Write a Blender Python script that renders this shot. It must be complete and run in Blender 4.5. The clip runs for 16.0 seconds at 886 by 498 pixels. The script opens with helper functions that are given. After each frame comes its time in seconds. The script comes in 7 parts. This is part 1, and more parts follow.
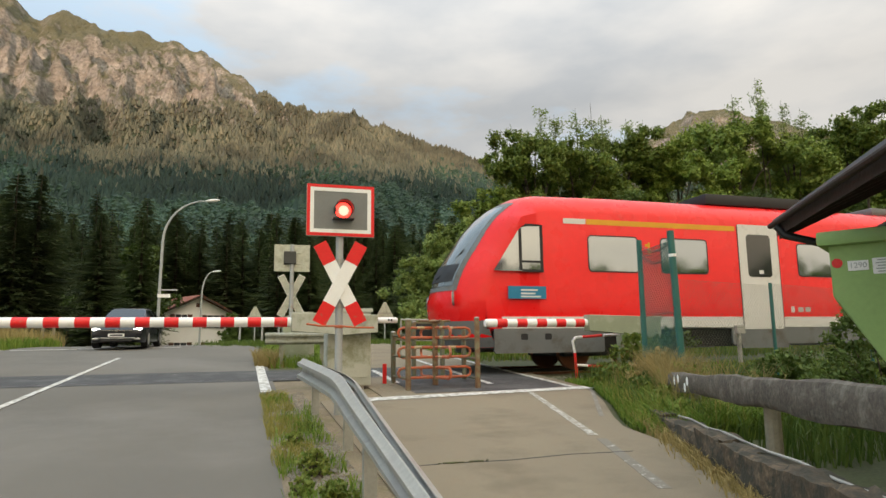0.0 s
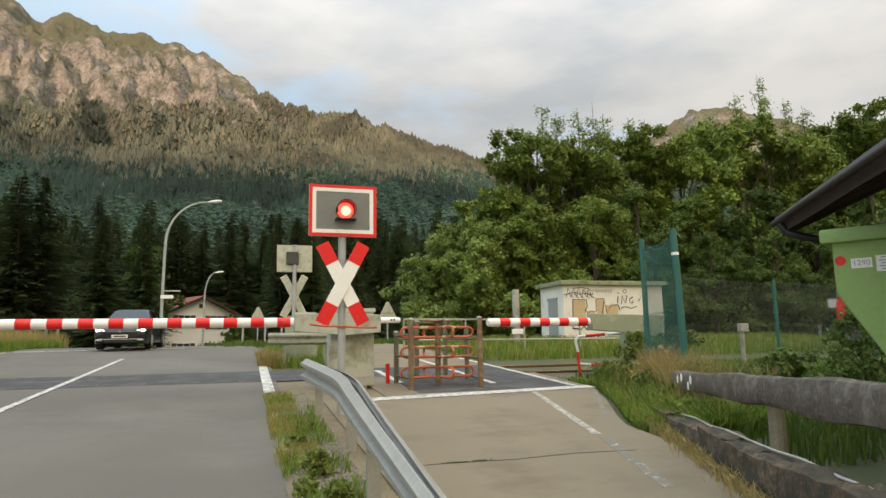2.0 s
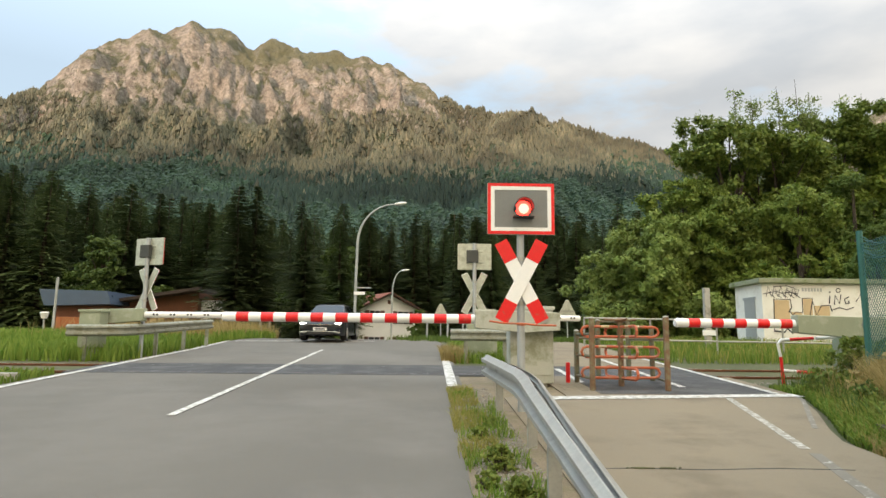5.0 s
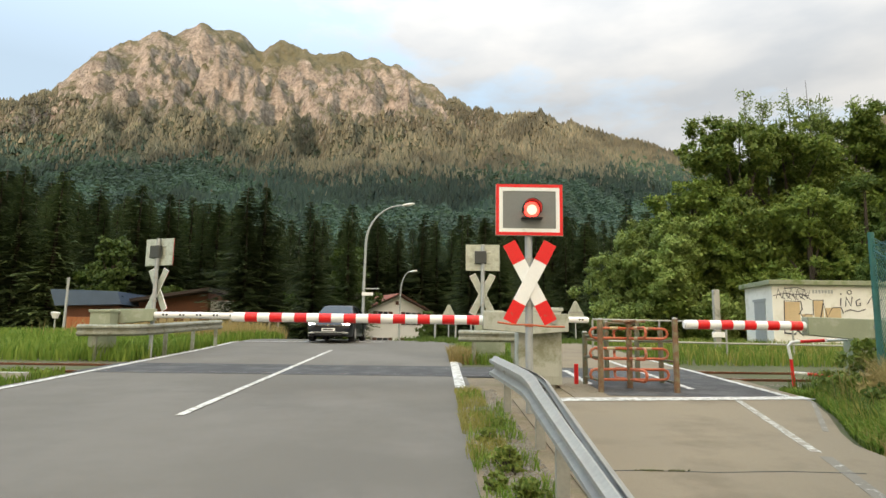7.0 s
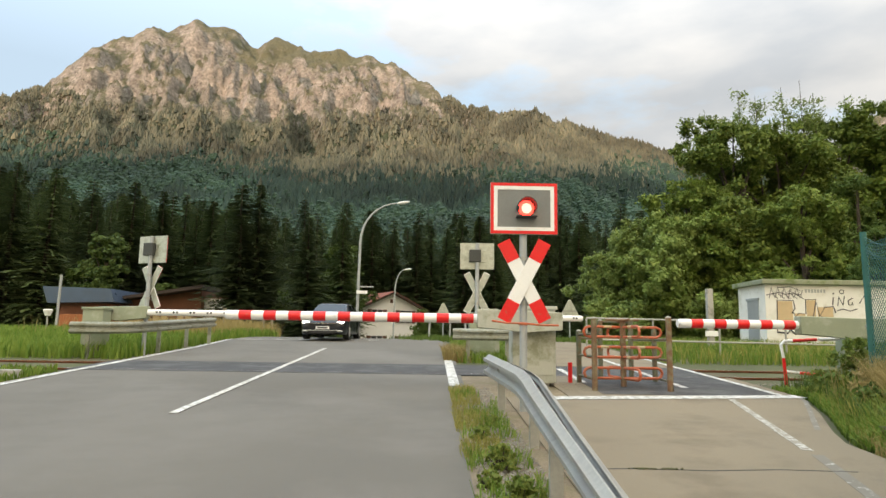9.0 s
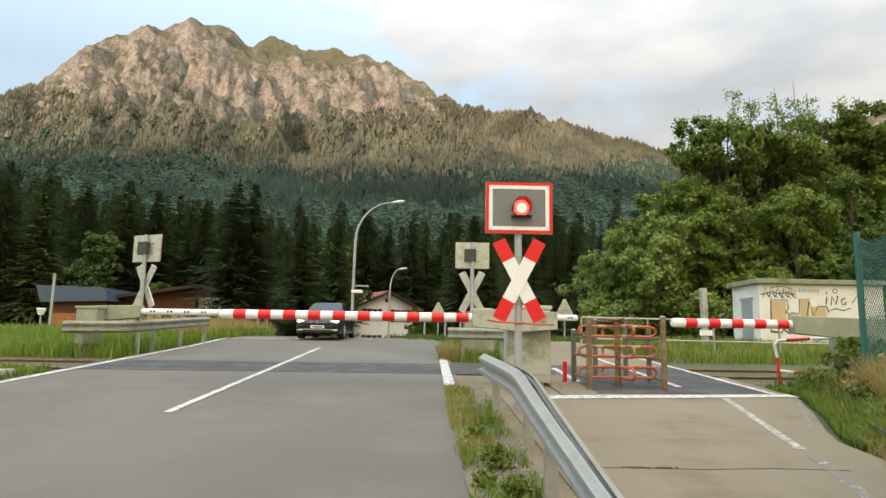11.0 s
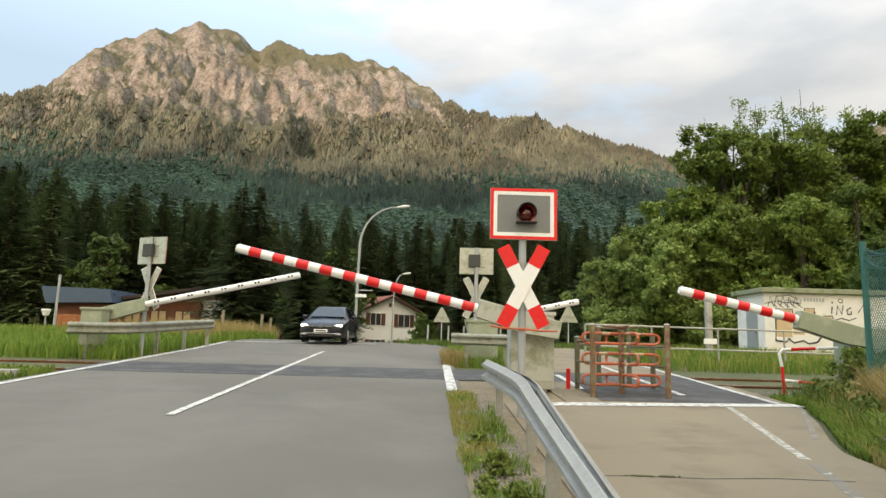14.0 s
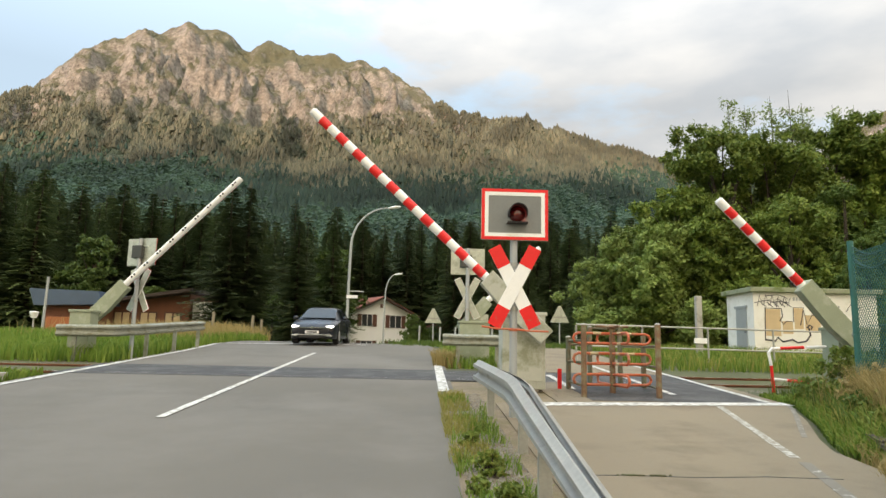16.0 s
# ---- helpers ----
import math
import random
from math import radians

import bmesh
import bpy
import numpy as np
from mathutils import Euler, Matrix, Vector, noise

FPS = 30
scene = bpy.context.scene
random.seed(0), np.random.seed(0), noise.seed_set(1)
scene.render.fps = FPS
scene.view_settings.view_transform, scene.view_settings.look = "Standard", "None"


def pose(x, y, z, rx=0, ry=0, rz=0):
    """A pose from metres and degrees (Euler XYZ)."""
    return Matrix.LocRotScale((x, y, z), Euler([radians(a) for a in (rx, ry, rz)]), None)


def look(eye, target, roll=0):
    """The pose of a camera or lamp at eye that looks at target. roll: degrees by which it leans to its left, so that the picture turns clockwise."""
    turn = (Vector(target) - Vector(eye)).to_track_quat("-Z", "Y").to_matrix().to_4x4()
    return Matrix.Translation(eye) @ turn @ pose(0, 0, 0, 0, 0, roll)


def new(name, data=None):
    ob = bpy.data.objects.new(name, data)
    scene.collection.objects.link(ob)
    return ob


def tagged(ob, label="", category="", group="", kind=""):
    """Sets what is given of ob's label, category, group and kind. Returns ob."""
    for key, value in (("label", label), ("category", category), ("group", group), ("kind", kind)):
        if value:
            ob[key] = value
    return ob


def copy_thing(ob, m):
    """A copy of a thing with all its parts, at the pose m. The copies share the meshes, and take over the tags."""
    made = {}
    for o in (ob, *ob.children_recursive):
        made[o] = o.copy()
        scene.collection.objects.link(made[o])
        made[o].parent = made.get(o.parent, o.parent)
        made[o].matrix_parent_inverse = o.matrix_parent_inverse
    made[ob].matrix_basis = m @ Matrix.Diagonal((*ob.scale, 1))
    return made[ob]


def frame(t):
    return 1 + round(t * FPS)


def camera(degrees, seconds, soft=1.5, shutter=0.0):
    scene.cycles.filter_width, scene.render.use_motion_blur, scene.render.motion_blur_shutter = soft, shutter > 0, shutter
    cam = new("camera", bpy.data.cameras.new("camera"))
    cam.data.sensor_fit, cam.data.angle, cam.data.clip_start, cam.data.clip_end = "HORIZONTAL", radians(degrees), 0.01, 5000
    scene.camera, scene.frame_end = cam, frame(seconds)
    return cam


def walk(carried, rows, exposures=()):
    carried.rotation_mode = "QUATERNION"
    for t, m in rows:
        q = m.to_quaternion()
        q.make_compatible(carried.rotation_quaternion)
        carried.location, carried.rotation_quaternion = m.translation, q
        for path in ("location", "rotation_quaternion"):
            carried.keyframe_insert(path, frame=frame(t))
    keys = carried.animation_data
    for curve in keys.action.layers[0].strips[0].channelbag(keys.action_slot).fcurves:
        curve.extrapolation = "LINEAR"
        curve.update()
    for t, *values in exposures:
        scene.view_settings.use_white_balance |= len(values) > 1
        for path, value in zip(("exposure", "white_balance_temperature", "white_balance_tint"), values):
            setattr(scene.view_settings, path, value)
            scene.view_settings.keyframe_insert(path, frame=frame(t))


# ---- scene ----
# The world's y runs along the road, x to its right; the road climbs towards the crossing.
SLOPE = 0.058
RAIL_Z = 0.875
TRACK_Y = 15.1

PATH = (
    (0, -0.72, 8.35, 0.72), (0.5, -1.18, 8.22, 1.09), (1, -1.12, 8.45, 1.06), (1.5, -0.8, 8.38, 1.02), (2, -0.47, 8.32, 0.99), (2.5, 0.21, 8.11, 1.14),
    (3, 2.78, 7.8, 0.69), (3.5, 5.79, 7.63, 0.16), (4, 9.98, 7.14, 0.08), (4.5, 13.92, 7.66, -0.22), (5, 15.19, 8.17, -0.56), (5.4, 15.5, 8.2, -0.63),
    (7.5, 15.9, 8.26, -0.75), (8, 15.83, 8.21, -0.76), (8.5, 15.65, 8.23, -0.85), (9, 15.39, 8.11, -0.87), (11.5, 14.94, 8.01, -0.88), (12, 14.95, 7.94, -0.86),
    (12.5, 15.07, 8.01, -0.92), (13, 15.11, 8.02, -1.05), (13.5, 14.91, 8, -0.94), (14, 15.24, 8.51, -1.54), (14.5, 14.45, 8.5, -1.42), (15, 14.43, 8.27, -1.15),
    (15.5, 14.39, 8.44, -0.88), (16, 14.5, 8.59, -1.26),
)
cam = camera(68.9, 16.0)
walk(cam, [(t, pose(0, 0, 1.53, 90 + p, r, y - 16.3)) for t, y, p, r in PATH], [(0, -0.31, 6600, 8), (2.4, -0.23, 6580, 8), (4.6, -0.01, 6540, 8), (16, -0.01, 6540, 8)])

# ---- light: the sun is low behind the camera, a ridge keeps it off the valley ----
SUN_EL, SUN_AZ = 4.0, 205.0          # degrees; azimuth clockwise from +y
world = bpy.data.worlds.new("sky")
scene.world = world
world.use_nodes = True
wn, wl = world.node_tree.nodes, world.node_tree.links
wn.clear()
w_out = wn.new("ShaderNodeOutputWorld")
w_bg = wn.new("ShaderNodeBackground")
w_sky = wn.new("ShaderNodeTexSky")
w_sky.sky_type = "NISHITA"
w_sky.sun_disc = False
w_sky.sun_elevation = radians(SUN_EL)
w_sky.sun_rotation = radians(SUN_AZ)
w_sky.dust_density = 2.0
w_coord = wn.new("ShaderNodeTexCoord")
w_map = wn.new("ShaderNodeMapping")
w_map.inputs["Scale"].default_value = (1.0, 1.0, 2.6)
w_map.inputs["Location"].default_value = (0.35, 0.1, 0.0)
w_noise = wn.new("ShaderNodeTexNoise")
w_noise.inputs["Scale"].default_value = 2.9
w_noise.inputs["Detail"].default_value = 7.0
w_noise.inputs["Roughness"].default_value = 0.56
w_ramp = wn.new("ShaderNodeValToRGB")
w_ramp.color_ramp.elements[0].position, w_ramp.color_ramp.elements[1].position = 0.42, 0.54
w_tone = wn.new("ShaderNodeTexNoise")
w_tone.inputs["Scale"].default_value = 3.4
w_tone.inputs["Detail"].default_value = 5.0
w_cloud = wn.new("ShaderNodeMix")
w_cloud.data_type = "RGBA"
w_cloud.inputs[6].default_value = (6.2, 6.4, 6.7, 1)
w_cloud.inputs[7].default_value = (9.0, 8.7, 8.4, 1)
w_mix = wn.new("ShaderNodeMix")
w_mix.data_type = "RGBA"
wl.new(w_coord.outputs["Generated"], w_map.inputs["Vector"])
wl.new(w_map.outputs["Vector"], w_noise.inputs["Vector"])
wl.new(w_map.outputs["Vector"], w_tone.inputs["Vector"])
# the cloud thins out towards -x
w_side = wn.new("ShaderNodeSeparateXYZ")
wl.new(w_coord.outputs["Generated"], w_side.inputs[0])
w_thin = wn.new("ShaderNodeMath")
w_thin.operation = "MULTIPLY_ADD"
w_thin.inputs[1].default_value = 0.30
wl.new(w_side.outputs["X"], w_thin.inputs[0])
wl.new(w_noise.outputs["Fac"], w_thin.inputs[2])
wl.new(w_thin.outputs[0], w_ramp.inputs["Fac"])
w_puff = wn.new("ShaderNodeMapRange")
w_puff.inputs["From Min"].default_value, w_puff.inputs["From Max"].default_value = 0.36, 0.64
wl.new(w_tone.outputs["Fac"], w_puff.inputs["Value"])
wl.new(w_puff.outputs[0], w_cloud.inputs[0])
wl.new(w_ramp.outputs["Color"], w_mix.inputs[0])
w_blue = wn.new("ShaderNodeVectorMath")
w_blue.operation = "MULTIPLY_ADD"
w_blue.inputs[1].default_value = (0.45, 0.5, 0.55)
w_blue.inputs[2].default_value = (5.7, 7.0, 8.5)
wl.new(w_sky.outputs["Color"], w_blue.inputs[0])
wl.new(w_blue.outputs[0], w_mix.inputs[6])
wl.new(w_cloud.outputs[2], w_mix.inputs[7])
# a cloudy sky grows brighter towards the zenith
w_sep = wn.new("ShaderNodeSeparateXYZ")
wl.new(w_coord.outputs["Generated"], w_sep.inputs[0])
w_rise = wn.new("ShaderNodeMapRange")
w_rise.inputs["From Min"].default_value, w_rise.inputs["From Max"].default_value = 0.35, 1.0
w_rise.inputs["To Min"].default_value, w_rise.inputs["To Max"].default_value = 1.0, 3.0
wl.new(w_sep.outputs["Z"], w_rise.inputs["Value"])
w_gain = wn.new("ShaderNodeVectorMath")
w_gain.operation = "SCALE"
wl.new(w_mix.outputs[2], w_gain.inputs[0])
wl.new(w_rise.outputs[0], w_gain.inputs["Scale"])
# evening glow: the half of the sky towards the sun is brighter and warmer
w_glow = wn.new("ShaderNodeMapRange")
w_glow.inputs["From Min"].default_value, w_glow.inputs["From Max"].default_value = 0.15, -1.0
wl.new(w_side.outputs["Y"], w_glow.inputs["Value"])
w_warm = wn.new("ShaderNodeMix")
w_warm.data_type = "RGBA"
w_warm.inputs[6].default_value, w_warm.inputs[7].default_value = (1, 1, 1, 1), (2.3, 1.85, 1.25, 1)
wl.new(w_glow.outputs[0], w_warm.inputs[0])
w_times = wn.new("ShaderNodeVectorMath")
w_times.operation = "MULTIPLY"
wl.new(w_gain.outputs[0], w_times.inputs[0])
wl.new(w_warm.outputs[2], w_times.inputs[1])
wl.new(w_times.outputs[0], w_bg.inputs["Color"])
w_bg.inputs["Strength"].default_value = 0.10
wl.new(w_bg.outputs[0], w_out.inputs["Surface"])

sun = new("sun", bpy.data.lights.new("sun", "SUN"))
sun.data.energy = 6.5
sun.data.angle = radians(1.0)
sun.data.color = (1.0, 0.64, 0.42)
to_sun = Vector((math.sin(radians(SUN_AZ)) * math.cos(radians(SUN_EL)), math.cos(radians(SUN_AZ)) * math.cos(radians(SUN_EL)), math.sin(radians(SUN_EL))))
sun.matrix_world = look(to_sun * 50, (0, 0, 0))


# ---- materials ----
def mat(name, base, rough=0.6, metal=0.0, var=0.12, scale=3.0, bump=0.15, fine=60.0, dirt=None, dirt_amount=0.0, dirt_scale=2.0, each=0.0, emit=0.0, emit_color=None, coat=0.0, trans=0.0):
    """Two scales of tone, relief, optional stains of another colour, and a tone of its own for each object."""
    m = bpy.data.materials.new(name)
    m.use_nodes = True
    n, l = m.node_tree.nodes, m.node_tree.links
    b = n["Principled BSDF"]
    b.inputs["Metallic"].default_value = metal
    co = n.new("ShaderNodeTexCoord")
    big = n.new("ShaderNodeTexNoise")
    big.inputs["Scale"].default_value = scale
    big.inputs["Detail"].default_value = 5
    small = n.new("ShaderNodeTexNoise")
    small.inputs["Scale"].default_value = fine
    small.inputs["Detail"].default_value = 3
    for t in (big, small):
        l.new(co.outputs["Object"], t.inputs["Vector"])
    add = n.new("ShaderNodeMath")
    add.operation = "ADD"
    l.new(big.outputs["Fac"], add.inputs[0])
    l.new(small.outputs["Fac"], add.inputs[1])
    val = n.new("ShaderNodeMapRange")
    val.inputs["From Min"].default_value, val.inputs["From Max"].default_value = 0.6, 1.4
    val.inputs["To Min"].default_value, val.inputs["To Max"].default_value = 1 - var, 1 + var
    l.new(add.outputs[0], val.inputs["Value"])
    out_val = val.outputs[0]
    if each:
        info = n.new("ShaderNodeObjectInfo")
        er = n.new("ShaderNodeMapRange")
        er.inputs["To Min"].default_value, er.inputs["To Max"].default_value = 1 - each, 1 + each
        l.new(info.outputs["Random"], er.inputs["Value"])
        mu = n.new("ShaderNodeMath")
        mu.operation = "MULTIPLY"
        l.new(out_val, mu.inputs[0])
        l.new(er.outputs[0], mu.inputs[1])
        out_val = mu.outputs[0]
    hsv = n.new("ShaderNodeHueSaturation")
    hsv.inputs["Color"].default_value = (*base, 1)
    l.new(out_val, hsv.inputs["Value"])
    col = hsv.outputs[0]
    if dirt:
        dn = n.new("ShaderNodeTexNoise")
        dn.inputs["Scale"].default_value = dirt_scale
        dn.inputs["Detail"].default_value = 8
        dn.inputs["Roughness"].default_value = 0.65
        l.new(co.outputs["Object"], dn.inputs["Vector"])
        dr = n.new("ShaderNodeMapRange")
        dr.inputs["From Min"].default_value, dr.inputs["From Max"].default_value = 0.62 - 0.25 * dirt_amount, 0.78 - 0.25 * dirt_amount
        l.new(dn.outputs["Fac"], dr.inputs["Value"])
        mx = n.new("ShaderNodeMix")
        mx.data_type = "RGBA"
        mx.inputs[7].default_value = (*dirt, 1)
        l.new(dr.outputs[0], mx.inputs[0])
        l.new(col, mx.inputs[6])
        col = mx.outputs[2]
    l.new(col, b.inputs["Base Color"])
    rr = n.new("ShaderNodeMapRange")
    rr.inputs["From Min"].default_value, rr.inputs["From Max"].default_value = 0.3, 0.7
    rr.inputs["To Min"].default_value, rr.inputs["To Max"].default_value = max(0.02, rough - 0.08), min(1, rough + 0.08)
    l.new(big.outputs["Fac"], rr.inputs["Value"])
    l.new(rr.outputs[0], b.inputs["Roughness"])
    if bump:
        bp = n.new("ShaderNodeBump")
        bp.inputs["Strength"].default_value = bump
        bp.inputs["Distance"].default_value = 0.01
        l.new(small.outputs["Fac"], bp.inputs["Height"])
        l.new(bp.outputs[0], b.inputs["Normal"])
    if coat:
        b.inputs["Coat Weight"].default_value = coat
        b.inputs["Coat Roughness"].default_value = 0.08
    if trans:
        b.inputs["Transmission Weight"].default_value = trans
    if emit:
        b.inputs["Emission Color"].default_value = (*(emit_color or base), 1)
        b.inputs["Emission Strength"].default_value = emit
    return m


def leaf_mat(name, base, base2, var=0.35, scale=0.5, patches=0.0):
    """Foliage: tone by leaf and by tree, a little light through the leaf; patches: stands of lighter and darker trees."""
    m = mat(name, base, 0.6, var=0.2, scale=scale, bump=0)
    n, l = m.node_tree.nodes, m.node_tree.links
    b = n["Principled BSDF"]
    b.inputs["Specular IOR Level"].default_value = 0.25
    geo, info = n.new("ShaderNodeNewGeometry"), n.new("ShaderNodeObjectInfo")
    mx = n.new("ShaderNodeMix")
    mx.data_type = "RGBA"
    mx.inputs[6].default_value, mx.inputs[7].default_value = (*base, 1), (*base2, 1)
    l.new(geo.outputs["Random Per Island"], mx.inputs[0])
    hs = n.new("ShaderNodeHueSaturation")
    er = n.new("ShaderNodeMapRange")
    er.inputs["To Min"].default_value, er.inputs["To Max"].default_value = 1 - var, 1 + var
    l.new(info.outputs["Random"], er.inputs["Value"])
    l.new(er.outputs[0], hs.inputs["Value"])
    l.new(mx.outputs[2], hs.inputs["Color"])
    if patches:
        pn = n.new("ShaderNodeTexNoise")
        pn.inputs["Scale"].default_value, pn.inputs["Detail"].default_value = patches, 4
        l.new(geo.outputs["Position"], pn.inputs["Vector"])
        pr = n.new("ShaderNodeMapRange")
        pr.inputs["From Min"].default_value, pr.inputs["From Max"].default_value = 0.36, 0.64
        pr.inputs["To Min"].default_value, pr.inputs["To Max"].default_value = 0.62, 1.35
        l.new(pn.outputs["Fac"], pr.inputs["Value"])
        pm = n.new("ShaderNodeMath")
        pm.operation = "MULTIPLY"
        l.new(er.outputs[0], pm.inputs[0])
        l.new(pr.outputs[0], pm.inputs[1])
        l.new(pm.outputs[0], hs.inputs["Value"])
    l.new(hs.outputs[0], b.inputs["Base Color"])
    tr = n.new("ShaderNodeBsdfTranslucent")
    l.new(hs.outputs[0], tr.inputs["Color"])
    ms = n.new("ShaderNodeMixShader")
    ms.inputs[0].default_value = 0.3
    out = n["Material Output"]
    l.new(b.outputs[0], ms.inputs[1])
    l.new(tr.outputs[0], ms.inputs[2])
    l.new(ms.outputs[0], out.inputs["Surface"])
    return m


ASPHALT = mat("asphalt", (0.136, 0.127, 0.110), 0.85, var=0.22, scale=0.45, bump=0.5, fine=140, dirt=(0.166, 0.155, 0.137), dirt_amount=0.7, dirt_scale=0.35)
ASPHALT_DARK = mat("asphalt_dark", (0.055, 0.055, 0.058), 0.8, var=0.25, scale=0.8, bump=0.5, fine=120, dirt=(0.10, 0.10, 0.10), dirt_amount=0.6)
PATHTOP = mat("path_asphalt", (0.235, 0.195, 0.136), 0.9, var=0.16, scale=0.7, bump=0.45, fine=120, dirt=(0.188, 0.154, 0.106), dirt_amount=0.5, dirt_scale=0.9)
LINE = mat("line_paint", (0.70, 0.70, 0.68), 0.7, var=0.15, scale=3, bump=0.3, fine=90, dirt=(0.30, 0.285, 0.25), dirt_amount=0.74, dirt_scale=9)
LINE_WORN = mat("worn_line_paint", (0.60, 0.59, 0.55), 0.75, var=0.15, scale=3, bump=0.3, fine=90, dirt=(0.28, 0.255, 0.21), dirt_amount=1.0, dirt_scale=12)
LINE_FAINT = mat("faded_line_paint", (0.55, 0.54, 0.50), 0.8, var=0.15, scale=3, bump=0.3, fine=90, dirt=(0.20, 0.183, 0.152), dirt_amount=1.35, dirt_scale=11)
SOIL = mat("soil", (0.085, 0.095, 0.040), 0.95, var=0.4, scale=0.7, bump=0.8, fine=30, dirt=(0.13, 0.105, 0.07), dirt_amount=0.5, dirt_scale=0.5)
GRAVEL = mat("gravel", (0.27, 0.245, 0.205), 0.95, var=0.5, scale=6, bump=0.8, fine=80)
STEEL_OLD = mat("weathered_steel", (0.33, 0.34, 0.29), 0.7, 0.25, var=0.25, scale=4, bump=0.15, fine=25, dirt=(0.22, 0.22, 0.16), dirt_amount=0.6, dirt_scale=4)
GREEN_RUST = mat("old_green_paint_on_steel", (0.16, 0.17, 0.115), 0.75, 0.1, var=0.25, scale=6, bump=0.25, fine=50, dirt=(0.19, 0.11, 0.06), dirt_amount=0.55, dirt_scale=6)
STEEL = mat("galvanised_steel", (0.40, 0.40, 0.37), 0.5, 0.45, var=0.16, scale=4, bump=0.08, fine=25, dirt=(0.36, 0.35, 0.33), dirt_amount=0.5, dirt_scale=3)
POST_GREY = mat("grey_post", (0.42, 0.44, 0.45), 0.55, 0.3, var=0.12, scale=3, bump=0.1)
RED = mat("red_film", (0.76, 0.012, 0.014), 0.42, var=0.1, scale=5, bump=0.05, dirt=(0.45, 0.10, 0.07), dirt_amount=0.15, dirt_scale=8)
WHITE = mat("white_paint", (0.88, 0.885, 0.89), 0.5, var=0.05, scale=4, bump=0.06, dirt=(0.66, 0.65, 0.61), dirt_amount=0.08, dirt_scale=6)
BOARD = mat("grey_board", (0.20, 0.21, 0.21), 0.6, var=0.12, scale=5, bump=0.08)
LAMP_BACK = mat("dark_lamp_case", (0.055, 0.058, 0.055), 0.6, var=0.2, scale=5, bump=0.08)
ALU = mat("bare_aluminium", (0.50, 0.525, 0.46), 0.38, 0.55, var=0.25, scale=7, bump=0.06, dirt=(0.36, 0.37, 0.30), dirt_amount=0.45, dirt_scale=5)
OLIVE = mat("pale_green_paint", (0.30, 0.335, 0.24), 0.6, var=0.12, scale=3, bump=0.1, dirt=(0.42, 0.43, 0.36), dirt_amount=0.35, dirt_scale=3)
CREAM = mat("weathered_cream_paint", (0.47, 0.48, 0.42), 0.7, var=0.12, scale=3, bump=0.12, dirt=(0.28, 0.29, 0.20), dirt_amount=0.5, dirt_scale=3)
BLACK = mat("black_rubber", (0.018, 0.018, 0.02), 0.6, var=0.2, scale=4, bump=0.05)
LAMP_RED = mat("lit_red_lens", (0.9, 0.02, 0.01), 0.25, emit=5.0, emit_color=(1.0, 0.045, 0.03), var=0.05)
LAMP_CORE = mat("lamp_core", (0.9, 0.3, 0.2), 0.25, emit=14.0, emit_color=(1.0, 0.075, 0.055), var=0.05)
LAMP_DARK = mat("dark_red_lens", (0.10, 0.006, 0.006), 0.15, var=0.05, coat=0.6)
RUST_PIPE = mat("rusty_pipe", (0.20, 0.115, 0.065), 0.8, 0.1, var=0.35, scale=6, bump=0.3, fine=50, dirt=(0.24, 0.215, 0.13), dirt_amount=0.6, dirt_scale=7)
ORANGE = mat("orange_red_pipe", (0.50, 0.115, 0.045), 0.55, var=0.2, scale=8, bump=0.15, dirt=(0.34, 0.17, 0.10), dirt_amount=0.5, dirt_scale=9)
YELLOW = mat("yellow_pipe", (0.52, 0.43, 0.24), 0.55, var=0.15, scale=8, bump=0.1, dirt=(0.55, 0.52, 0.40), dirt_amount=0.5, dirt_scale=9)
GREEN_POST = mat("green_post", (0.030, 0.135, 0.115), 0.5, var=0.15, scale=4, bump=0.1)
WOOD_GREY = mat("weathered_timber", (0.118, 0.100, 0.080), 0.9, var=0.5, scale=5, bump=0.6, fine=30, dirt=(0.225, 0.205, 0.17), dirt_amount=0.45, dirt_scale=6)
WOOD_DARK = mat("dark_timber", (0.040, 0.026, 0.020), 0.8, var=0.3, scale=4, bump=0.4, fine=25)
RUST_RAIL = mat("rusty_rail", (0.20, 0.085, 0.045), 0.8, 0.3, var=0.3, scale=5, bump=0.3)
RAIL_TOP = mat("polished_rail", (0.55, 0.55, 0.56), 0.28, 0.9, var=0.08, scale=5, bump=0.02)
CONCRETE = mat("concrete", (0.40, 0.385, 0.35), 0.9, var=0.18, scale=2, bump=0.3, fine=50, dirt=(0.22, 0.22, 0.18), dirt_amount=0.45, dirt_scale=2.5)
STONE = mat("rough_stone", (0.165, 0.118, 0.075), 0.95, var=0.6, scale=5, bump=1.0, fine=26, each=0.3, dirt=(0.050, 0.046, 0.034), dirt_amount=1.0, dirt_scale=4)
BARK = mat("bark", (0.075, 0.058, 0.045), 0.95, var=0.3, scale=4, bump=0.7, fine=25)
NEEDLES = leaf_mat("spruce_needles", (0.056, 0.090, 0.036), (0.128, 0.156, 0.056))
LEAVES = leaf_mat("broad_leaves", (0.112, 0.180, 0.032), (0.260, 0.325, 0.066), 0.25)
BLADES = leaf_mat("grass_blades", (0.108, 0.200, 0.026), (0.230, 0.300, 0.056), 0.1)
# darker copy of the blades: imitates yard shade, deep green on the far verge
DARK_BLADES = leaf_mat("dark_and_shaded_grass_blades", (0.062, 0.118, 0.020), (0.135, 0.190, 0.040), 0.1)
DRY = leaf_mat("dry_grass", (0.30, 0.24, 0.09), (0.42, 0.33, 0.15), 0.1)
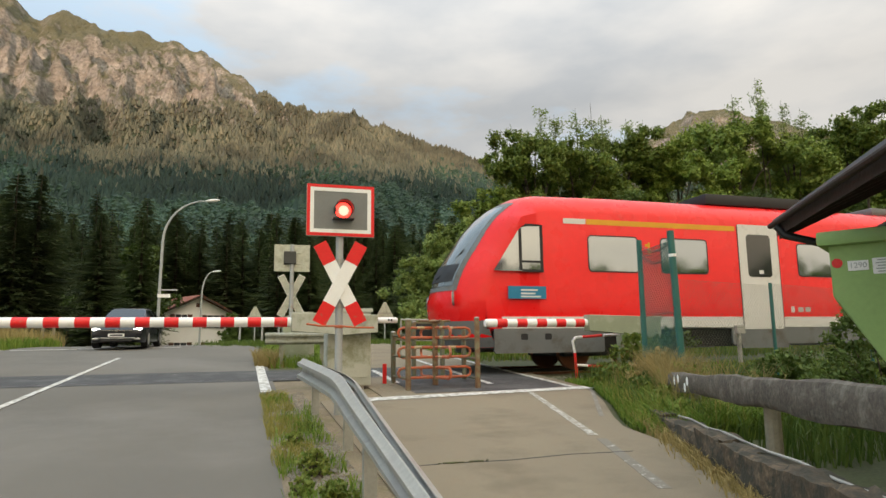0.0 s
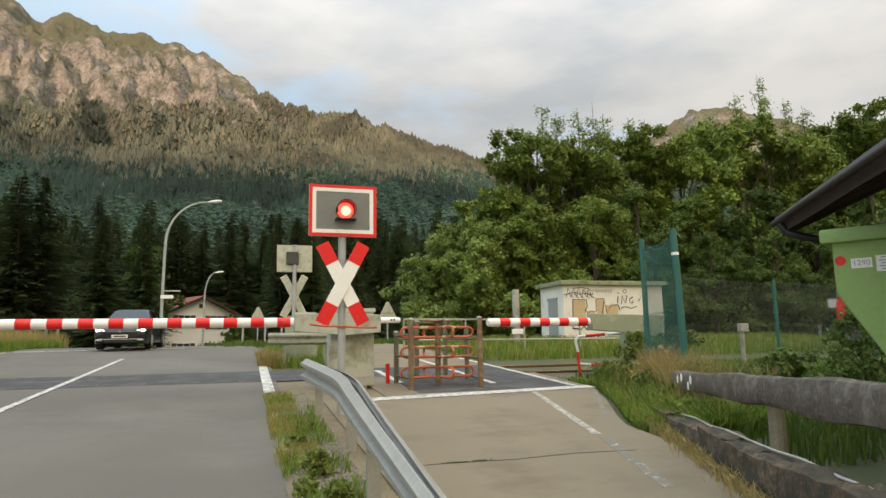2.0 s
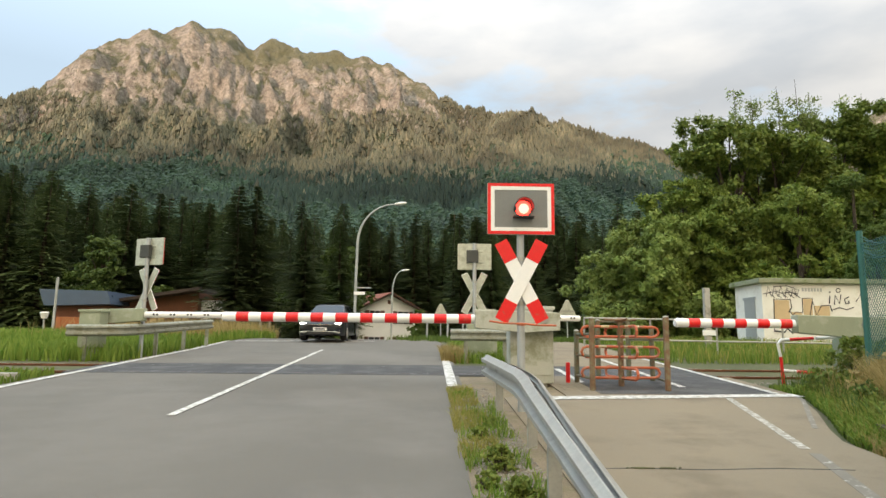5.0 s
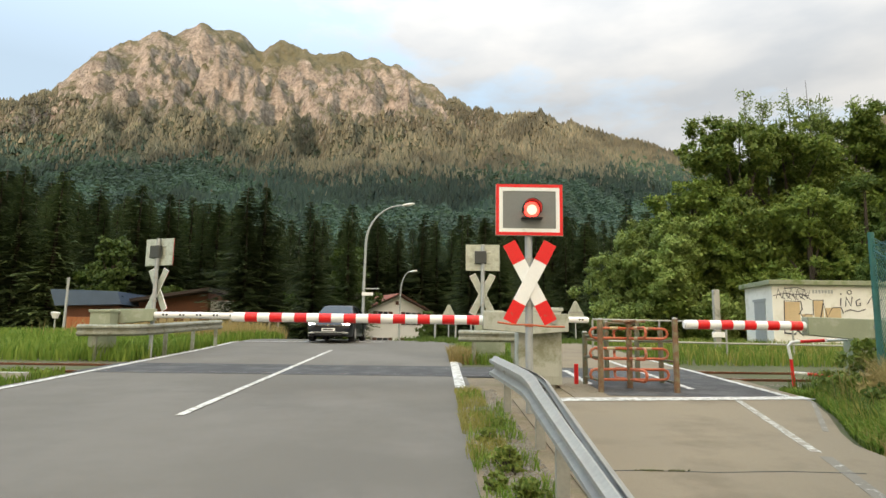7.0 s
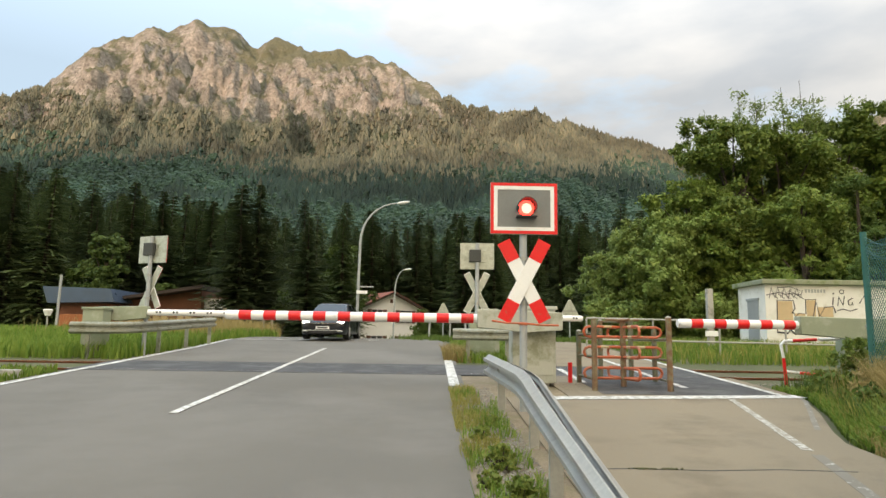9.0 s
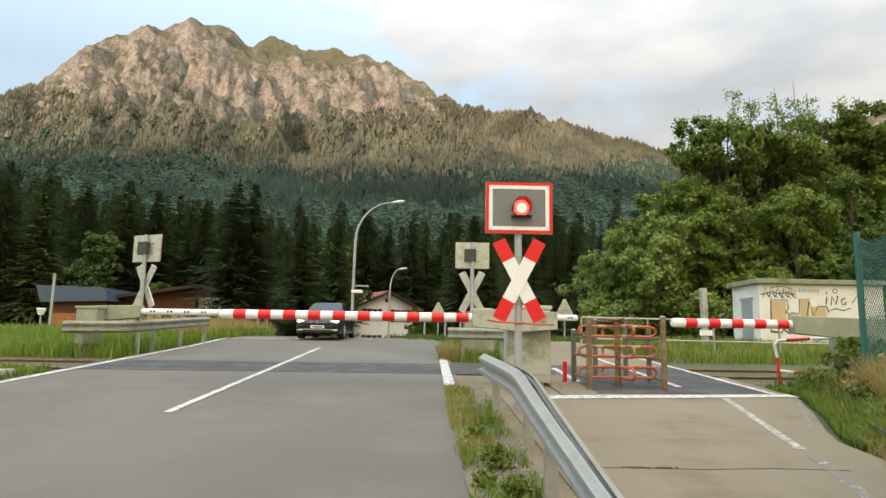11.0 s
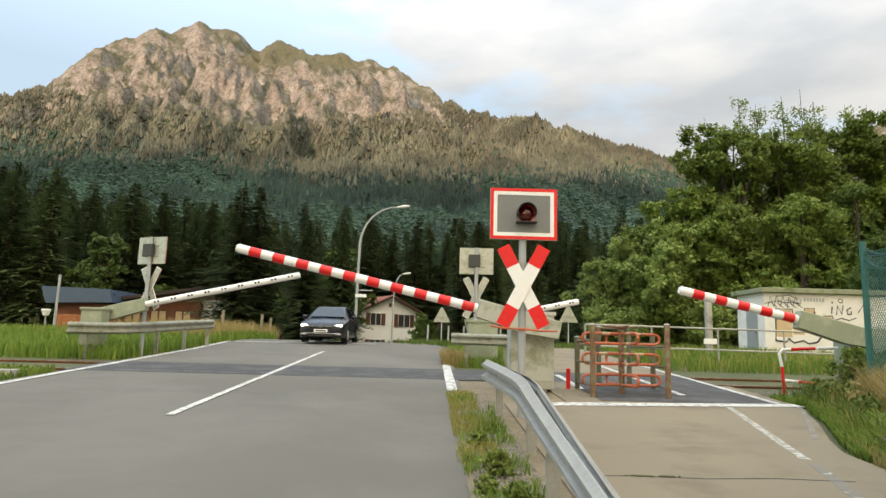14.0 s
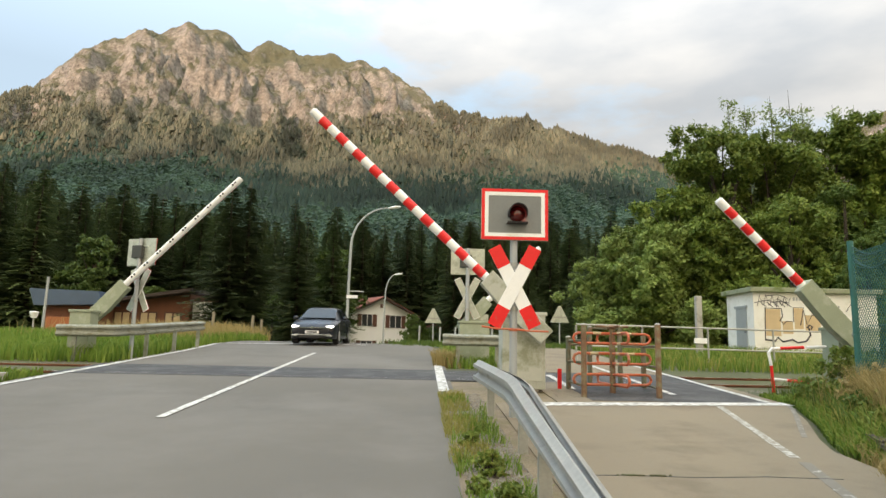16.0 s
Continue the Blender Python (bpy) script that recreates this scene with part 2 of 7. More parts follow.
# evening shade and blue haze are put into the lower woods' colours
FOREST_SHADED = leaf_mat("shaded_far_spruce_wood", (0.032, 0.064, 0.056), (0.048, 0.084, 0.066), 0.1, 0.01, 0.0055)
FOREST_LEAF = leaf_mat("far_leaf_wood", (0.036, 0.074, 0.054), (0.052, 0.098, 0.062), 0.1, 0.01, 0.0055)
# warm sunlight is put into the upper woods' colour
FOREST_SUNLIT = leaf_mat("sunlit_far_spruces", (0.092, 0.106, 0.082), (0.158, 0.160, 0.116), 0.1, 0.01, 0.008)


# ---- mesh helpers ----
def link(name, bm, material, parent=None, label="", smooth=False):
    me = bpy.data.meshes.new(name)
    bmesh.ops.recalc_face_normals(bm, faces=bm.faces)
    bm.to_mesh(me)
    bm.free()
    for m in (material if isinstance(material, (list, tuple)) else [material]):
        me.materials.append(m)
    if smooth:
        me.shade_smooth()
        me.set_sharp_from_angle(angle=radians(35))
    ob = new(name, me)
    if parent:
        ob.parent = parent
    if label:
        ob["label"] = label
    return ob


def part(name, bm, material, parent, label="", smooth=False):
    return link(name, bm, material, parent, label, smooth)


def raw(name, verts, faces, material, parent=None, label="", smooth=False):
    me = bpy.data.meshes.new(name)
    me.from_pydata(verts, [], faces)
    me.materials.append(material)
    if smooth:
        me.shade_smooth()
    me.update()
    ob = new(name, me)
    if parent:
        ob.parent = parent
    if label:
        ob["label"] = label
    return ob


def thing(name, m, label, category, group="", kind=""):
    ob = new(name)
    ob.matrix_basis = m
    ob.empty_display_size = 0.2
    return tagged(ob, label, category, group, kind)


def box(bm, lo, hi, bevel=0.0, m=None, seg=2, mi=0):
    vs = [bm.verts.new((x, y, z)) for x in (lo[0], hi[0]) for y in (lo[1], hi[1]) for z in (lo[2], hi[2])]
    fs = [bm.faces.new([vs[i] for i in q]) for q in ((0, 1, 3, 2), (4, 6, 7, 5), (0, 4, 5, 1), (2, 3, 7, 6), (0, 2, 6, 4), (1, 5, 7, 3))]
    for f in fs:
        f.material_index = mi
    out = vs
    if bevel:
        r = bmesh.ops.bevel(bm, geom=list({e for f in fs for e in f.edges}), offset=bevel, segments=seg, profile=0.6, affect="EDGES")
        out = list({v for f in r["faces"] for v in f.verts} | {v for v in vs if v.is_valid})
        out = list({v for v in out} | {v for f in list(bm.faces) if any(x in set(out) for x in f.verts) for v in f.verts}) if m else out
        if mi:
            for f in r["faces"]:
                f.material_index = mi
    if m:
        bmesh.ops.transform(bm, matrix=m, verts=out)
    return bm


def cbox(cx, cy, cz, sx, sy, sz, bevel=0.0):
    return box(bmesh.new(), (cx - sx / 2, cy - sy / 2, cz - sz / 2), (cx + sx / 2, cy + sy / 2, cz + sz / 2), bevel)


def tube(bm, pts, r, seg=8, close=False, mi=0):
    """A round pipe through the points; r is one radius or one per point."""
    pts = [Vector(p) for p in pts]
    n = len(pts)
    rr = r if isinstance(r, (list, tuple)) else [r] * n
    rings, side = [], None
    for i, p in enumerate(pts):
        a = pts[(i - 1) % n] if close or i else p
        b = pts[(i + 1) % n] if close or i < n - 1 else p
        d = (b - a).normalized()
        if side is None:
            side = d.orthogonal().normalized()
        side = (side - d * side.dot(d)).normalized()
        up = d.cross(side)
        rings.append([bm.verts.new(p + (side * math.cos(2 * math.pi * k / seg) + up * math.sin(2 * math.pi * k / seg)) * rr[i]) for k in range(seg)])
    for i in range(n if close else n - 1):
        a, b = rings[i], rings[(i + 1) % n]
        for k in range(seg):
            bm.faces.new((a[k], a[(k + 1) % seg], b[(k + 1) % seg], b[k])).material_index = mi
    if not close:
        bm.faces.new(rings[0]).material_index = mi
        bm.faces.new(rings[-1][::-1]).material_index = mi
    return bm


def prism(bm, poly, y0, y1, bevel=0.0, mi=0):
    """A plate: the polygon in x, z pushed from y0 to y1."""
    a = [bm.verts.new((x, y0, z)) for x, z in poly]
    b = [bm.verts.new((x, y1, z)) for x, z in poly]
    fs = [bm.faces.new(a), bm.faces.new(b[::-1])]
    for i in range(len(poly)):
        j = (i + 1) % len(poly)
        fs.append(bm.faces.new((a[i], b[i], b[j], a[j])))
    for f in fs:
        f.material_index = mi
    if bevel:
        bmesh.ops.bevel(bm, geom=list({e for f in fs for e in f.edges}), offset=bevel, segments=1, affect="EDGES")
    return bm


def ball(bm, c, r, seg=12, rings=8):
    bmesh.ops.create_uvsphere(bm, u_segments=seg, v_segments=rings, radius=1, matrix=Matrix.Translation(c) @ Matrix.Diagonal((*(r if isinstance(r, (list, tuple)) else (r, r, r)), 1)))
    return bm


def ground_z(x, y):
    """The climb to the crest behind the crossing, then a gentle fall to the valley floor."""
    if y < -6:
        return -0.348
    if y < 24:
        return SLOPE * y
    if y < 34:
        u = y - 24
        return 1.392 + SLOPE * u - 0.0039 * u * u
    return max(0.4, 1.582 - 0.02 * (y - 34))


# ---- the ground ----
def ground():
    xs = sorted({round(s * v, 2) for s in (1, -1) for v in (0, 1.5, 3, 5, 7, 9, 11, 13, 16, 20, 25, 32, 42, 60, 90, 140, 220, 400, 700, 1200, 2000, 3200, 9000)})
    ys = [-9500, -3200, -1500, -600, -200, -80, -30, -12, -6, -3, 0, 3, 6, 9, 12, 14, 16, 18, 20, 22, 24, 26, 28, 30, 32, 34, 38, 44, 52, 64, 80, 93, 120, 180, 300, 600, 1200, 2200, 3200]
    verts = [(x, y, ground_z(x, y) - 0.05) for y in ys for x in xs]
    w = len(xs)
    faces = [(j * w + i, j * w + i + 1, (j + 1) * w + i + 1, (j + 1) * w + i) for j in range(len(ys) - 1) for i in range(w - 1)]
    tagged(raw("ground", verts, faces, SOIL), "rough grassy ground rising to the crossing", "ground", kind="structure")


def strip(name, left, right, y0, y1, material, label, category, lift=0.0, step=1.0, thick=0.06):
    """A paved strip that follows the ground; left and right give x at a y."""
    bm = bmesh.new()
    n = max(1, round((y1 - y0) / step))
    rows = []
    for i in range(n + 1):
        y = y0 + (y1 - y0) * i / n
        z = ground_z(0, y) + lift
        rows.append([bm.verts.new((x, y, z + dz)) for x, dz in ((left(y), 0), (right(y), 0), (right(y), -thick), (left(y), -thick))])
    for a, b in zip(rows, rows[1:]):
        for k in range(4):
            bm.faces.new((a[k], a[(k + 1) % 4], b[(k + 1) % 4], b[k]))
    bm.faces.new(rows[0][::-1]), bm.faces.new(rows[-1])
    return tagged(link(name, bm, material), label, category, kind="structure")


def road_bend(y):
    """Behind the crossing the road bears off to the left."""
    return 0.0 if y < 22 else -0.012 * (y - 22) ** 2


def ribbon(name, pts, width, material, label, lift=0.013, thick=0.004):
    """A painted line along points in x, y, level across."""
    bm = bmesh.new()
    rows = []
    for i, p in enumerate(pts):
        a, b = Vector(pts[max(i - 1, 0)]), Vector(pts[min(i + 1, len(pts) - 1)])
        d = (b - a).normalized()
        s = Vector((d.y, -d.x)) * width / 2
        c = Vector(p)
        rows.append([bm.verts.new((q.x, q.y, ground_z(0, q.y) + lift + dz)) for q, dz in ((c - s, 0), (c + s, 0), (c + s, -thick), (c - s, -thick))])
    for a, b in zip(rows, rows[1:]):
        for k in range(4):
            bm.faces.new((a[k], a[(k + 1) % 4], b[(k + 1) % 4], b[k]))
    bm.faces.new(rows[0][::-1]), bm.faces.new(rows[-1])
    return tagged(link(name, bm, material), label, "road marking", kind="structure")


def steps(a, b, n):
    return [(a[0] + (b[0] - a[0]) * i / n, a[1] + (b[1] - a[1]) * i / n) for i in range(n + 1)]


ground()
strip("road", lambda y: -7.68 + road_bend(y), lambda y: 0.36 + (0.25 * min(1, max(0, (y - 11.4) / 0.4))) + road_bend(y), -14, 40, ASPHALT, "worn grey asphalt road climbing to the crossing", "road")
strip("crossing_panel", lambda y: -7.8, lambda y: 6.25, 14.05, 16.25, ASPHALT_DARK, "dark fresh asphalt strip between and beside the rails", "crossing", lift=0.007, step=0.55)
ribbon("road_marking_centre", steps((-3.45, 8.9), (-3.47, 21.2), 12), 0.115, LINE, "worn white centre dash")
ribbon("road_marking_centre_near", steps((-3.45, -9), (-3.45, -1.0), 8), 0.14, LINE, "worn white centre dash")
ribbon("road_marking_left", steps((-7.35, 2), (-7.55, 21), 14) + [(-7.75, 24), (-8.3, 28), (-9.3, 32)], 0.16, LINE, "white edge line of the road")
ribbon("road_marking_right", steps((0.42, 12.2), (0.42, 19.2), 7), 0.2, LINE, "short worn white edge line")
ribbon("road_marking_across", steps((-7.6, 25.6), (-2.2, 26.6), 5), 0.22, LINE, "thin white stop line across the far lane")

# ---- the footpath ----
def path_right(y):
    return float(np.interp(y, (-12, 2.1, 4.72, 6.2, 7.5, 8.2, 9.6, 11.3, 14), (3.0, 3.0, 4.05, 4.62, 4.72, 5.0, 5.68, 6.36, 6.45)))


strip("footpath", lambda y: 1.22 if y < 10.9 else 2.3, path_right, -12, 14.05, PATHTOP, "pale asphalt footpath beside the road", "footpath", lift=0.012, step=0.13)
strip("footpath_far", lambda y: 2.95, lambda y: 6.2, 16.25, 30, PATHTOP, "pale asphalt footpath beyond the rails", "footpath", lift=0.012)
strip("footpath_patch", lambda y: 2.95, lambda y: 6.2 - max(0, 0.1), 11.3, 14.04, ASPHALT_DARK, "darker asphalt patch before the rails", "footpath", lift=0.018, step=0.25)
ribbon("path_stop_line", steps((1.95, 10.72), (6.36, 11.28), 8), 0.34, LINE, "broad worn white stop line", lift=0.0225)
ribbon("path_marking_side", steps((4.98, 10.9), (4.05, 7.1), 8), 0.11, LINE_WORN, "worn white line beside the path", lift=0.0155)
ribbon("path_marking_edge", [(6.30, 11.25), (6.16, 10.8), (5.86, 10.2), (5.53, 9.57), (5.18, 8.9), (4.86, 8.28)], 0.07, LINE_FAINT, "faded white edge line", lift=0.0145)
ribbon("path_marking_near", steps((4.03, 6.9), (3.45, 4.9), 8), 0.12, LINE_FAINT, "faded white line on the path", lift=0.0145)
ribbon("path_marking_beyond", steps((6.1, 11.5), (6.1, 19.5), 9), 0.13, LINE, "white line along the path", lift=0.0215)
ribbon("path_marking_middle", steps((4.75, 12.3), (4.8, 19.0), 9), 0.13, LINE, "white line along the path", lift=0.0215)
ribbon("path_marking_inner", steps((2.98, 12.9), (3.0, 15.5), 4), 0.13, LINE, "short white line along the path", lift=0.0215)
ribbon("path_crack", [(1.2, 6.2), (1.9, 6.24), (2.6, 6.2), (3.3, 6.27), (4.0, 6.22)], 0.014, ASPHALT_DARK, "dark crack across the path", lift=0.016)
for cx in (1.98, 2.24):
    bm = bmesh.new()
    for k in range(26):
        a = random.random() * 6.28
        x, y = cx + random.gauss(0, 0.05), 6.23 + random.gauss(0, 0.008)
        ball(bm, (x, y, ground_z(0, y) + 0.02), (0.014, 0.012, 0.008), 5, 3)
    tagged(link("debris", bm, SOIL), "small dark clump of dirt on the path crack", "dirt", "dirt on the path")


# ---- the railway ----
def rail(y, x0, x1, name, top):
    bm = bmesh.new()
    prof = [(-0.07, -0.17), (0.07, -0.17), (0.07, -0.15), (0.012, -0.13), (0.012, -0.045), (0.036, -0.03), (0.036, 0), (-0.036, 0), (-0.036, -0.03), (-0.012, -0.045), (-0.012, -0.13), (-0.07, -0.15)]
    a = [bm.verts.new((x0, y + p, top + q)) for p, q in prof]
    b = [bm.verts.new((x1, y + p, top + q)) for p, q in prof]
    for i in range(12):
        f = bm.faces.new((a[i], a[(i + 1) % 12], b[(i + 1) % 12], b[i]))
        f.material_index = 1 if i == 6 else 0
    bm.faces.new(a), bm.faces.new(b[::-1])
    return tagged(link(name, bm, [RUST_RAIL, RAIL_TOP]), "rusty rail with a polished top", "rail", "rails of the track")


rail(TRACK_Y - 0.755, -90, 120, "rail", 0.838)
rail(TRACK_Y + 0.755, -90, 120, "rail", 0.925)


def ballast():
    rng = np.random.default_rng(4)
    base = np.array([(-1, -1, 0), (1, -1, 0.1), (1, 1, 0), (-1, 1, 0.1), (0.1, 0, 1)], float)
    verts, faces = [], []
    for i in range(9000):
        x = rng.uniform(6.3, 24) if i % 3 else rng.uniform(-22, -7.9)
        y = TRACK_Y + rng.uniform(-1.9, 1.9)
        s = rng.uniform(0.02, 0.045)
        a = rng.uniform(0, 6.28)
        c, d = np.cos(a), np.sin(a)
        k = len(verts)
        for p in base:
            verts.append((x + s * (c * p[0] - d * p[1]), y + s * (d * p[0] + c * p[1]), RAIL_Z - 0.2 + rng.uniform(0, 0.05) + 1.3 * s * p[2]))
        faces += [(k, k + 1, k + 4), (k + 1, k + 2, k + 4), (k + 2, k + 3, k + 4), (k + 3, k, k + 4)]
    tagged(raw("ballast", verts, faces, GRAVEL), "grey-brown crushed stone between the rails", "ballast", kind="stuff")
    for x0, x1 in ((6.3, 120), (-90, -7.8)):
        bm = bmesh.new()
        prism(bm, [(-2.4, RAIL_Z - 0.6), (2.4, RAIL_Z - 0.6), (1.9, RAIL_Z - 0.18), (-1.9, RAIL_Z - 0.18)], x0, x1)
        bmesh.ops.transform(bm, matrix=Matrix(((0, 1, 0, 0), (1, 0, 0, TRACK_Y), (0, 0, 1, 0), (0, 0, 0, 1))), verts=bm.verts)
        tagged(link("ballast_bed", bm, GRAVEL), "low bed of crushed stone under the rails", "track bed", kind="structure")


ballast()


def sleepers():
    me = None
    for x in np.arange(6.5, 30, 0.62):
        if me is None:
            ob = link("sleeper", cbox(0, 0, 0, 0.24, 2.5, 0.14, 0.015), WOOD_DARK)
            me = ob.data
        else:
            ob = new("sleeper", me)
        ob.location = (x, TRACK_Y, RAIL_Z - 0.225)
        tagged(ob, "dark timber sleeper half sunk in stones", "sleeper", "sleepers of the track")


sleepers()

# ---- far land: a crest line in degrees of azimuth and elevation, with its distance ----
CREST = ((-75, 8, 1500), (-60, 10.5, 1750), (-48, 13.5, 2000), (-40, 15.6, 2100), (-35.4, 17.0, 2200), (-32.2, 18.4, 2200), (-30.8, 20.1, 2200), (-29.2, 22, 2200), (-27.6, 22.7, 2200), (-25.4, 24.3, 2200), (-22.7, 24.8, 2200),
         (-21.4, 25.5, 2200), (-19.3, 25.3, 2200), (-17.5, 24.8, 2200), (-16.3, 24.4, 2180), (-14.6, 25.0, 2150), (-12.3, 24.6, 2100), (-10, 24.5, 2080), (-7.4, 24.4, 2050), (-4.8, 24.1, 1980), (-2.2, 22.9, 1880), (0.5, 21.5, 1750), (3.1, 20.1, 1650),
         (6.2, 20.0, 1560), (9.3, 19.6, 1500), (11.8, 18.9, 1470), (15.3, 17.8, 1440), (18.6, 16.5, 1400), (21.3, 15.6, 1400), (26, 13.6, 1600), (31, 14.0, 2400), (36.7, 17.7, 2900), (39.1, 18.6, 3000), (41.7, 18.6, 3000), (44.9, 17.2, 2900), (52, 14, 2600), (65, 11, 2200), (80, 8, 1800))
# where the closed woods end, in degrees of azimuth and elevation
TREE_LINE = ((-75, 40), (-33, 40), (-31.8, 18.3), (-28.6, 17.9), (-25.3, 17.7), (-22.3, 18.7), (-19.1, 18.8), (-17.1, 17.4), (-14.3, 18.6), (-11.3, 19.3), (-7.3, 20.1), (-3.2, 20.0), (0.5, 20.5), (2.4, 40), (26, 40), (30, 13), (46, 13), (50, 40), (80, 40))


def fbm(p, octaves=5, ridged=False):
    v, a = 0.0, 1.0
    for _ in range(octaves):
        q = noise.noise(p)
        v += a * ((0.5 - abs(q)) * 1.6 if ridged else q)
        a *= 0.5
        p = p * 2.03
    return v


CA, CE, CR = (np.array(c, float) for c in zip(*CREST))


def mountain_height(az, u):
    """Height over a bearing (degrees) at the share u of the way to its crest."""
    dist = float(np.interp(az, CA, CR))
    top = math.tan(radians(float(np.interp(az, CA, CE)))) * dist
    r = u * dist
    p = Vector((r * math.sin(radians(az)), r * math.cos(radians(az)), 0)) * 0.0035
    s = max(0.0, (u - 0.20) / 0.80)
    if u <= 1:
        z = top * (0.55 * s + 0.45 * s ** 2.3)
        wild = 4 * s * (1 - s) + 0.12
    else:
        z = top * max(0.0, 1 - (u - 1) * 1.6)
        wild = 0.35
    gully = fbm(Vector((az * 0.22, u * 1.4, 3.0)) + p * 0.8, 5, True) - 0.75
    crag = fbm(p * 3.4 + Vector((7, 3, 1)), 6) + 0.22 * (fbm(Vector((az * 0.7 + u * 12, u * 9, 8)), 3, True) - 0.7)
    high = min(1, max(0, (z - 330) / 250))
    calm = min(1, max(0, (u - 0.3) / 0.3))
    return z + wild * (22 * calm + 80 * high) * gully + (9 * calm + 52 * high) * crag * (0.22 + wild)


def mountains():
    azs = np.concatenate([np.linspace(-75, -46, 40, False), np.linspace(-46, 46, 560, False), np.linspace(46, 80, 40)])
    us = np.concatenate([np.linspace(0.12, 0.55, 60, False), np.linspace(0.55, 1.0, 120), np.linspace(1.01, 1.6, 14)])
    verts, faces = [], []
    for a in azs:
        dist = float(np.interp(a, CA, CR))
        for u in us:
            r = u * dist
            verts.append((r * math.sin(radians(a)), r * math.cos(radians(a)), max(mountain_height(a, u), -5) + 0.0))
    w = len(us)
    for i in range(len(azs) - 1):
        for j in range(w - 1):
            k = i * w + j
            faces.append((k, k + w, k + w + 1, k + 1))
    ob = raw("backdrop_mountain", verts, faces, mountain_mat(), smooth=True)
    tagged(ob, "steep rocky mountain with wooded lower slopes", "mountain", kind="structure")
    # spruce woods above in a sunlit colour, mixed woods with rounder crowns below in a shaded one
    rng = np.random.default_rng(11)
    TA, TE = (np.array(c, float) for c in zip(*TREE_LINE))
    woods = {"low": ([], []), "round": ([], []), "high": ([], [])}
    for i in range(150000):
        a = rng.uniform(-48, 46)
        u = rng.uniform(0.14, 1.0) ** 0.72
        z = mountain_height(a, u)
        dist = float(np.interp(a, CA, CR))
        r = u * dist
        x, y = r * math.sin(radians(a)), r * math.cos(radians(a))
        el = math.degrees(math.atan2(z, r))
        edge = float(np.interp(a, TA, TE)) + 1.3 * fbm(Vector((a * 0.5, u * 9, 9.0)), 4)
        over = el - edge
        if over > 0 and rng.uniform() > 0.16 * math.exp(-over / 1.6):
            continue
        patch = fbm(Vector((x, y, 5)) * 0.006, 3)
        if el > 14 and patch > 0.62:
            continue
        mix = fbm(Vector((x, y, 40)) * 0.0045, 3) + (13.2 - el) * 0.10
        # trees above the evening shadow line take the sunlit colour
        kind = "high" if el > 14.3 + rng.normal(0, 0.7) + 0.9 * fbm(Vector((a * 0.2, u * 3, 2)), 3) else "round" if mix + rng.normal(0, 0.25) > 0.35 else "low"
        tv, tf = woods[kind]
        k = len(tv)
        t0 = rng.uniform(0, 6.28)
        if kind == "round":
            h, b = rng.uniform(9, 15), rng.uniform(4.0, 6.5)
            for q, (rr, zz) in enumerate(((0.55, 0.1), (1.0, 0.45), (0.7, 0.82))):
                for e in range(5):
                    g = b * rr * rng.uniform(0.8, 1.15)
                    tv.append((x + g * math.cos(t0 + e * 1.2566 + q * 0.5), y + g * math.sin(t0 + e * 1.2566 + q * 0.5), z + h * zz * rng.uniform(0.9, 1.1)))
            tv.append((x, y, z + h))
            for q in (0, 5):
                tf += [(k + q + e, k + q + (e + 1) % 5, k + q + 5 + (e + 1) % 5, k + q + 5 + e) for e in range(5)]
            tf += [(k + 10 + e, k + 10 + (e + 1) % 5, k + 15) for e in range(5)]
            continue
        h = rng.uniform(7, 14) * (0.55 if over > -0.3 else 1.0) * (0.8 + 0.6 * rng.uniform() ** 4)
        b = h * rng.uniform(0.26, 0.42)
        for q in range(5):
            rr = b * rng.uniform(0.75, 1.2)
            tv.append((x + rr * math.cos(t0 + q * 1.2566), y + rr * math.sin(t0 + q * 1.2566), z + rng.uniform(-1.5, 2)))
        tv.append((x + rng.uniform(-0.5, 0.5), y, z + h))
        tf += [(k + q, k + (q + 1) % 5, k + 5) for q in range(5)]
    tagged(raw("backdrop_woods", *woods["low"], FOREST_SHADED), "dense spruce woods on the lower slopes, coloured dark as if in shade", "forest", kind="stuff")
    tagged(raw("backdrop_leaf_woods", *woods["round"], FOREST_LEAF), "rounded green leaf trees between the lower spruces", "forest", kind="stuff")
    tagged(raw("backdrop_high_woods", *woods["high"], FOREST_SUNLIT), "spruce woods on the upper slopes, coloured olive-brown as if sunlit", "forest", kind="stuff")


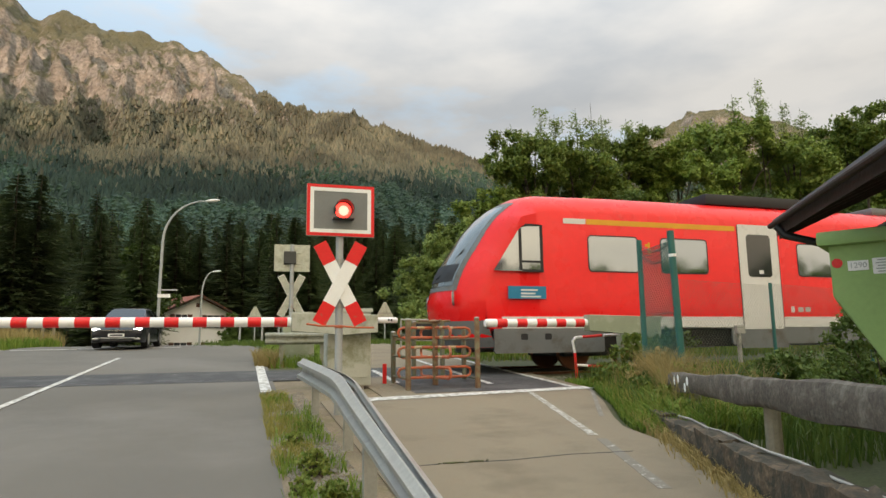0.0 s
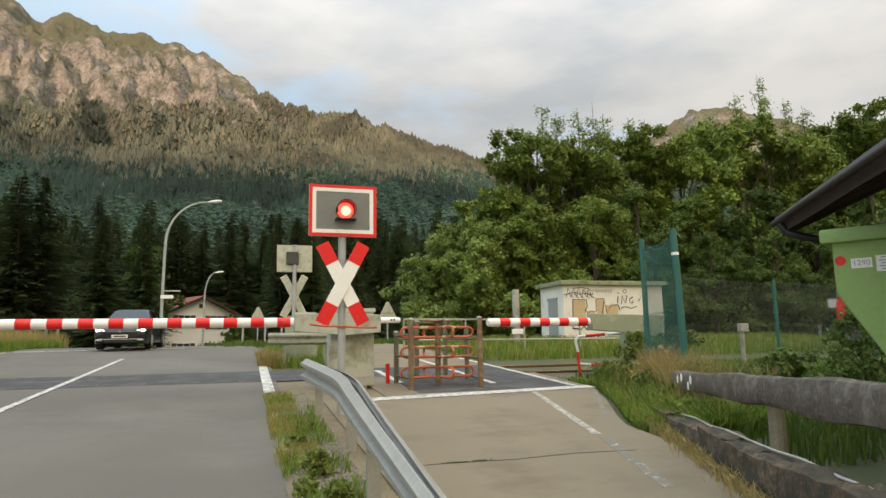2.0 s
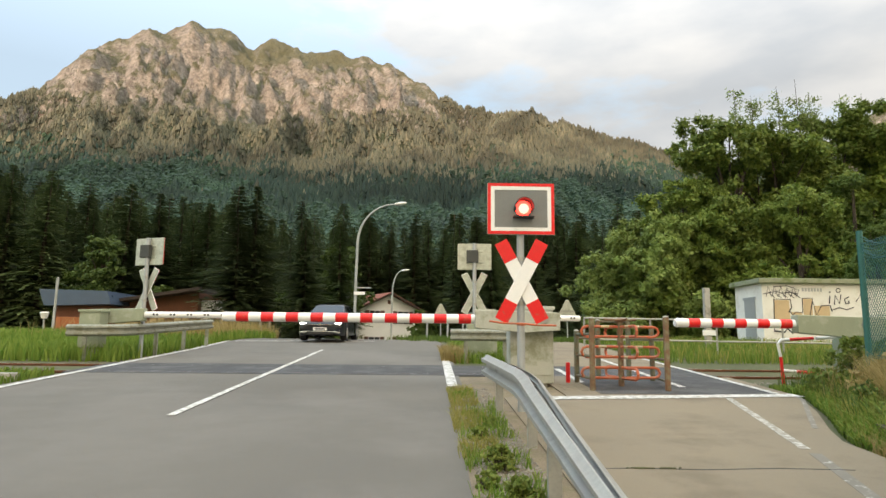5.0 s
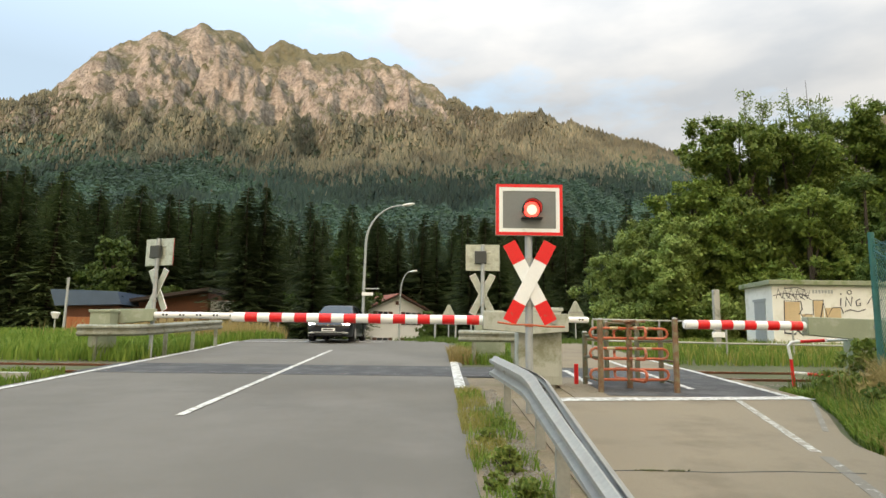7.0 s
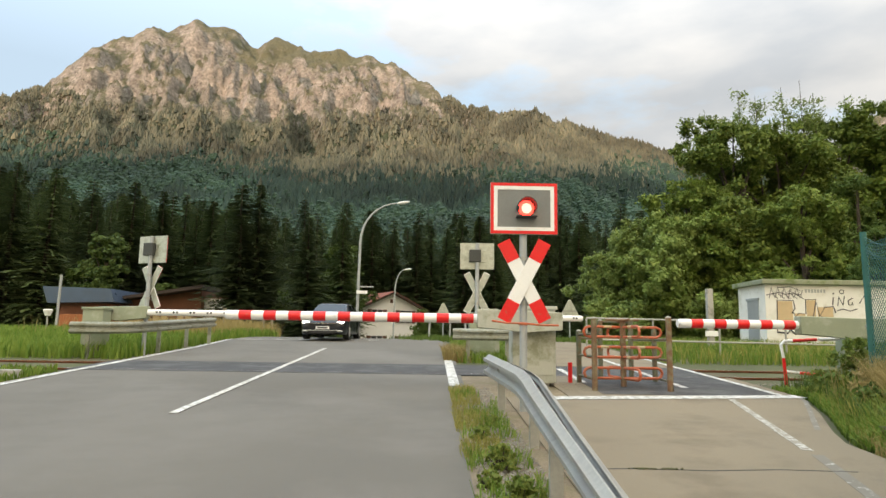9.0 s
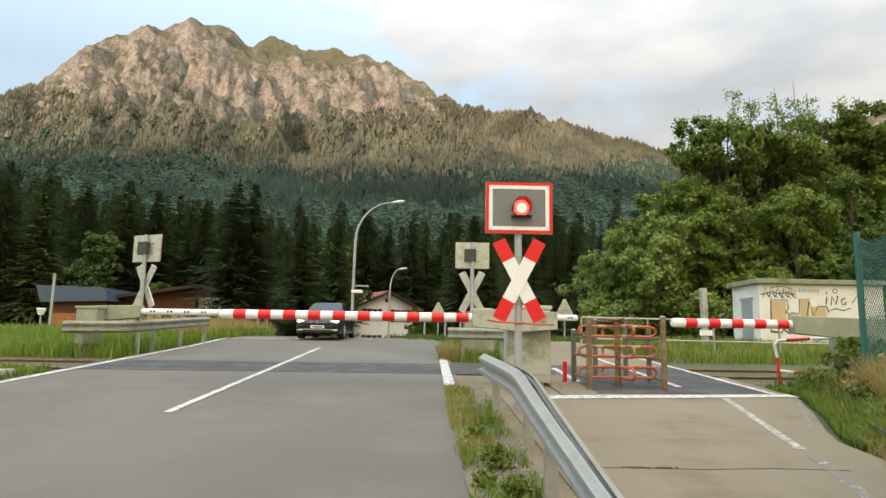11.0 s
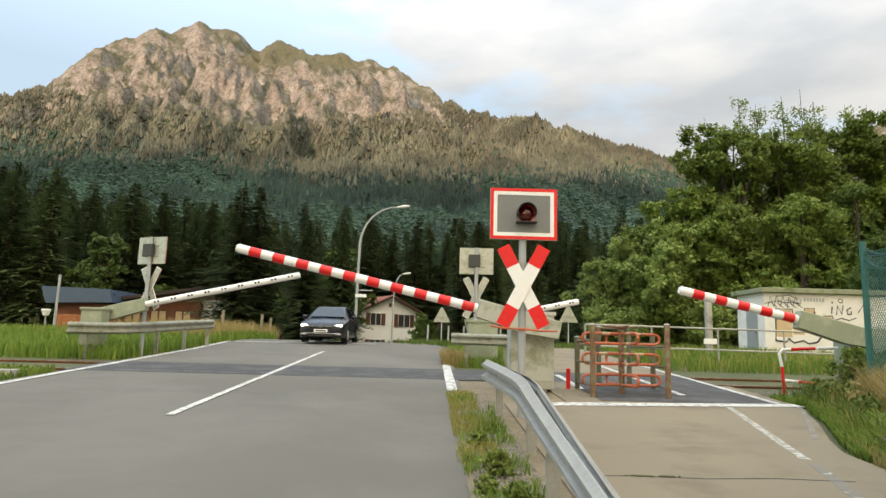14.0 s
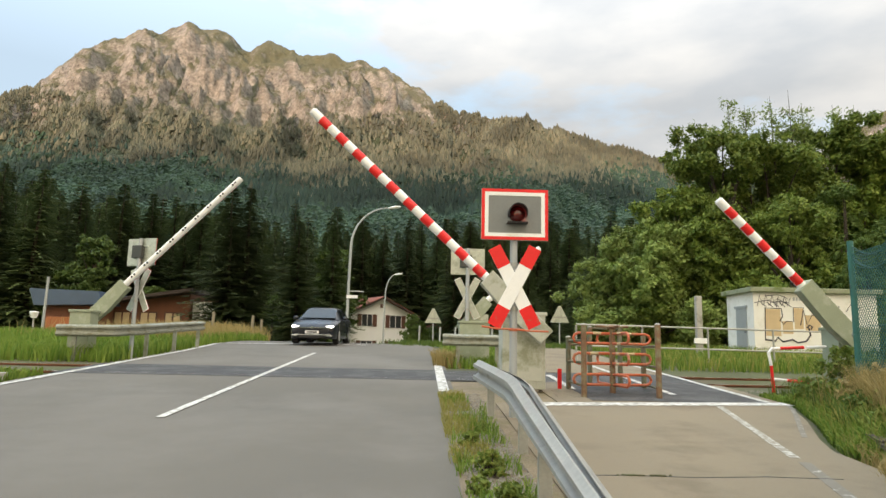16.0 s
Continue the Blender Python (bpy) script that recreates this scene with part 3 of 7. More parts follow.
def mountain_mat():
    m = mat("mountain", (0.275, 0.258, 0.238), 0.95, var=0.75, scale=0.02, bump=0.0, fine=0.11)
    n, l = m.node_tree.nodes, m.node_tree.links
    b = n["Principled BSDF"]
    src = b.inputs["Base Color"].links[0].from_socket
    geo = n.new("ShaderNodeNewGeometry")
    sep = n.new("ShaderNodeSeparateXYZ")
    l.new(geo.outputs["Position"], sep.inputs[0])
    ns = n.new("ShaderNodeTexNoise")
    ns.inputs["Scale"].default_value = 0.014
    ns.inputs["Detail"].default_value = 8
    ns.inputs["Roughness"].default_value = 0.75
    l.new(geo.outputs["Position"], ns.inputs["Vector"])
    sl = n.new("ShaderNodeSeparateXYZ")
    l.new(geo.outputs["Normal"], sl.inputs[0])
    # turf grows where it is less steep, and thins with height
    a1 = n.new("ShaderNodeMath")
    a1.operation = "MULTIPLY_ADD"
    a1.inputs[1].default_value, a1.inputs[2].default_value = 0.8, -0.425
    l.new(sl.outputs["Z"], a1.inputs[0])
    a2 = n.new("ShaderNodeMath")
    a2.operation = "ADD"
    l.new(a1.outputs[0], a2.inputs[0])
    l.new(ns.outputs["Fac"], a2.inputs[1])
    ra = n.new("ShaderNodeMapRange")
    ra.inputs["From Min"].default_value, ra.inputs["From Max"].default_value = 0.45, 0.66
    l.new(a2.outputs[0], ra.inputs["Value"])
    mx = n.new("ShaderNodeMix")
    mx.data_type = "RGBA"
    mx.inputs[7].default_value = (0.120, 0.122, 0.072, 1)
    # the round shoulder right of the summit is all turf
    dv = n.new("ShaderNodeVectorMath")
    dv.operation = "DISTANCE"
    dv.inputs[1].default_value = (-430, 2030, 985)
    l.new(geo.outputs["Position"], dv.inputs[0])
    dr = n.new("ShaderNodeMapRange")
    dr.inputs["From Min"].default_value, dr.inputs["From Max"].default_value = 330, 130
    dr.inputs["To Min"].default_value, dr.inputs["To Max"].default_value = 0.0, 0.20
    l.new(dv.outputs["Value"], dr.inputs["Value"])
    a3 = n.new("ShaderNodeMath")
    a3.operation = "ADD"
    l.new(a2.outputs[0], a3.inputs[0])
    l.new(dr.outputs[0], a3.inputs[1])
    l.new(a3.outputs[0], ra.inputs["Value"])
    l.new(ra.outputs[0], mx.inputs[0])
    l.new(src, mx.inputs[6])
    # woodland floor below the tree line
    hz = n.new("ShaderNodeMath")
    hz.operation = "MULTIPLY_ADD"
    hz.inputs[1].default_value = -320
    l.new(ns.outputs["Fac"], hz.inputs[0])
    l.new(sep.outputs["Z"], hz.inputs[2])
    rh = n.new("ShaderNodeMapRange")
    rh.inputs["From Min"].default_value, rh.inputs["From Max"].default_value = 250, 400
    rh.inputs["To Min"].default_value, rh.inputs["To Max"].default_value = 1, 0
    l.new(hz.outputs[0], rh.inputs["Value"])
    m2 = n.new("ShaderNodeMix")
    m2.data_type = "RGBA"
    m2.inputs[7].default_value = (0.052, 0.076, 0.045, 1)
    l.new(rh.outputs[0], m2.inputs[0])
    l.new(mx.outputs[2], m2.inputs[6])
    l.new(m2.outputs[2], b.inputs["Base Color"])
    bp = n.new("ShaderNodeBump")
    bp.inputs["Strength"].default_value = 1.0
    bp.inputs["Distance"].default_value = 45
    n2 = n.new("ShaderNodeTexNoise")
    n2.inputs["Scale"].default_value = 0.03
    n2.inputs["Detail"].default_value = 9
    n2.inputs["Roughness"].default_value = 0.65
    l.new(geo.outputs["Position"], n2.inputs["Vector"])
    l.new(n2.outputs["Fac"], bp.inputs["Height"])
    l.new(bp.outputs[0], b.inputs["Normal"])
    return m


def ridge_behind():
    """The range behind the camera, which keeps the low sun off the valley."""
    verts, faces = [], []
    xs = np.linspace(-9000, 4500, 200)
    for x in xs:
        h = RIDGE_TOP + 40 * min(1.6, max(-0.6, (-4040 - x) / 1060)) + 28 * fbm(Vector((x * 0.0011, 1, 1)), 5)
        verts += [(x, -5600, -10), (x, -7000, h * 0.6), (x, -8000, h), (x, -9400, -10)]
    for i in range(len(xs) - 1):
        for j in range(3):
            k = i * 4 + j
            faces.append((k, k + 4, k + 5, k + 1))
    tagged(raw("backdrop_range", verts, faces, mountain_mat(), smooth=True), "wooded range across the valley in evening shade", "mountain", kind="structure")


RIDGE_TOP = 1025
mountains()
ridge_behind()


# ---- crossing signs ----
def crossing_sign(m, label, turned=False, warm_back=False):
    """A post with a lamp board and a crossed pair of arms; its face looks towards -y."""
    top = 3.32
    t = thing("crossing_sign", m, label, "crossing sign")
    part("post", tube(bmesh.new(), [(0, 0.05, -0.15), (0, 0.05, top)], 0.055, 12), POST_GREY, t, "grey steel post", True)
    w, h, z = 0.98, 0.76, 2.94
    part("backing", prism(bmesh.new(), [(-w / 2 - 0.004, z - h / 2 - 0.004), (w / 2 + 0.004, z - h / 2 - 0.004), (w / 2 + 0.004, z + h / 2 + 0.004), (-w / 2 - 0.004, z + h / 2 + 0.004)], -0.038, -0.005), ALU, t, "dull metal back of the lamp board")
    part("grey_panel", cbox(0, -0.040, z, w - 0.2, 0.01, h - 0.2, 0.003), BOARD, t, "plain grey panel")

    def ring(name, o, i, mt, y, lab):
        bm = bmesh.new()
        for sx, sz, px, pz in ((2 * o[0], o[1] - i[1], 0, (o[1] + i[1]) / 2), (2 * o[0], o[1] - i[1], 0, -(o[1] + i[1]) / 2), (o[0] - i[0], 2 * i[1], (o[0] + i[0]) / 2, 0), (o[0] - i[0], 2 * i[1], -(o[0] + i[0]) / 2, 0)):
            box(bm, (px - sx / 2, y - 0.008, z + pz - sz / 2), (px + sx / 2, y + 0.008, z + pz + sz / 2))
        part(name, bm, mt, t, lab)

    ring("red_border", (w / 2, h / 2), (w / 2 - 0.045, h / 2 - 0.045), RED, -0.046, "red border")
    ring("white_border", (w / 2 - 0.045, h / 2 - 0.045), (w / 2 - 0.1, h / 2 - 0.1), WHITE, -0.044, "white border")
    # lamp with a round hood
    lx, lz = 0.03, z + 0.0
    bm = bmesh.new()
    n = 22
    for k in range(n):
        a0, a1 = (math.pi * (-0.12 + 1.24 * q / n) for q in (k, k + 1))
        ri, ro = 0.128, 0.138
        v = [bm.verts.new((lx + r * math.cos(a), y, lz + r * math.sin(a))) for a, r, y in ((a0, ri, -0.045), (a1, ri, -0.045), (a1, ri, -0.24), (a0, ri, -0.24), (a0, ro, -0.045), (a1, ro, -0.045), (a1, ro, -0.24), (a0, ro, -0.24))]
        for q in ((0, 3, 2, 1), (4, 5, 6, 7), (3, 7, 6, 2), (0, 1, 5, 4)):
            bm.faces.new([v[i] for i in q])
    part("hood", bm, BLACK, t, "black round hood")
    part("lamp_foot", cbox(lx, -0.10, lz - 0.135, 0.30, 0.13, 0.02, 0.004), BLACK, t, "black plate below the lamp")
    # back box
    part("lamp_case", cbox(0.06, 0.055, z, 0.34, 0.14, 0.36, 0.02), LAMP_BACK, t, "dark lamp case behind the board")
    for dz in (0.16, -0.16):
        part("bracket", cbox(0, 0.0, z + dz, 0.5, 0.03, 0.05, 0.005), ALU, t, "metal bracket")
    # the crossed arms
    ang = 27.5
    for s in (1, -1):
        turn = Matrix.Translation((0, -0.045 - 0.012 * s, 1.87)) @ Matrix.Rotation(radians(ang * s), 4, "Y")
        arm = part("cross_arm", box(bmesh.new(), (-0.098, -0.01, -0.645), (0.098, 0.01, 0.645), 0.004), WHITE, t, "white diagonal arm with red ends")
        arm.matrix_basis = turn
        for e in (1, -1):
            lo, hi = (0.335, 0.647) if e > 0 else (-0.647, -0.335)
            part("red_end", box(bmesh.new(), (-0.0995, -0.013, lo), (0.0995, -0.0095, hi)), RED, arm, "red end of the arm")
        part("arm_back", box(bmesh.new(), (-0.09, 0.0101, -0.63), (0.09, 0.014, 0.63)), ALU, arm, "bare metal back")
    for dz in (1.55, 2.2):
        part("clamp", tube(bmesh.new(), [(0, 0.05, dz - 0.03), (0, 0.05, dz + 0.03)], 0.068, 12), STEEL, t, "steel clamp")
    return t, (lx, lz)


def flash_stand_in(t, lamp, lit=True):
    """Added drum imitating the flashes: turns about its upright axis, one half lit, one dark."""
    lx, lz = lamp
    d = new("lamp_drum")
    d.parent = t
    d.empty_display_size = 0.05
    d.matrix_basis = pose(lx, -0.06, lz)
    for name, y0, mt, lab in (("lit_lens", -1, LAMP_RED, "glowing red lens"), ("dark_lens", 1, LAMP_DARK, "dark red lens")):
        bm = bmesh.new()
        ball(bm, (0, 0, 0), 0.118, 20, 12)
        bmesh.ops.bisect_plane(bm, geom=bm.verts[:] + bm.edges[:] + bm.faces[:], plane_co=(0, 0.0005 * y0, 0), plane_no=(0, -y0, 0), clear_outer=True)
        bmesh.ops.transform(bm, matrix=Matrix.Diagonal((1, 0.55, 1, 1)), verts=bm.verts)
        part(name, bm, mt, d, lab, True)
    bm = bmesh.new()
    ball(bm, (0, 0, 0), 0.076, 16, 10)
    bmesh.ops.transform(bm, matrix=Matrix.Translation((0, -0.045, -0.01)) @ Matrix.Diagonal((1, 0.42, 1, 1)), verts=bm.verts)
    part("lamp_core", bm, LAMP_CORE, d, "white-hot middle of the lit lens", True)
    part("divider", tube(bmesh.new(), [(0, 0.004, 0), (0, 0.010, 0)], 0.124, 20), BLACK, d, "black plate added to hide the drum's lit half")
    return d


near_sign, near_lamp = crossing_sign(pose(1.31, 9.35, 0.54), "lamp board over a red and white crossbuck on a post")
near_stand_in = flash_stand_in(near_sign, near_lamp)
far_sign, far_lamp = crossing_sign(pose(1.26, 18.7, 1.06, 0, 0, 178), "crossbuck and lamp board seen from its bare metal back")
left_sign, left_lamp = crossing_sign(pose(-8.0, 18.3, 1.04, 0, 0, 158), "crossbuck and lamp board turned away beside the far barrier")
cord = tagged(link("cord", tube(bmesh.new(), [(0.84, 9.28, 1.83), (1.05, 9.26, 1.80), (1.31, 9.22, 1.795), (1.55, 9.26, 1.775), (1.80, 9.28, 1.775)], 0.014, 8), ORANGE, smooth=True), "thin orange-red rod strapped across the post", "rod")
part("strap", tube(bmesh.new(), [(1.31, 9.40, 1.77), (1.31, 9.40, 1.81)], 0.062, 12), ORANGE, cord, "orange strap round the post")


# ---- barriers ----
def barrier(m, label, block, boom, stripes, body, paint, ox=-0.62, group="barriers of the crossing"):
    """A drive cabinet with a keyed arm: a box-shaped holder and a striped boom that reaches to -x. The pivot is the arm's origin."""
    t = thing("barrier", m, label, "level crossing barrier", group)
    w, d, h, zb = body
    part("cabinet", box(bmesh.new(), (ox, 0.14, zb), (ox + w, 0.14 + d, zb + h), 0.03), paint, t, "weathered steel drive cabinet", True)
    part("cabinet_door", box(bmesh.new(), (ox + 0.06, 0.128, zb + 0.15), (ox + w - 0.06, 0.141, zb + h - 0.28), 0.006), paint, t, "flat cabinet door")
    part("cabinet_lid", box(bmesh.new(), (ox - 0.03, 0.11, zb + h - 0.05), (ox + 0.03 + w, 0.17 + d, zb + h + 0.02), 0.015), paint, t, "overhanging lid", True)
    part("foot", box(bmesh.new(), (ox + 0.12, 0.2, zb - 0.35), (ox + w - 0.12, 0.1 + d, zb + 0.01), 0.01), CONCRETE, t, "concrete foot")
    part("axle", tube(bmesh.new(), [(0, -0.16, 0), (0, 0.2, 0)], 0.06, 14), STEEL, t, "steel axle", True)
    arm = new("arm")
    arm.parent = t
    arm.empty_display_size = 0.1
    bm = bmesh.new()
    prism(bm, [(0.28, -0.20), (0.28, 0.13), (-block, 0.17), (-block, -0.17), (-0.35, -0.24)], -0.13, 0.10, 0.012)
    part("holder", bm, paint, arm, "pale box-shaped boom holder", True)
    r = 0.086
    b = part("boom", tube(bmesh.new(), [(-block - boom, 0, 0), (-block - boom + 0.015, 0, 0), (-block + 0.05, 0, 0)], [r * 0.86, r, r], 16), WHITE, arm, "white round boom with red bands and rows of holes", True)
    p = boom / (2 * stripes + 0.35)
    for k in range(stripes):
        x1 = -block - p * 0.15 - 2 * p * k - p * 0.15
        bm = bmesh.new()
        n = 14
        rows = []
        for q in range(n + 1):
            a = math.pi * (1.0 * q / n) + math.pi
            rows.append([bm.verts.new((x, math.sin(a) * rr, math.cos(a) * rr)) for x, rr in ((x1, r + 0.0015), (x1 - p, r + 0.0015), (x1 - p, r - 0.004), (x1, r - 0.004))])
        for u, v in zip(rows, rows[1:]):
            for c in range(4):
                bm.faces.new((u[c], u[(c + 1) % 4], v[(c + 1) % 4], v[c]))
        band = link("red_band", bm, RED, arm, "red band")
        band.parent = b
        for q in (0.42, 0.62):
            hole = link("hole", tube(bmesh.new(), [(x1 - p * 2 * q, r - 0.02, 0.005), (x1 - p * 2 * q, r + 0.003, 0.005)], 0.030, 8), BLACK, arm, "dark round hole")
            hole.parent = b
    part("boom_cap", tube(bmesh.new(), [(-block - boom - 0.02, 0, 0), (-block - boom + 0.004, 0, 0)], r * 0.8, 14), WHITE, arm, "white end cap")
    return t, arm


PIVOT_A = (2.12, 12.1, 1.955)
road_barrier, arm_a = barrier(pose(*PIVOT_A), "cream barrier drive with a striped boom over the road", 1.30, 4.65, 10, (0.82, 0.62, 1.42, -1.18), CREAM)
path_barrier, arm_b = barrier(pose(8.2, 12.25, 1.93), "pale green barrier drive with a short boom over the path", 1.28, 2.27, 5, (0.82, 0.55, 1.35, -1.22), OLIVE, -0.15)
far_barrier, arm_c = barrier(pose(-9.03, 18.0, 2.19, 0, 0, 180), "pale green far barrier drive with a white-backed, holed boom", 1.18, 4.25, 9, (0.55, 0.45, 0.98, -0.9), OLIVE, -0.25)
far_path_barrier, arm_d = barrier(pose(1.25, 18.9, 2.24, 0, 0, 180), "pale far barrier drive with a short white-backed boom", 0.9, 2.2, 5, (0.85, 0.55, 1.15, -1.15), OLIVE)


# ---- guard rails ----
def guard_rail(pts, label, side=-1, posts=(), height=0.75, metal=None, deep=None):
    """A two-wave steel beam through points in x, y; its waves face the given side."""
    metal = metal or STEEL
    t = thing("guard_rail", pose(0, 0, 0), label, "guard rail")
    prof = [(0.0, -0.155), (0.012, -0.15), (0.045, -0.115), (0.080, -0.105), (0.080, -0.060), (0.045, -0.050), (0.008, -0.020), (0.008, 0.020), (0.045, 0.050), (0.080, 0.060), (0.080, 0.105), (0.045, 0.115), (0.012, 0.15), (0.0, 0.155)]
    bm = bmesh.new()
    rows = []
    for i, p in enumerate(pts):
        a, b = Vector(pts[max(0, i - 1)]), Vector(pts[min(len(pts) - 1, i + 1)])
        d = (b - a).normalized()
        s = Vector((d.y, -d.x)) * -side
        z = ground_z(0, p[1]) + height - 0.155
        k = deep(p[1]) if deep else 1.0
        rows.append([bm.verts.new((p[0] + s.x * (o * k + th), p[1] + s.y * (o * k + th), z + 0.155 + (q - 0.155) * k)) for th in (0, -0.006) for o, q in (prof if th == 0 else prof[::-1])])
    n = len(rows[0])
    for u, v in zip(rows, rows[1:]):
        for k in range(n):
            bm.faces.new((u[k], u[(k + 1) % n], v[(k + 1) % n], v[k]))
    bm.faces.new(rows[0]), bm.faces.new(rows[-1][::-1])
    part("beam", bm, metal, t, "galvanised two-wave beam", True)
    for x, y in posts:
        z = ground_z(0, y)
        bm = bmesh.new()
        box(bm, (x - 0.05, y - 0.035, z - 0.15), (x - 0.042, y + 0.035, z + height - 0.10))
        box(bm, (x - 0.042, y - 0.035, z - 0.15), (x + 0.05, y - 0.027, z + height - 0.10))
        box(bm, (x + 0.042, y - 0.027, z - 0.15), (x + 0.05, y + 0.035, z + height - 0.10))
        part("post", bm, metal, t, "steel channel post")
        part("bolt", tube(bmesh.new(), [(x + side * 0.03, y, z + height - 0.155), (x + side * 0.062, y, z + height - 0.155)], 0.016, 8), STEEL, t, "round bolt head")
    return t


near_pts = [(0.88, 10.15), (0.94, 9.5), (1.02, 8.6), (1.08, 7.85), (1.075, 7.5), (1.06, 7.1), (1.01, 6.5), (0.93, 5.4), (0.84, 4.1), (0.75, 2.67), (0.70, 1.5), (0.70, -2), (0.70, -6)]


def beam_depth(y):
    """Shrinks the beam's profile towards its near end to fit the camera's view."""
    return float(np.interp(y, (-6, 2.5, 4.3, 6.0, 7.3, 9), (0.5, 0.5, 0.66, 0.92, 1.1, 1.1)))


guard_rail(near_pts, "galvanised guard rail flaring towards the road at its end", -1, [(0.99, 9.35), (1.11, 7.15), (0.94, 5.0), (0.81, 3.0), (0.74, 0.8), (0.74, -2)], deep=beam_depth)
guard_rail([(0.98, 9.1), (1.09, 8.3), (1.15, 7.6), (1.14, 7.0), (1.08, 6.3), (0.99, 5.2), (0.89, 4.0), (0.785, 2.67), (0.735, 1.5), (0.735, -2), (0.735, -6)], "galvanised guard rail facing the footpath", 1, deep=lambda y: 0.5)
guard_rail([(-9.40, 17.0), (-8.6, 17.12), (-8.1, 17.4), (-7.92, 18.2), (-7.85, 19.4), (-7.76, 20.9), (-7.55, 22.6)], "short weathered guard rail before the far barrier", -1, [(-9.0, 17.15), (-7.93, 19.0), (-7.85, 20.9), (-7.64, 22.4)], 0.90, STEEL_OLD)
guard_rail([(0.55, 17.55), (1.2, 17.4), (2.3, 17.4)], "short weathered guard rail before the far sign", -1, [(0.95, 17.55), (2.0, 17.5)], 0.86, STEEL_OLD)


# ---- turnstile on the footpath ----
def turnstile():
    t = thing("turnstile", pose(2.86, 11.75, 0.68), "rusty pipe turnstile with orange and white hoops on the footpath", "turnstile")
    posts = ((0.06, 0.0, 1.30, RUST_PIPE), (1.42, 0.0, 1.33, RUST_PIPE), (0.05, 1.2, 1.09, GREEN_RUST), (1.66, 1.5, 1.16, GREEN_RUST), (0.62, 1.75, 1.32, GREEN_RUST), (1.30, 1.9, 1.34, GREEN_RUST))
    for x, y, h, mt in posts:
        part("corner_post", tube(bmesh.new(), [(x, y, -0.12), (x, y, h)], 0.052, 10), mt, t, "rusty corner post with old green paint", True)
        part("post_cap", ball(bmesh.new(), (x, y, h), (0.054, 0.054, 0.03), 10, 6), CONCRETE, t, "lichen-grey post cap", True)
    for a, b, zs in (((0.06, 0.0), (0.05, 1.2), (0.22, 0.62, 1.02)), ((1.42, 0.0), (1.66, 1.5), (0.18, 0.56, 0.94)), ((0.05, 1.2), (0.62, 1.75), (0.95,)), ((0.62, 1.75), (1.30, 1.9), (0.8, 1.30)), ((1.30, 1.9), (1.66, 1.5), (0.94,))):
        for z in zs:
            part("rail_pipe", tube(bmesh.new(), [(*a, z), (*b, z)], 0.024, 8), GREEN_RUST, t, "dull green pipe", True)
    cx, cy = 0.76, 0.62
    part("hub_post", tube(bmesh.new(), [(cx, cy, -0.1), (cx, cy, 1.28)], 0.055, 12), RUST_PIPE, t, "rusty hub post", True)
    part("hub_cap", ball(bmesh.new(), (cx, cy, 1.29), (0.12, 0.12, 0.04), 12, 6), RUST_PIPE, t, "rusty cap", True)
    for q in range(4):
        a = radians(6 + 90 * q)
        part("hub_arm", tube(bmesh.new(), [(cx, cy, 1.29), (cx + 0.33 * math.cos(a), cy + 0.33 * math.sin(a), 1.30)], 0.022, 8), RUST_PIPE, t, "short rusty arm", True)
    for tier, z in enumerate((0.30, 0.69, 1.07)):
        for q in range(4):
            a = radians(6 + 90 * q)
            d = Vector((math.cos(a), math.sin(a), 0))
            r0, r1, hh = 0.05, 0.77, 0.095
            pts = [Vector((cx, cy, z)) + d * r + Vector((0, 0, s)) for r, s in ((r0, -hh), (r1 - 0.10, -hh), (r1 - 0.03, -hh * 0.7), (r1, 0), (r1 - 0.03, hh * 0.7), (r1 - 0.10, hh), (r0, hh))]
            hoop = part("hoop", tube(bmesh.new(), pts, 0.026, 8), ORANGE, t, "bent orange-red pipe hoop with worn paint", True)
            for s in (-hh, hh):
                if tier == 0 or s < 0 and q % 2 == 0:
                    continue
                e0 = 0.22 + 0.06 * ((q + tier) % 2)
                part("white_band", tube(bmesh.new(), [Vector((cx, cy, z + s)) + d * e0, Vector((cx, cy, z + s)) + d * (e0 + 0.16)], 0.0275, 8), YELLOW, hoop, "worn pale band", True)


turnstile()


# ---- small things by the rails ----
def bent_rail():
    t = thing("guard_bar", pose(6.84, 12.7, 0), "bent red and white pipe barrier standing in the grass", "pipe barrier")
    part("upright", tube(bmesh.new(), [(0.06, 0, 0.72), (0.03, 0, 1.30)], 0.03, 8), RED, t, "red leaning post", True)
    part("upright_top", tube(bmesh.new(), [(0.03, 0, 1.30), (-0.01, 0, 1.55), (0.06, 0, 1.63), (0.22, 0, 1.64)], 0.03, 8), WHITE, t, "white bent pipe", True)
    part("bar_red", tube(bmesh.new(), [(0.22, 0, 1.64), (0.70, 0, 1.67)], 0.03, 8), RED, t, "red pipe", True)
    part("bar_white", tube(bmesh.new(), [(0.75, 0, 1.67), (1.15, 0, 1.69)], 0.03, 8), WHITE, t, "white pipe", True)
    part("low_white", tube(bmesh.new(), [(0.06, 0, 1.04), (0.32, 0, 1.02)], 0.028, 8), WHITE, t, "white pipe", True)
    part("low_red", tube(bmesh.new(), [(0.32, 0, 1.02), (0.85, 0, 0.97)], 0.028, 8), RED, t, "red pipe", True)


bent_rail()


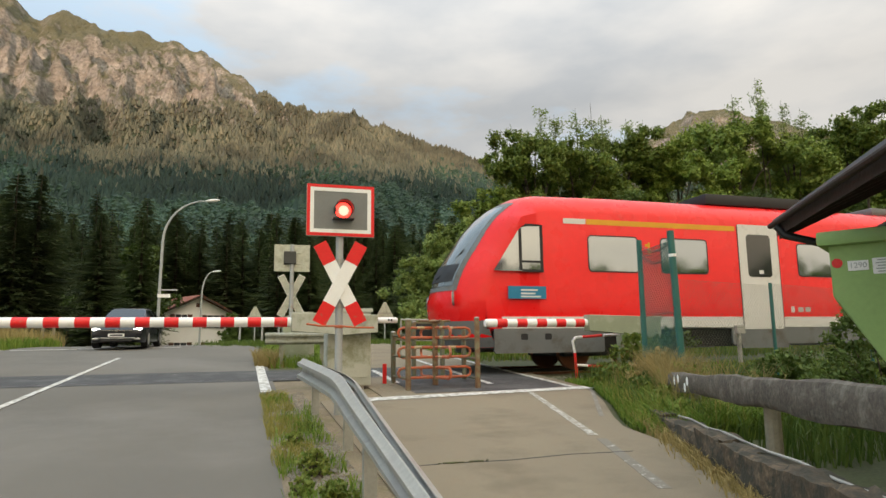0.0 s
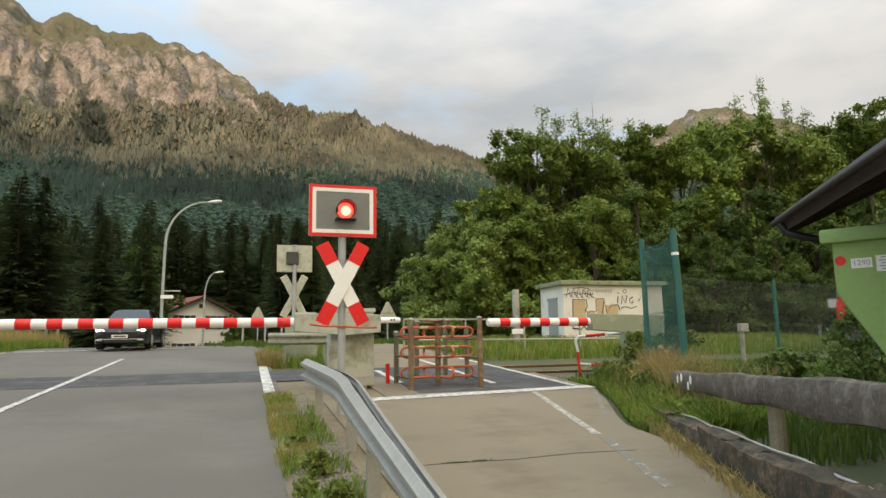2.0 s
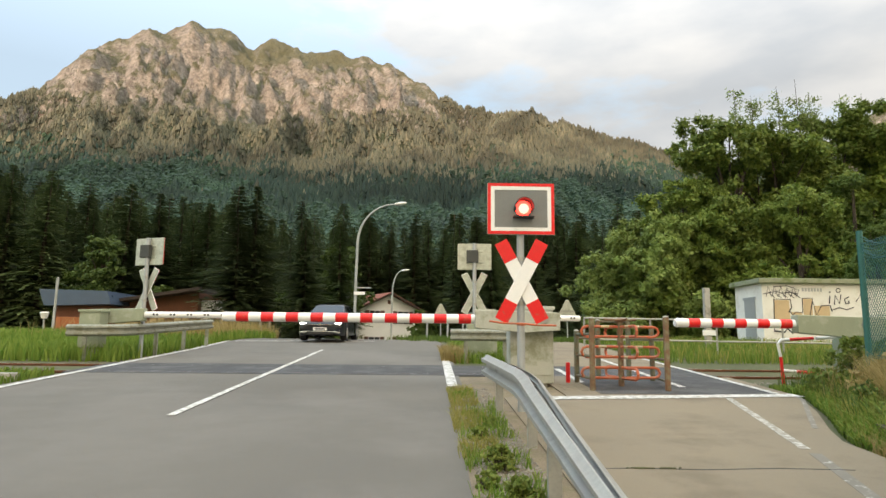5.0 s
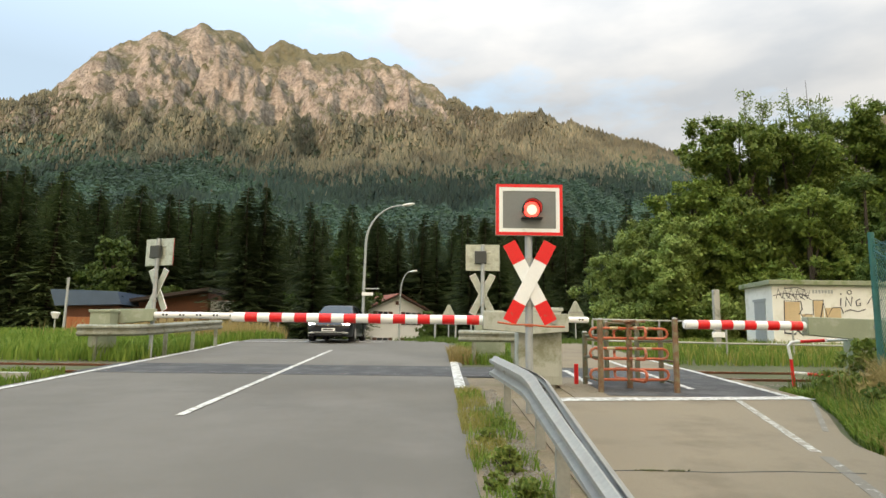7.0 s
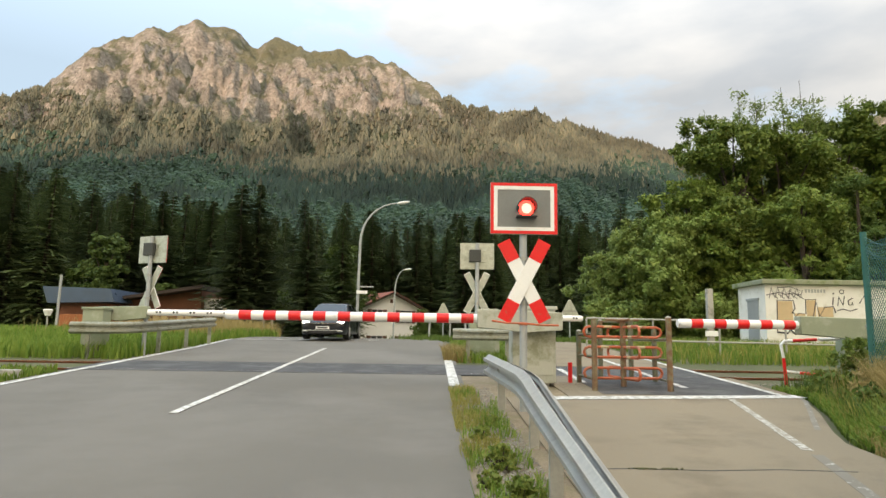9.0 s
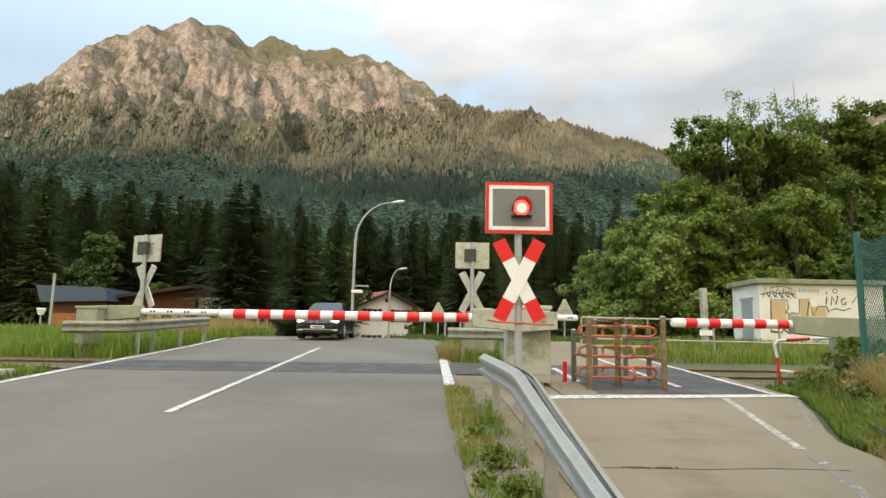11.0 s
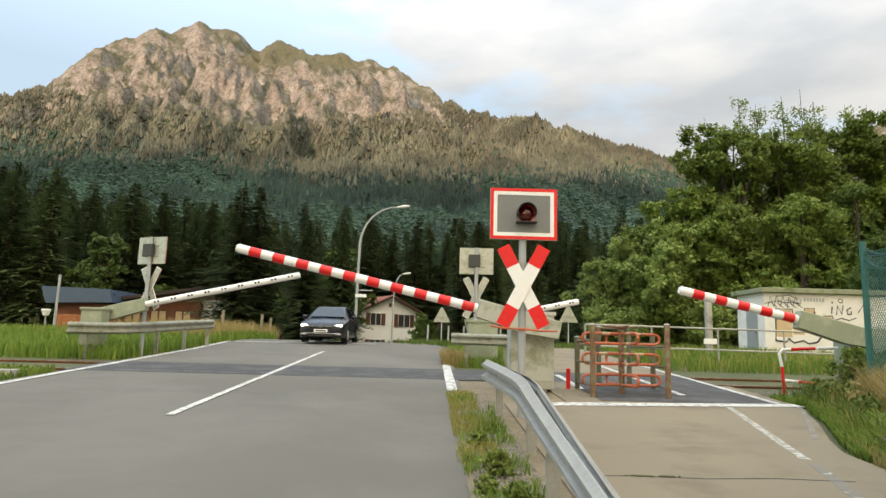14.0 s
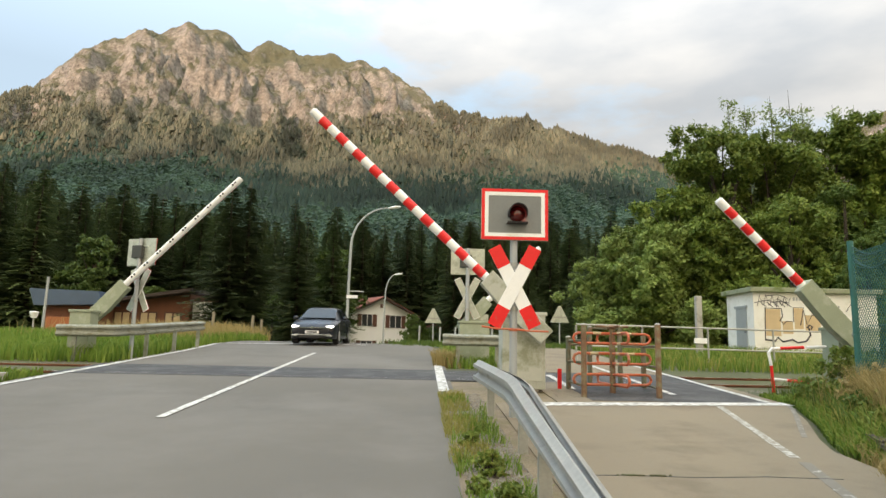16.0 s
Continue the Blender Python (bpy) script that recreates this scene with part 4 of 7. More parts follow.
def pipe_railing():
    t = thing("railing", pose(0, 0, 0), "plain grey pipe railing beside the far path", "railing")
    xs = [4.6, 6.6, 8.6, 10.6, 12.4]
    for x in xs:
        part("post", tube(bmesh.new(), [(x, 19.4, 1.0), (x, 19.4, 2.26)], 0.03, 8), STEEL, t, "grey steel post", True)
    for z in (2.25, 1.62):
        part("pipe", tube(bmesh.new(), [(4.6, 19.4, z + 0.03), (12.4, 19.4, z - 0.03)], 0.026, 8), STEEL, t, "grey pipe", True)


pipe_railing()
bm = bmesh.new()
box(bm, (10.2, 23.9, 1.2), (10.42, 24.1, 3.62), 0.02)
post = tagged(link("concrete_post", bm, CONCRETE, smooth=True), "weathered square concrete post in tall grass", "post")
part("marker_plate", cbox(10.31, 23.88, 1.95, 0.5, 0.02, 0.2, 0.01), WHITE, post, "small white plate")
bm = bmesh.new()
box(bm, (-8.75, 12.6, 0.55), (-7.95, 12.9, 0.86), 0.02)
tagged(link("kerb_stone", bm, CONCRETE), "grey concrete kerb stone at the road side", "kerb")
red_box = tagged(link("reflector_post", cbox(2.72, 12.9, 0.94, 0.08, 0.04, 0.42, 0.01), RED), "short red marker post by the path", "marker post")


# ---- hut by the track ----
def hut():
    x0, x1, y0, y1, zb, zt = 13.45, 18.6, 26.0, 28.3, 1.2, 4.02
    t = thing("hut", pose(0, 0, 0), "small white rendered railway hut with scrawls on its wall", "hut")
    part("wall", box(bmesh.new(), (x0, y0, zb), (x1, y1, zt), 0.01), HUT_WALL, t, "stained white rendered walls")
    part("roof", box(bmesh.new(), (x0 - 0.18, y0 - 0.18, zt), (x1 + 0.18, y1 + 0.18, zt + 0.2), 0.03), HUT_ROOF, t, "flat mossy concrete roof slab")
    part("plinth", box(bmesh.new(), (x0 - 0.02, y0 - 0.02, zb - 0.3), (x1 + 0.02, y1 + 0.02, zb + 0.25)), CONCRETE, t, "grey concrete plinth")
    d = part("door", box(bmesh.new(), (x0 - 0.035, y0 + 0.55, zb + 0.2), (x0 + 0.005, y0 + 1.45, zb + 2.2), 0.005), POST_GREY, t, "grey metal door")
    part("door_handle", cbox(x0 - 0.05, y0 + 0.65, zb + 1.2, 0.03, 0.1, 0.03, 0.004), BLACK, d)
    part("door_frame", box(bmesh.new(), (x0 - 0.06, y0 + 0.48, zb + 2.2), (x0 + 0.002, y0 + 1.52, zb + 2.3)), POST_GREY, t, "dark lintel")
    # scrawls: plain strokes of paint
    rng = random.Random(5)

    def stroke(pts, r, mt):
        part("scrawl", tube(bmesh.new(), [(x, y0 - 0.004, z) for x, z in pts], r, 5), mt, t, "dark spray-paint stroke" if mt is SPRAY else "ochre spray-paint fill")

    for x0_, x1_, z0_, z1_ in ((13.93, 14.55, 2.25, 3.34), (14.62, 15.05, 2.35, 2.85), (15.12, 15.50, 2.55, 3.40), (15.56, 16.20, 2.45, 3.12)):
        part("scrawl_fill", box(bmesh.new(), (x0_, y0 - 0.006, z0_), (x1_, y0 - 0.001, z1_)), SPRAY_OCHRE, t, "ochre spray-paint fill")
    stroke([(13.88, 2.12), (13.93, 3.38), (14.60, 3.37), (14.64, 3.05), (14.50, 2.85)], 0.022, SPRAY)
    stroke([(14.55, 2.90), (14.66, 2.72), (14.78, 2.86), (15.08, 2.84), (15.10, 3.42), (15.52, 3.43), (15.42, 2.95)], 0.018, SPRAY)
    stroke([(15.36, 2.70), (15.52, 3.30), (15.64, 2.75), (15.86, 3.12), (16.22, 3.15), (16.3, 2.9)], 0.022, SPRAY)
    stroke([(13.86, 2.10), (14.3, 2.05), (14.4, 2.2), (14.6, 2.02), (15.0, 2.12), (15.2, 2.0), (15.55, 2.06), (15.75, 2.3), (15.7, 2.6)], 0.034, SPRAY)
    stroke([(15.62, 2.60), (15.72, 2.72), (15.84, 2.66), (15.78, 2.55)], 0.035, SPRAY)
    # a wild tag: long loops with pointed ends
    stroke([(13.50, 3.58), (13.75, 3.64), (14.05, 3.70), (14.25, 3.62), (14.6, 3.66), (14.95, 3.60)], 0.016, SPRAY)
    for k in range(5):
        bx = 13.62 + 0.26 * k
        stroke([(bx, 3.42 + rng.uniform(0, 0.08)), (bx + 0.10, 3.86 + rng.uniform(-0.05, 0.06)), (bx + 0.22, 3.48), (bx + 0.34, 3.80), (bx + 0.12, 3.62), (bx + 0.36, 3.44)], 0.014, SPRAY)
    stroke([(13.95, 3.88), (14.5, 3.93), (14.9, 3.78), (14.5, 3.74), (14.95, 3.50)], 0.014, SPRAY)
    # a faded line of unreadable marks
    for k in range(7):
        part("faded_bar", box(bmesh.new(), (15.10 + 0.125 * k, y0 - 0.005, 3.70), (15.18 + 0.125 * k, y0 - 0.001, 3.84)), POST_GREY, t, "faded grey mark")
    # loose strokes and rings at the end of the wall
    stroke([(16.20, 3.22), (16.24, 3.52)], 0.024, SPRAY)
    stroke([(16.40, 3.18), (16.46, 3.55), (16.62, 3.22), (16.70, 3.58)], 0.024, SPRAY)
    stroke([(17.02, 3.50), (16.84, 3.40), (16.86, 3.22), (17.02, 3.24), (17.0, 3.34)], 0.024, SPRAY)
    stroke([(16.24, 3.66), (16.26, 3.70)], 0.036, SPRAY)
    stroke([(16.60 + 0.09 * math.cos(a / 2), 3.76 + 0.08 * math.sin(a / 2)) for a in range(13)], 0.016, SPRAY)
    stroke([(16.35, 2.98), (16.6, 3.06), (16.9, 2.98), (17.2, 3.08)], 0.02, SPRAY)
    stroke([(17.3, 3.3), (17.5, 3.6), (17.7, 3.2), (17.9, 3.5)], 0.02, SPRAY)


HUT_WALL = mat("stained_render", (0.82, 0.81, 0.77), 0.9, var=0.08, scale=1.2, bump=0.25, fine=40, dirt=(0.64, 0.62, 0.55), dirt_amount=0.35, dirt_scale=1.4)
HUT_ROOF = mat("mossy_concrete", (0.30, 0.32, 0.22), 0.95, var=0.25, scale=2, bump=0.4, fine=30, dirt=(0.16, 0.2, 0.08), dirt_amount=0.6, dirt_scale=2)
SPRAY = mat("dark_spray", (0.035, 0.035, 0.05), 0.7, var=0.2, scale=9, bump=0)
SPRAY_OCHRE = mat("ochre_spray", (0.60, 0.46, 0.28), 0.8, var=0.15, scale=3, bump=0.1)
hut()


# ---- street lamps ----
def street_lamp(x, y, tip, height, label):
    z = ground_z(x, y)
    t = thing("street_lamp", pose(x, y, z - 0.1), label, "street lamp", "street lamps")
    h = height - z
    pts = [(0, 0, 0), (0.02, 0, h * 0.45), (0.05, 0, h * 0.70)]
    for k in range(1, 9):
        a = math.pi / 2 * k / 8
        pts.append((0.05 + (tip - 0.05) * (1 - math.cos(a)) * 0.97, 0, h * 0.70 + h * 0.29 * math.sin(a)))
    n = len(pts)
    part("mast", tube(bmesh.new(), pts, [0.072 - 0.042 * i / (n - 1) for i in range(n)], 10), POST_GREY, t, "curved grey mast", True)
    bm = bmesh.new()
    ball(bm, (0, 0, 0), (0.34, 0.11, 0.075), 14, 8)
    bmesh.ops.transform(bm, matrix=pose(tip + 0.2, 0, h * 0.995, 0, -8, 0), verts=bm.verts)
    part("lamp_head", bm, WHITE, t, "flat pale lamp head", True)
    return t


lamp_1 = street_lamp(-3.75, 32, 1.95, 8.55, "tall grey street lamp with a curved arm")
part("sign_arm", cbox(0.22, -0.1, 2.35, 0.55, 0.03, 0.16, 0.01), WHITE, lamp_1, "small white direction plate")
part("sign_arm", cbox(0.42, -0.1, 2.62, 0.75, 0.03, 0.06, 0.01), POST_GREY, lamp_1, "small grey direction plate")
street_lamp(-3.15, 52, 0.85, 7.35, "slender grey street lamp with a curved arm")


# ---- the train ----
TRAIN_RED_SPEC = 0.25
TRAIN_RED = mat("train_red", (0.83, 0.008, 0.010), 0.30, var=0.05, scale=1.5, bump=0.02, fine=8, coat=0.3, dirt=(0.60, 0.010, 0.010), dirt_amount=0.15, dirt_scale=0.8)
TRAIN_RED.node_tree.nodes["Principled BSDF"].inputs["Specular IOR Level"].default_value = TRAIN_RED_SPEC
TRAIN_WHITE = mat("train_light_grey", (0.72, 0.71, 0.70), 0.35, var=0.08, scale=2, bump=0.03, dirt=(0.46, 0.44, 0.40), dirt_amount=0.3, dirt_scale=2)
TRAIN_SKIRT = mat("train_grey_skirt", (0.155, 0.165, 0.17), 0.5, var=0.12, scale=2, bump=0.04, dirt=(0.10, 0.085, 0.07), dirt_amount=0.5, dirt_scale=1.5)
TRAIN_ROOF = mat("train_roof_grey", (0.16, 0.17, 0.18), 0.55, var=0.15, scale=1.5, bump=0.05)
GLASS_DARK = mat("tinted_glass", (0.45, 0.50, 0.56), 0.03, 1.0, var=0.05, scale=2, bump=0, coat=1.0)
GLASS_DOOR = mat("dark_door_glass", (0.025, 0.028, 0.03), 0.06, var=0.05, scale=2, bump=0, coat=1.0)
GLASS_CAB = mat("cab_glass", (0.13, 0.145, 0.14), 0.08, 0.5, var=0.05, scale=2, bump=0, coat=1.0)
STRIPE = mat("yellow_stripe", (0.78, 0.38, 0.02), 0.4, var=0.06, scale=4, bump=0.02)
BLUE_TAG = mat("blue_panel", (0.02, 0.20, 0.36), 0.4, var=0.15, scale=6, bump=0.02)
HEAD_OFF = mat("lamp_glass", (0.55, 0.52, 0.50), 0.15, var=0.1, scale=9, bump=0, coat=0.8)

NOSE = [(0.30, 0.55), (0.12, 0.80), (0.05, 1.10), (0.0, 1.40), (0.0, 1.65), (0.09, 1.95), (0.22, 2.30), (0.42, 2.65), (0.66, 3.00), (0.92, 3.36), (1.23, 3.70), (1.58, 3.98), (1.95, 4.20), (2.4, 4.29), (4.5, 4.33), (25.4, 4.33), (25.6, 4.28)]


def train_skin(k, s, grow=0.0):
    """A point of the car's skin: station k along the nose-and-roof line, s across from -1 to 1."""
    i = min(int(k), len(NOSE) - 2)
    f = k - i
    x = NOSE[i][0] * (1 - f) + NOSE[i + 1][0] * f
    z = NOSE[i][1] * (1 - f) + NOSE[i + 1][1] * f
    t = abs(s)
    front = max(0.0, 1 - max(0.0, x - 0.6) / 2.4)
    w = 1.42 - 0.20 * max(0.0, (z - 2.6) / 1.5) ** 1.5 * 0
    xx = x + (0.95 * t ** 2.2) * front
    zz = z if z < 3.6 else 3.6 + (z - 3.6) * (1 - 0.80 * t ** 4)
    return Vector((xx - grow, math.copysign(1, s) * w * (1 - 0.06 * front * t) * min(1, t ** 0.9) if s else 0, zz + grow * 0.6))


def skin_patch(name, k0, k1, s0, s1, nk, ns, mt, parent, label, grow=0.0):
    bm = bmesh.new()
    g = [[bm.verts.new(train_skin(k0 + (k1 - k0) * i / nk, s0 + (s1 - s0) * j / ns, grow)) for j in range(ns + 1)] for i in range(nk + 1)]
    for i in range(nk):
        for j in range(ns):
            bm.faces.new((g[i][j], g[i][j + 1], g[i + 1][j + 1], g[i + 1][j]))
    return part(name, bm, mt, parent, label, True)


def rounded(x0, x1, z0, z1, r, y0, y1, seg=4):
    pts = []
    for cx, cz, a0 in ((x1 - r, z1 - r, 0), (x0 + r, z1 - r, 90), (x0 + r, z0 + r, 180), (x1 - r, z0 + r, 270)):
        pts += [(cx + r * math.cos(radians(a0 + 90 * q / seg)), cz + r * math.sin(radians(a0 + 90 * q / seg))) for q in range(seg + 1)]
    return prism(bmesh.new(), pts, y0, y1)


def train_car():
    t = thing("train", pose(4.1, TRACK_Y, RAIL_Z), "red diesel railcar with a sloped grey nose and light grey doors", "train")
    K = len(NOSE) - 1
    # the skin in one mesh: nose and roof, with flat sides below
    bm = bmesh.new()
    NS, NK = 20, K * 3
    g = [[bm.verts.new(train_skin(K * i / NK, -1 + 2 * j / NS)) for j in range(NS + 1)] for i in range(NK + 1)]
    for i in range(NK):
        for j in range(NS):
            bm.faces.new((g[i][j], g[i][j + 1], g[i + 1][j + 1], g[i + 1][j]))
    for j in (0, NS):
        edge = [g[i][j] for i in range(NK + 1)]
        y = edge[-1].co.y
        foot = [bm.verts.new((v.co.x, v.co.y, min(v.co.z, 0.98))) for v in edge]
        for i in range(NK):
            if (edge[i].co - edge[i + 1].co).length > 1e-4:
                try:
                    bm.faces.new((edge[i], foot[i], foot[i + 1], edge[i + 1]))
                except ValueError:
                    pass
    bmesh.ops.remove_doubles(bm, verts=bm.verts, dist=0.0005)
    part("body", bm, TRAIN_RED, t, "glossy red body shell", True)
    part("end_wall", cbox(25.6, 0, 2.3, 0.06, 2.7, 3.4, 0.02), TRAIN_SKIRT, t, "dark end wall")
    wind = skin_patch("windscreen", 5.1, 10.9, -0.54, 0.54, 14, 16, GLASS_CAB, t, "large sloped tinted windscreen", 0.02)
    part("wiper", tube(bmesh.new(), [train_skin(5.6, -0.1, 0.05), train_skin(7.6, -0.45, 0.05)], 0.012, 6), BLACK, wind)
    skin_patch("screen_border", 4.75, 11.4, -0.62, 0.62, 14, 16, TRAIN_SKIRT, t, "grey surround of the windscreen", 0.012)
    skin_patch("display", 5.4, 6.6, -0.50, 0.50, 4, 10, BLACK, t, "dark destination panel", 0.028)
    skin_patch("bumper", 0.0, 2.2, -1.0, 1.0, 5, 14, TRAIN_SKIRT, t, "dark grey bumper skirt", 0.012)
    part("coupler", box(bmesh.new(), (-0.35, -0.22, 0.75), (0.2, 0.22, 1.15), 0.04), BLACK, t, "black automatic coupler", True)
    for s in (-1, 1):
        p = train_skin(4.15, 0.62 * s, 0.0)
        h = part("head_lamp", rounded(-0.19, 0.19, -0.13, 0.13, 0.05, -0.02, 0.03), HEAD_OFF, t, "rectangular head lamp glass", True)
        part("lamp_surround", rounded(-0.23, 0.23, -0.17, 0.17, 0.06, 0.0, 0.02), TRAIN_SKIRT, h, "dark lamp surround", True)
        h.matrix_basis = Matrix.Translation(p + Vector((-0.035, 0, 0))) @ Matrix.Rotation(radians(-90 + 22 * s), 4, "Z")
        h.scale = (1, 1, 1)
    side = -1.42
    for sd in (1, -1):
        def y(o):
            return sd * (side - o)

        def panel(name, x0, x1, z0, z1, r, o0, o1, mt, lab, par=t):
            a, b = sorted((y(o0), y(o1)))
            return part(name, rounded(x0, x1, z0, z1, r, a, b), mt, par, lab, True)

        panel("lower_band", 1.3, 25.5, 0.98, 1.25, 0.01, -0.02, 0.006, TRAIN_WHITE, "light grey band along the sill")
        panel("skirt", 1.1, 3.9, 0.42, 0.98, 0.05, -0.05, 0.004, TRAIN_SKIRT, "dark grey side skirt")
        panel("skirt", 7.6, 25.3, 0.55, 0.98, 0.05, -0.05, 0.002, TRAIN_SKIRT, "dark grey side skirt")
        for x in (1.75, 2.35):
            panel("skirt_hatch", x, x + 0.17, 0.72, 0.86, 0.03, 0.0, 0.008, BLACK, "black hatch")
        panel("yellow_line", 3.55, 7.9, 3.47, 3.60, 0.005, -0.03, 0.005, STRIPE, "yellow first-class line")
        panel("white_line", 2.93, 3.53, 3.47, 3.60, 0.005, -0.03, 0.005, TRAIN_WHITE, "white start of the line")
        panel("side_panel", 1.46, 2.42, 1.66, 1.95, 0.01, 0.0, 0.005, BLUE_TAG, "blue panel with light bars")
        for k, (w, z) in enumerate(((0.42, 1.86), (0.36, 1.78), (0.5, 1.71))):
            panel("panel_bar", 1.78, 1.78 + w, z - 0.02, z + 0.02, 0.005, 0.004, 0.008, TRAIN_WHITE, "light bar of unreadable writing")
        # cab window: a slanted quarter light and a tall pane
        pts = [(1.12, 2.30), (2.32, 2.30), (2.32, 3.36), (2.22, 3.42), (1.95, 3.40), (1.78, 3.30)]
        a, b = sorted((y(-0.02), y(0.004)))
        cab = part("cab_window", prism(bmesh.new(), pts, a, b), GLASS_DARK, t, "slanted cab side window")
        a, b = sorted((y(0.003), y(0.014)))
        for q in ([(1.76, 2.32), (1.83, 2.32), (1.83, 3.33), (1.76, 3.27)], [(2.30, 2.28), (2.37, 2.28), (2.37, 3.4), (2.30, 3.4)], [(1.83, 2.28), (2.30, 2.28), (2.30, 2.34), (1.83, 2.34)], [(1.83, 2.50), (2.30, 2.50), (2.30, 2.55), (1.83, 2.55)], [(1.80, 3.32), (1.95, 3.42), (2.30, 3.42), (2.30, 3.37), (1.97, 3.36)]):
            part("window_frame", prism(bmesh.new(), q, a, b), BLACK, cab, "black rubber frame")
        for x in (3.58, 5.62, 9.9, 11.8, 13.7, 15.6, 17.5, 21.5, 23.2):
            w = panel("window", x, x + 1.36, 2.34, 3.19, 0.10, -0.02, 0.006, GLASS_DARK, "tinted side window with rounded corners")
            part("window_seal", window_ring(x - 0.025, x + 1.385, 2.315, 3.215, 0.11, 0.03, *sorted((y(0.001), y(0.009)))), BLACK, w, "black rubber seal")
        # the digit of the class
        panel("digit_stem", 5.24, 5.30, 2.78, 3.08, 0.005, 0.0, 0.004, STRIPE, "yellow figure of the class")
        panel("digit_flag", 5.16, 5.25, 2.98, 3.04, 0.005, 0.0, 0.004, STRIPE, "yellow figure of the class")
        for x in (7.98, 19.6):
            d = panel("door", x, x + 1.27, 0.93, 3.66, 0.05, -0.02, 0.012, TRAIN_WHITE, "light grey plug door")
            part("door_window", rounded(x + 0.25, x + 1.02, 2.28, 3.4, 0.10, *sorted((y(0.01), y(0.018)))), GLASS_DOOR, d, "dark door window", True)
            part("door_sticker", rounded(x + 0.6, x + 0.74, 2.36, 2.46, 0.01, *sorted((y(0.018), y(0.021)))), TRAIN_WHITE, d, "white sticker")
            for e in (x - 0.02, x + 1.27):
                part("door_gap", rounded(e, e + 0.02, 0.95, 3.64, 0.004, *sorted((y(0.0), y(0.013)))), BLACK, d, "dark door gap")
            part("step", rounded(x - 0.1, x + 1.37, 0.45, 0.93, 0.03, *sorted((y(-0.05), y(0.004)))), TRAIN_SKIRT, t, "grey step panel")
            panel("call_button", x + 1.55, x + 1.66, 1.36, 1.52, 0.01, 0.0, 0.01, TRAIN_WHITE, "small light panel")
            for bx in (1.78, 2.02):
                panel("side_lamp", x + bx, x + bx + 0.17, 1.37, 1.50, 0.02, 0.0, 0.012, HEAD_OFF, "small round-edged side lamp")
    # roof gear
    part("roof_unit", box(bmesh.new(), (7.5, -0.9, 4.28), (12.2, 0.9, 4.60), 0.08), BLACK, t, "low grey roof unit", True)
    part("roof_unit", box(bmesh.new(), (13.5, -0.8, 4.28), (19.0, 0.8, 4.52), 0.08), TRAIN_ROOF, t, "low grey roof unit", True)
    part("under_frame", box(bmesh.new(), (1.4, -1.1, 0.5), (25.2, 1.1, 0.95)), BLACK, t, "dark underframe")
    for bx in (4.6, 20.6):
        bog = part("bogie", box(bmesh.new(), (bx - 1.6, -1.05, 0.32), (bx + 1.6, 1.05, 0.60), 0.06), BLACK, t, "dark bogie frame")
        for wx in (-1.2, 1.2):
            for wy in (-0.76, 0.76):
                part("wheel", tube(bmesh.new(), [(bx + wx, wy - 0.065, 0.42), (bx + wx, wy + 0.065, 0.42)], 0.42, 24), RUST_RAIL, bog, "rusty steel wheel", True)
    return t


def window_ring(x0, x1, z0, z1, r, wdt, y0, y1):
    """A rounded frame with a hole."""
    bm = bmesh.new()

    def loop(x0, x1, z0, z1, r):
        out = []
        for cx, cz, a0 in ((x1 - r, z1 - r, 0), (x0 + r, z1 - r, 90), (x0 + r, z0 + r, 180), (x1 - r, z0 + r, 270)):
            out += [(cx + r * math.cos(radians(a0 + 30 * q)), cz + r * math.sin(radians(a0 + 30 * q))) for q in range(4)]
        return out

    o, i = loop(x0, x1, z0, z1, r), loop(x0 + wdt, x1 - wdt, z0 + wdt, z1 - wdt, max(0.01, r - wdt))
    rows = [[bm.verts.new((a[0], yy, a[1])) for a, yy in ((o[k], y0), (i[k], y0), (i[k], y1), (o[k], y1))] for k in range(len(o))]
    for k in range(len(rows)):
        u, v = rows[k], rows[(k + 1) % len(rows)]
        for q in range(4):
            bm.faces.new((u[q], u[(q + 1) % 4], v[(q + 1) % 4], v[q]))
    return bm


train = train_car()

# ---- the waiting car ----
CAR_PAINT = mat("dark_blue_black_paint", (0.008, 0.010, 0.018), 0.30, 0.0, var=0.1, scale=2, bump=0, coat=0.25)
CAR_LIGHT = mat("lit_headlamp", (0.9, 0.9, 0.9), 0.2, emit=8.0, emit_color=(1.0, 0.95, 0.85), var=0.05)
CHROME = mat("chrome", (0.7, 0.7, 0.72), 0.15, 1.0, var=0.05, bump=0)
TYRE = mat("tyre", (0.02, 0.02, 0.02), 0.85, var=0.2, scale=8, bump=0.3)
CAR_GLASS = mat("car_glass", (0.02, 0.025, 0.03), 0.10, var=0.05, bump=0, coat=0.2)


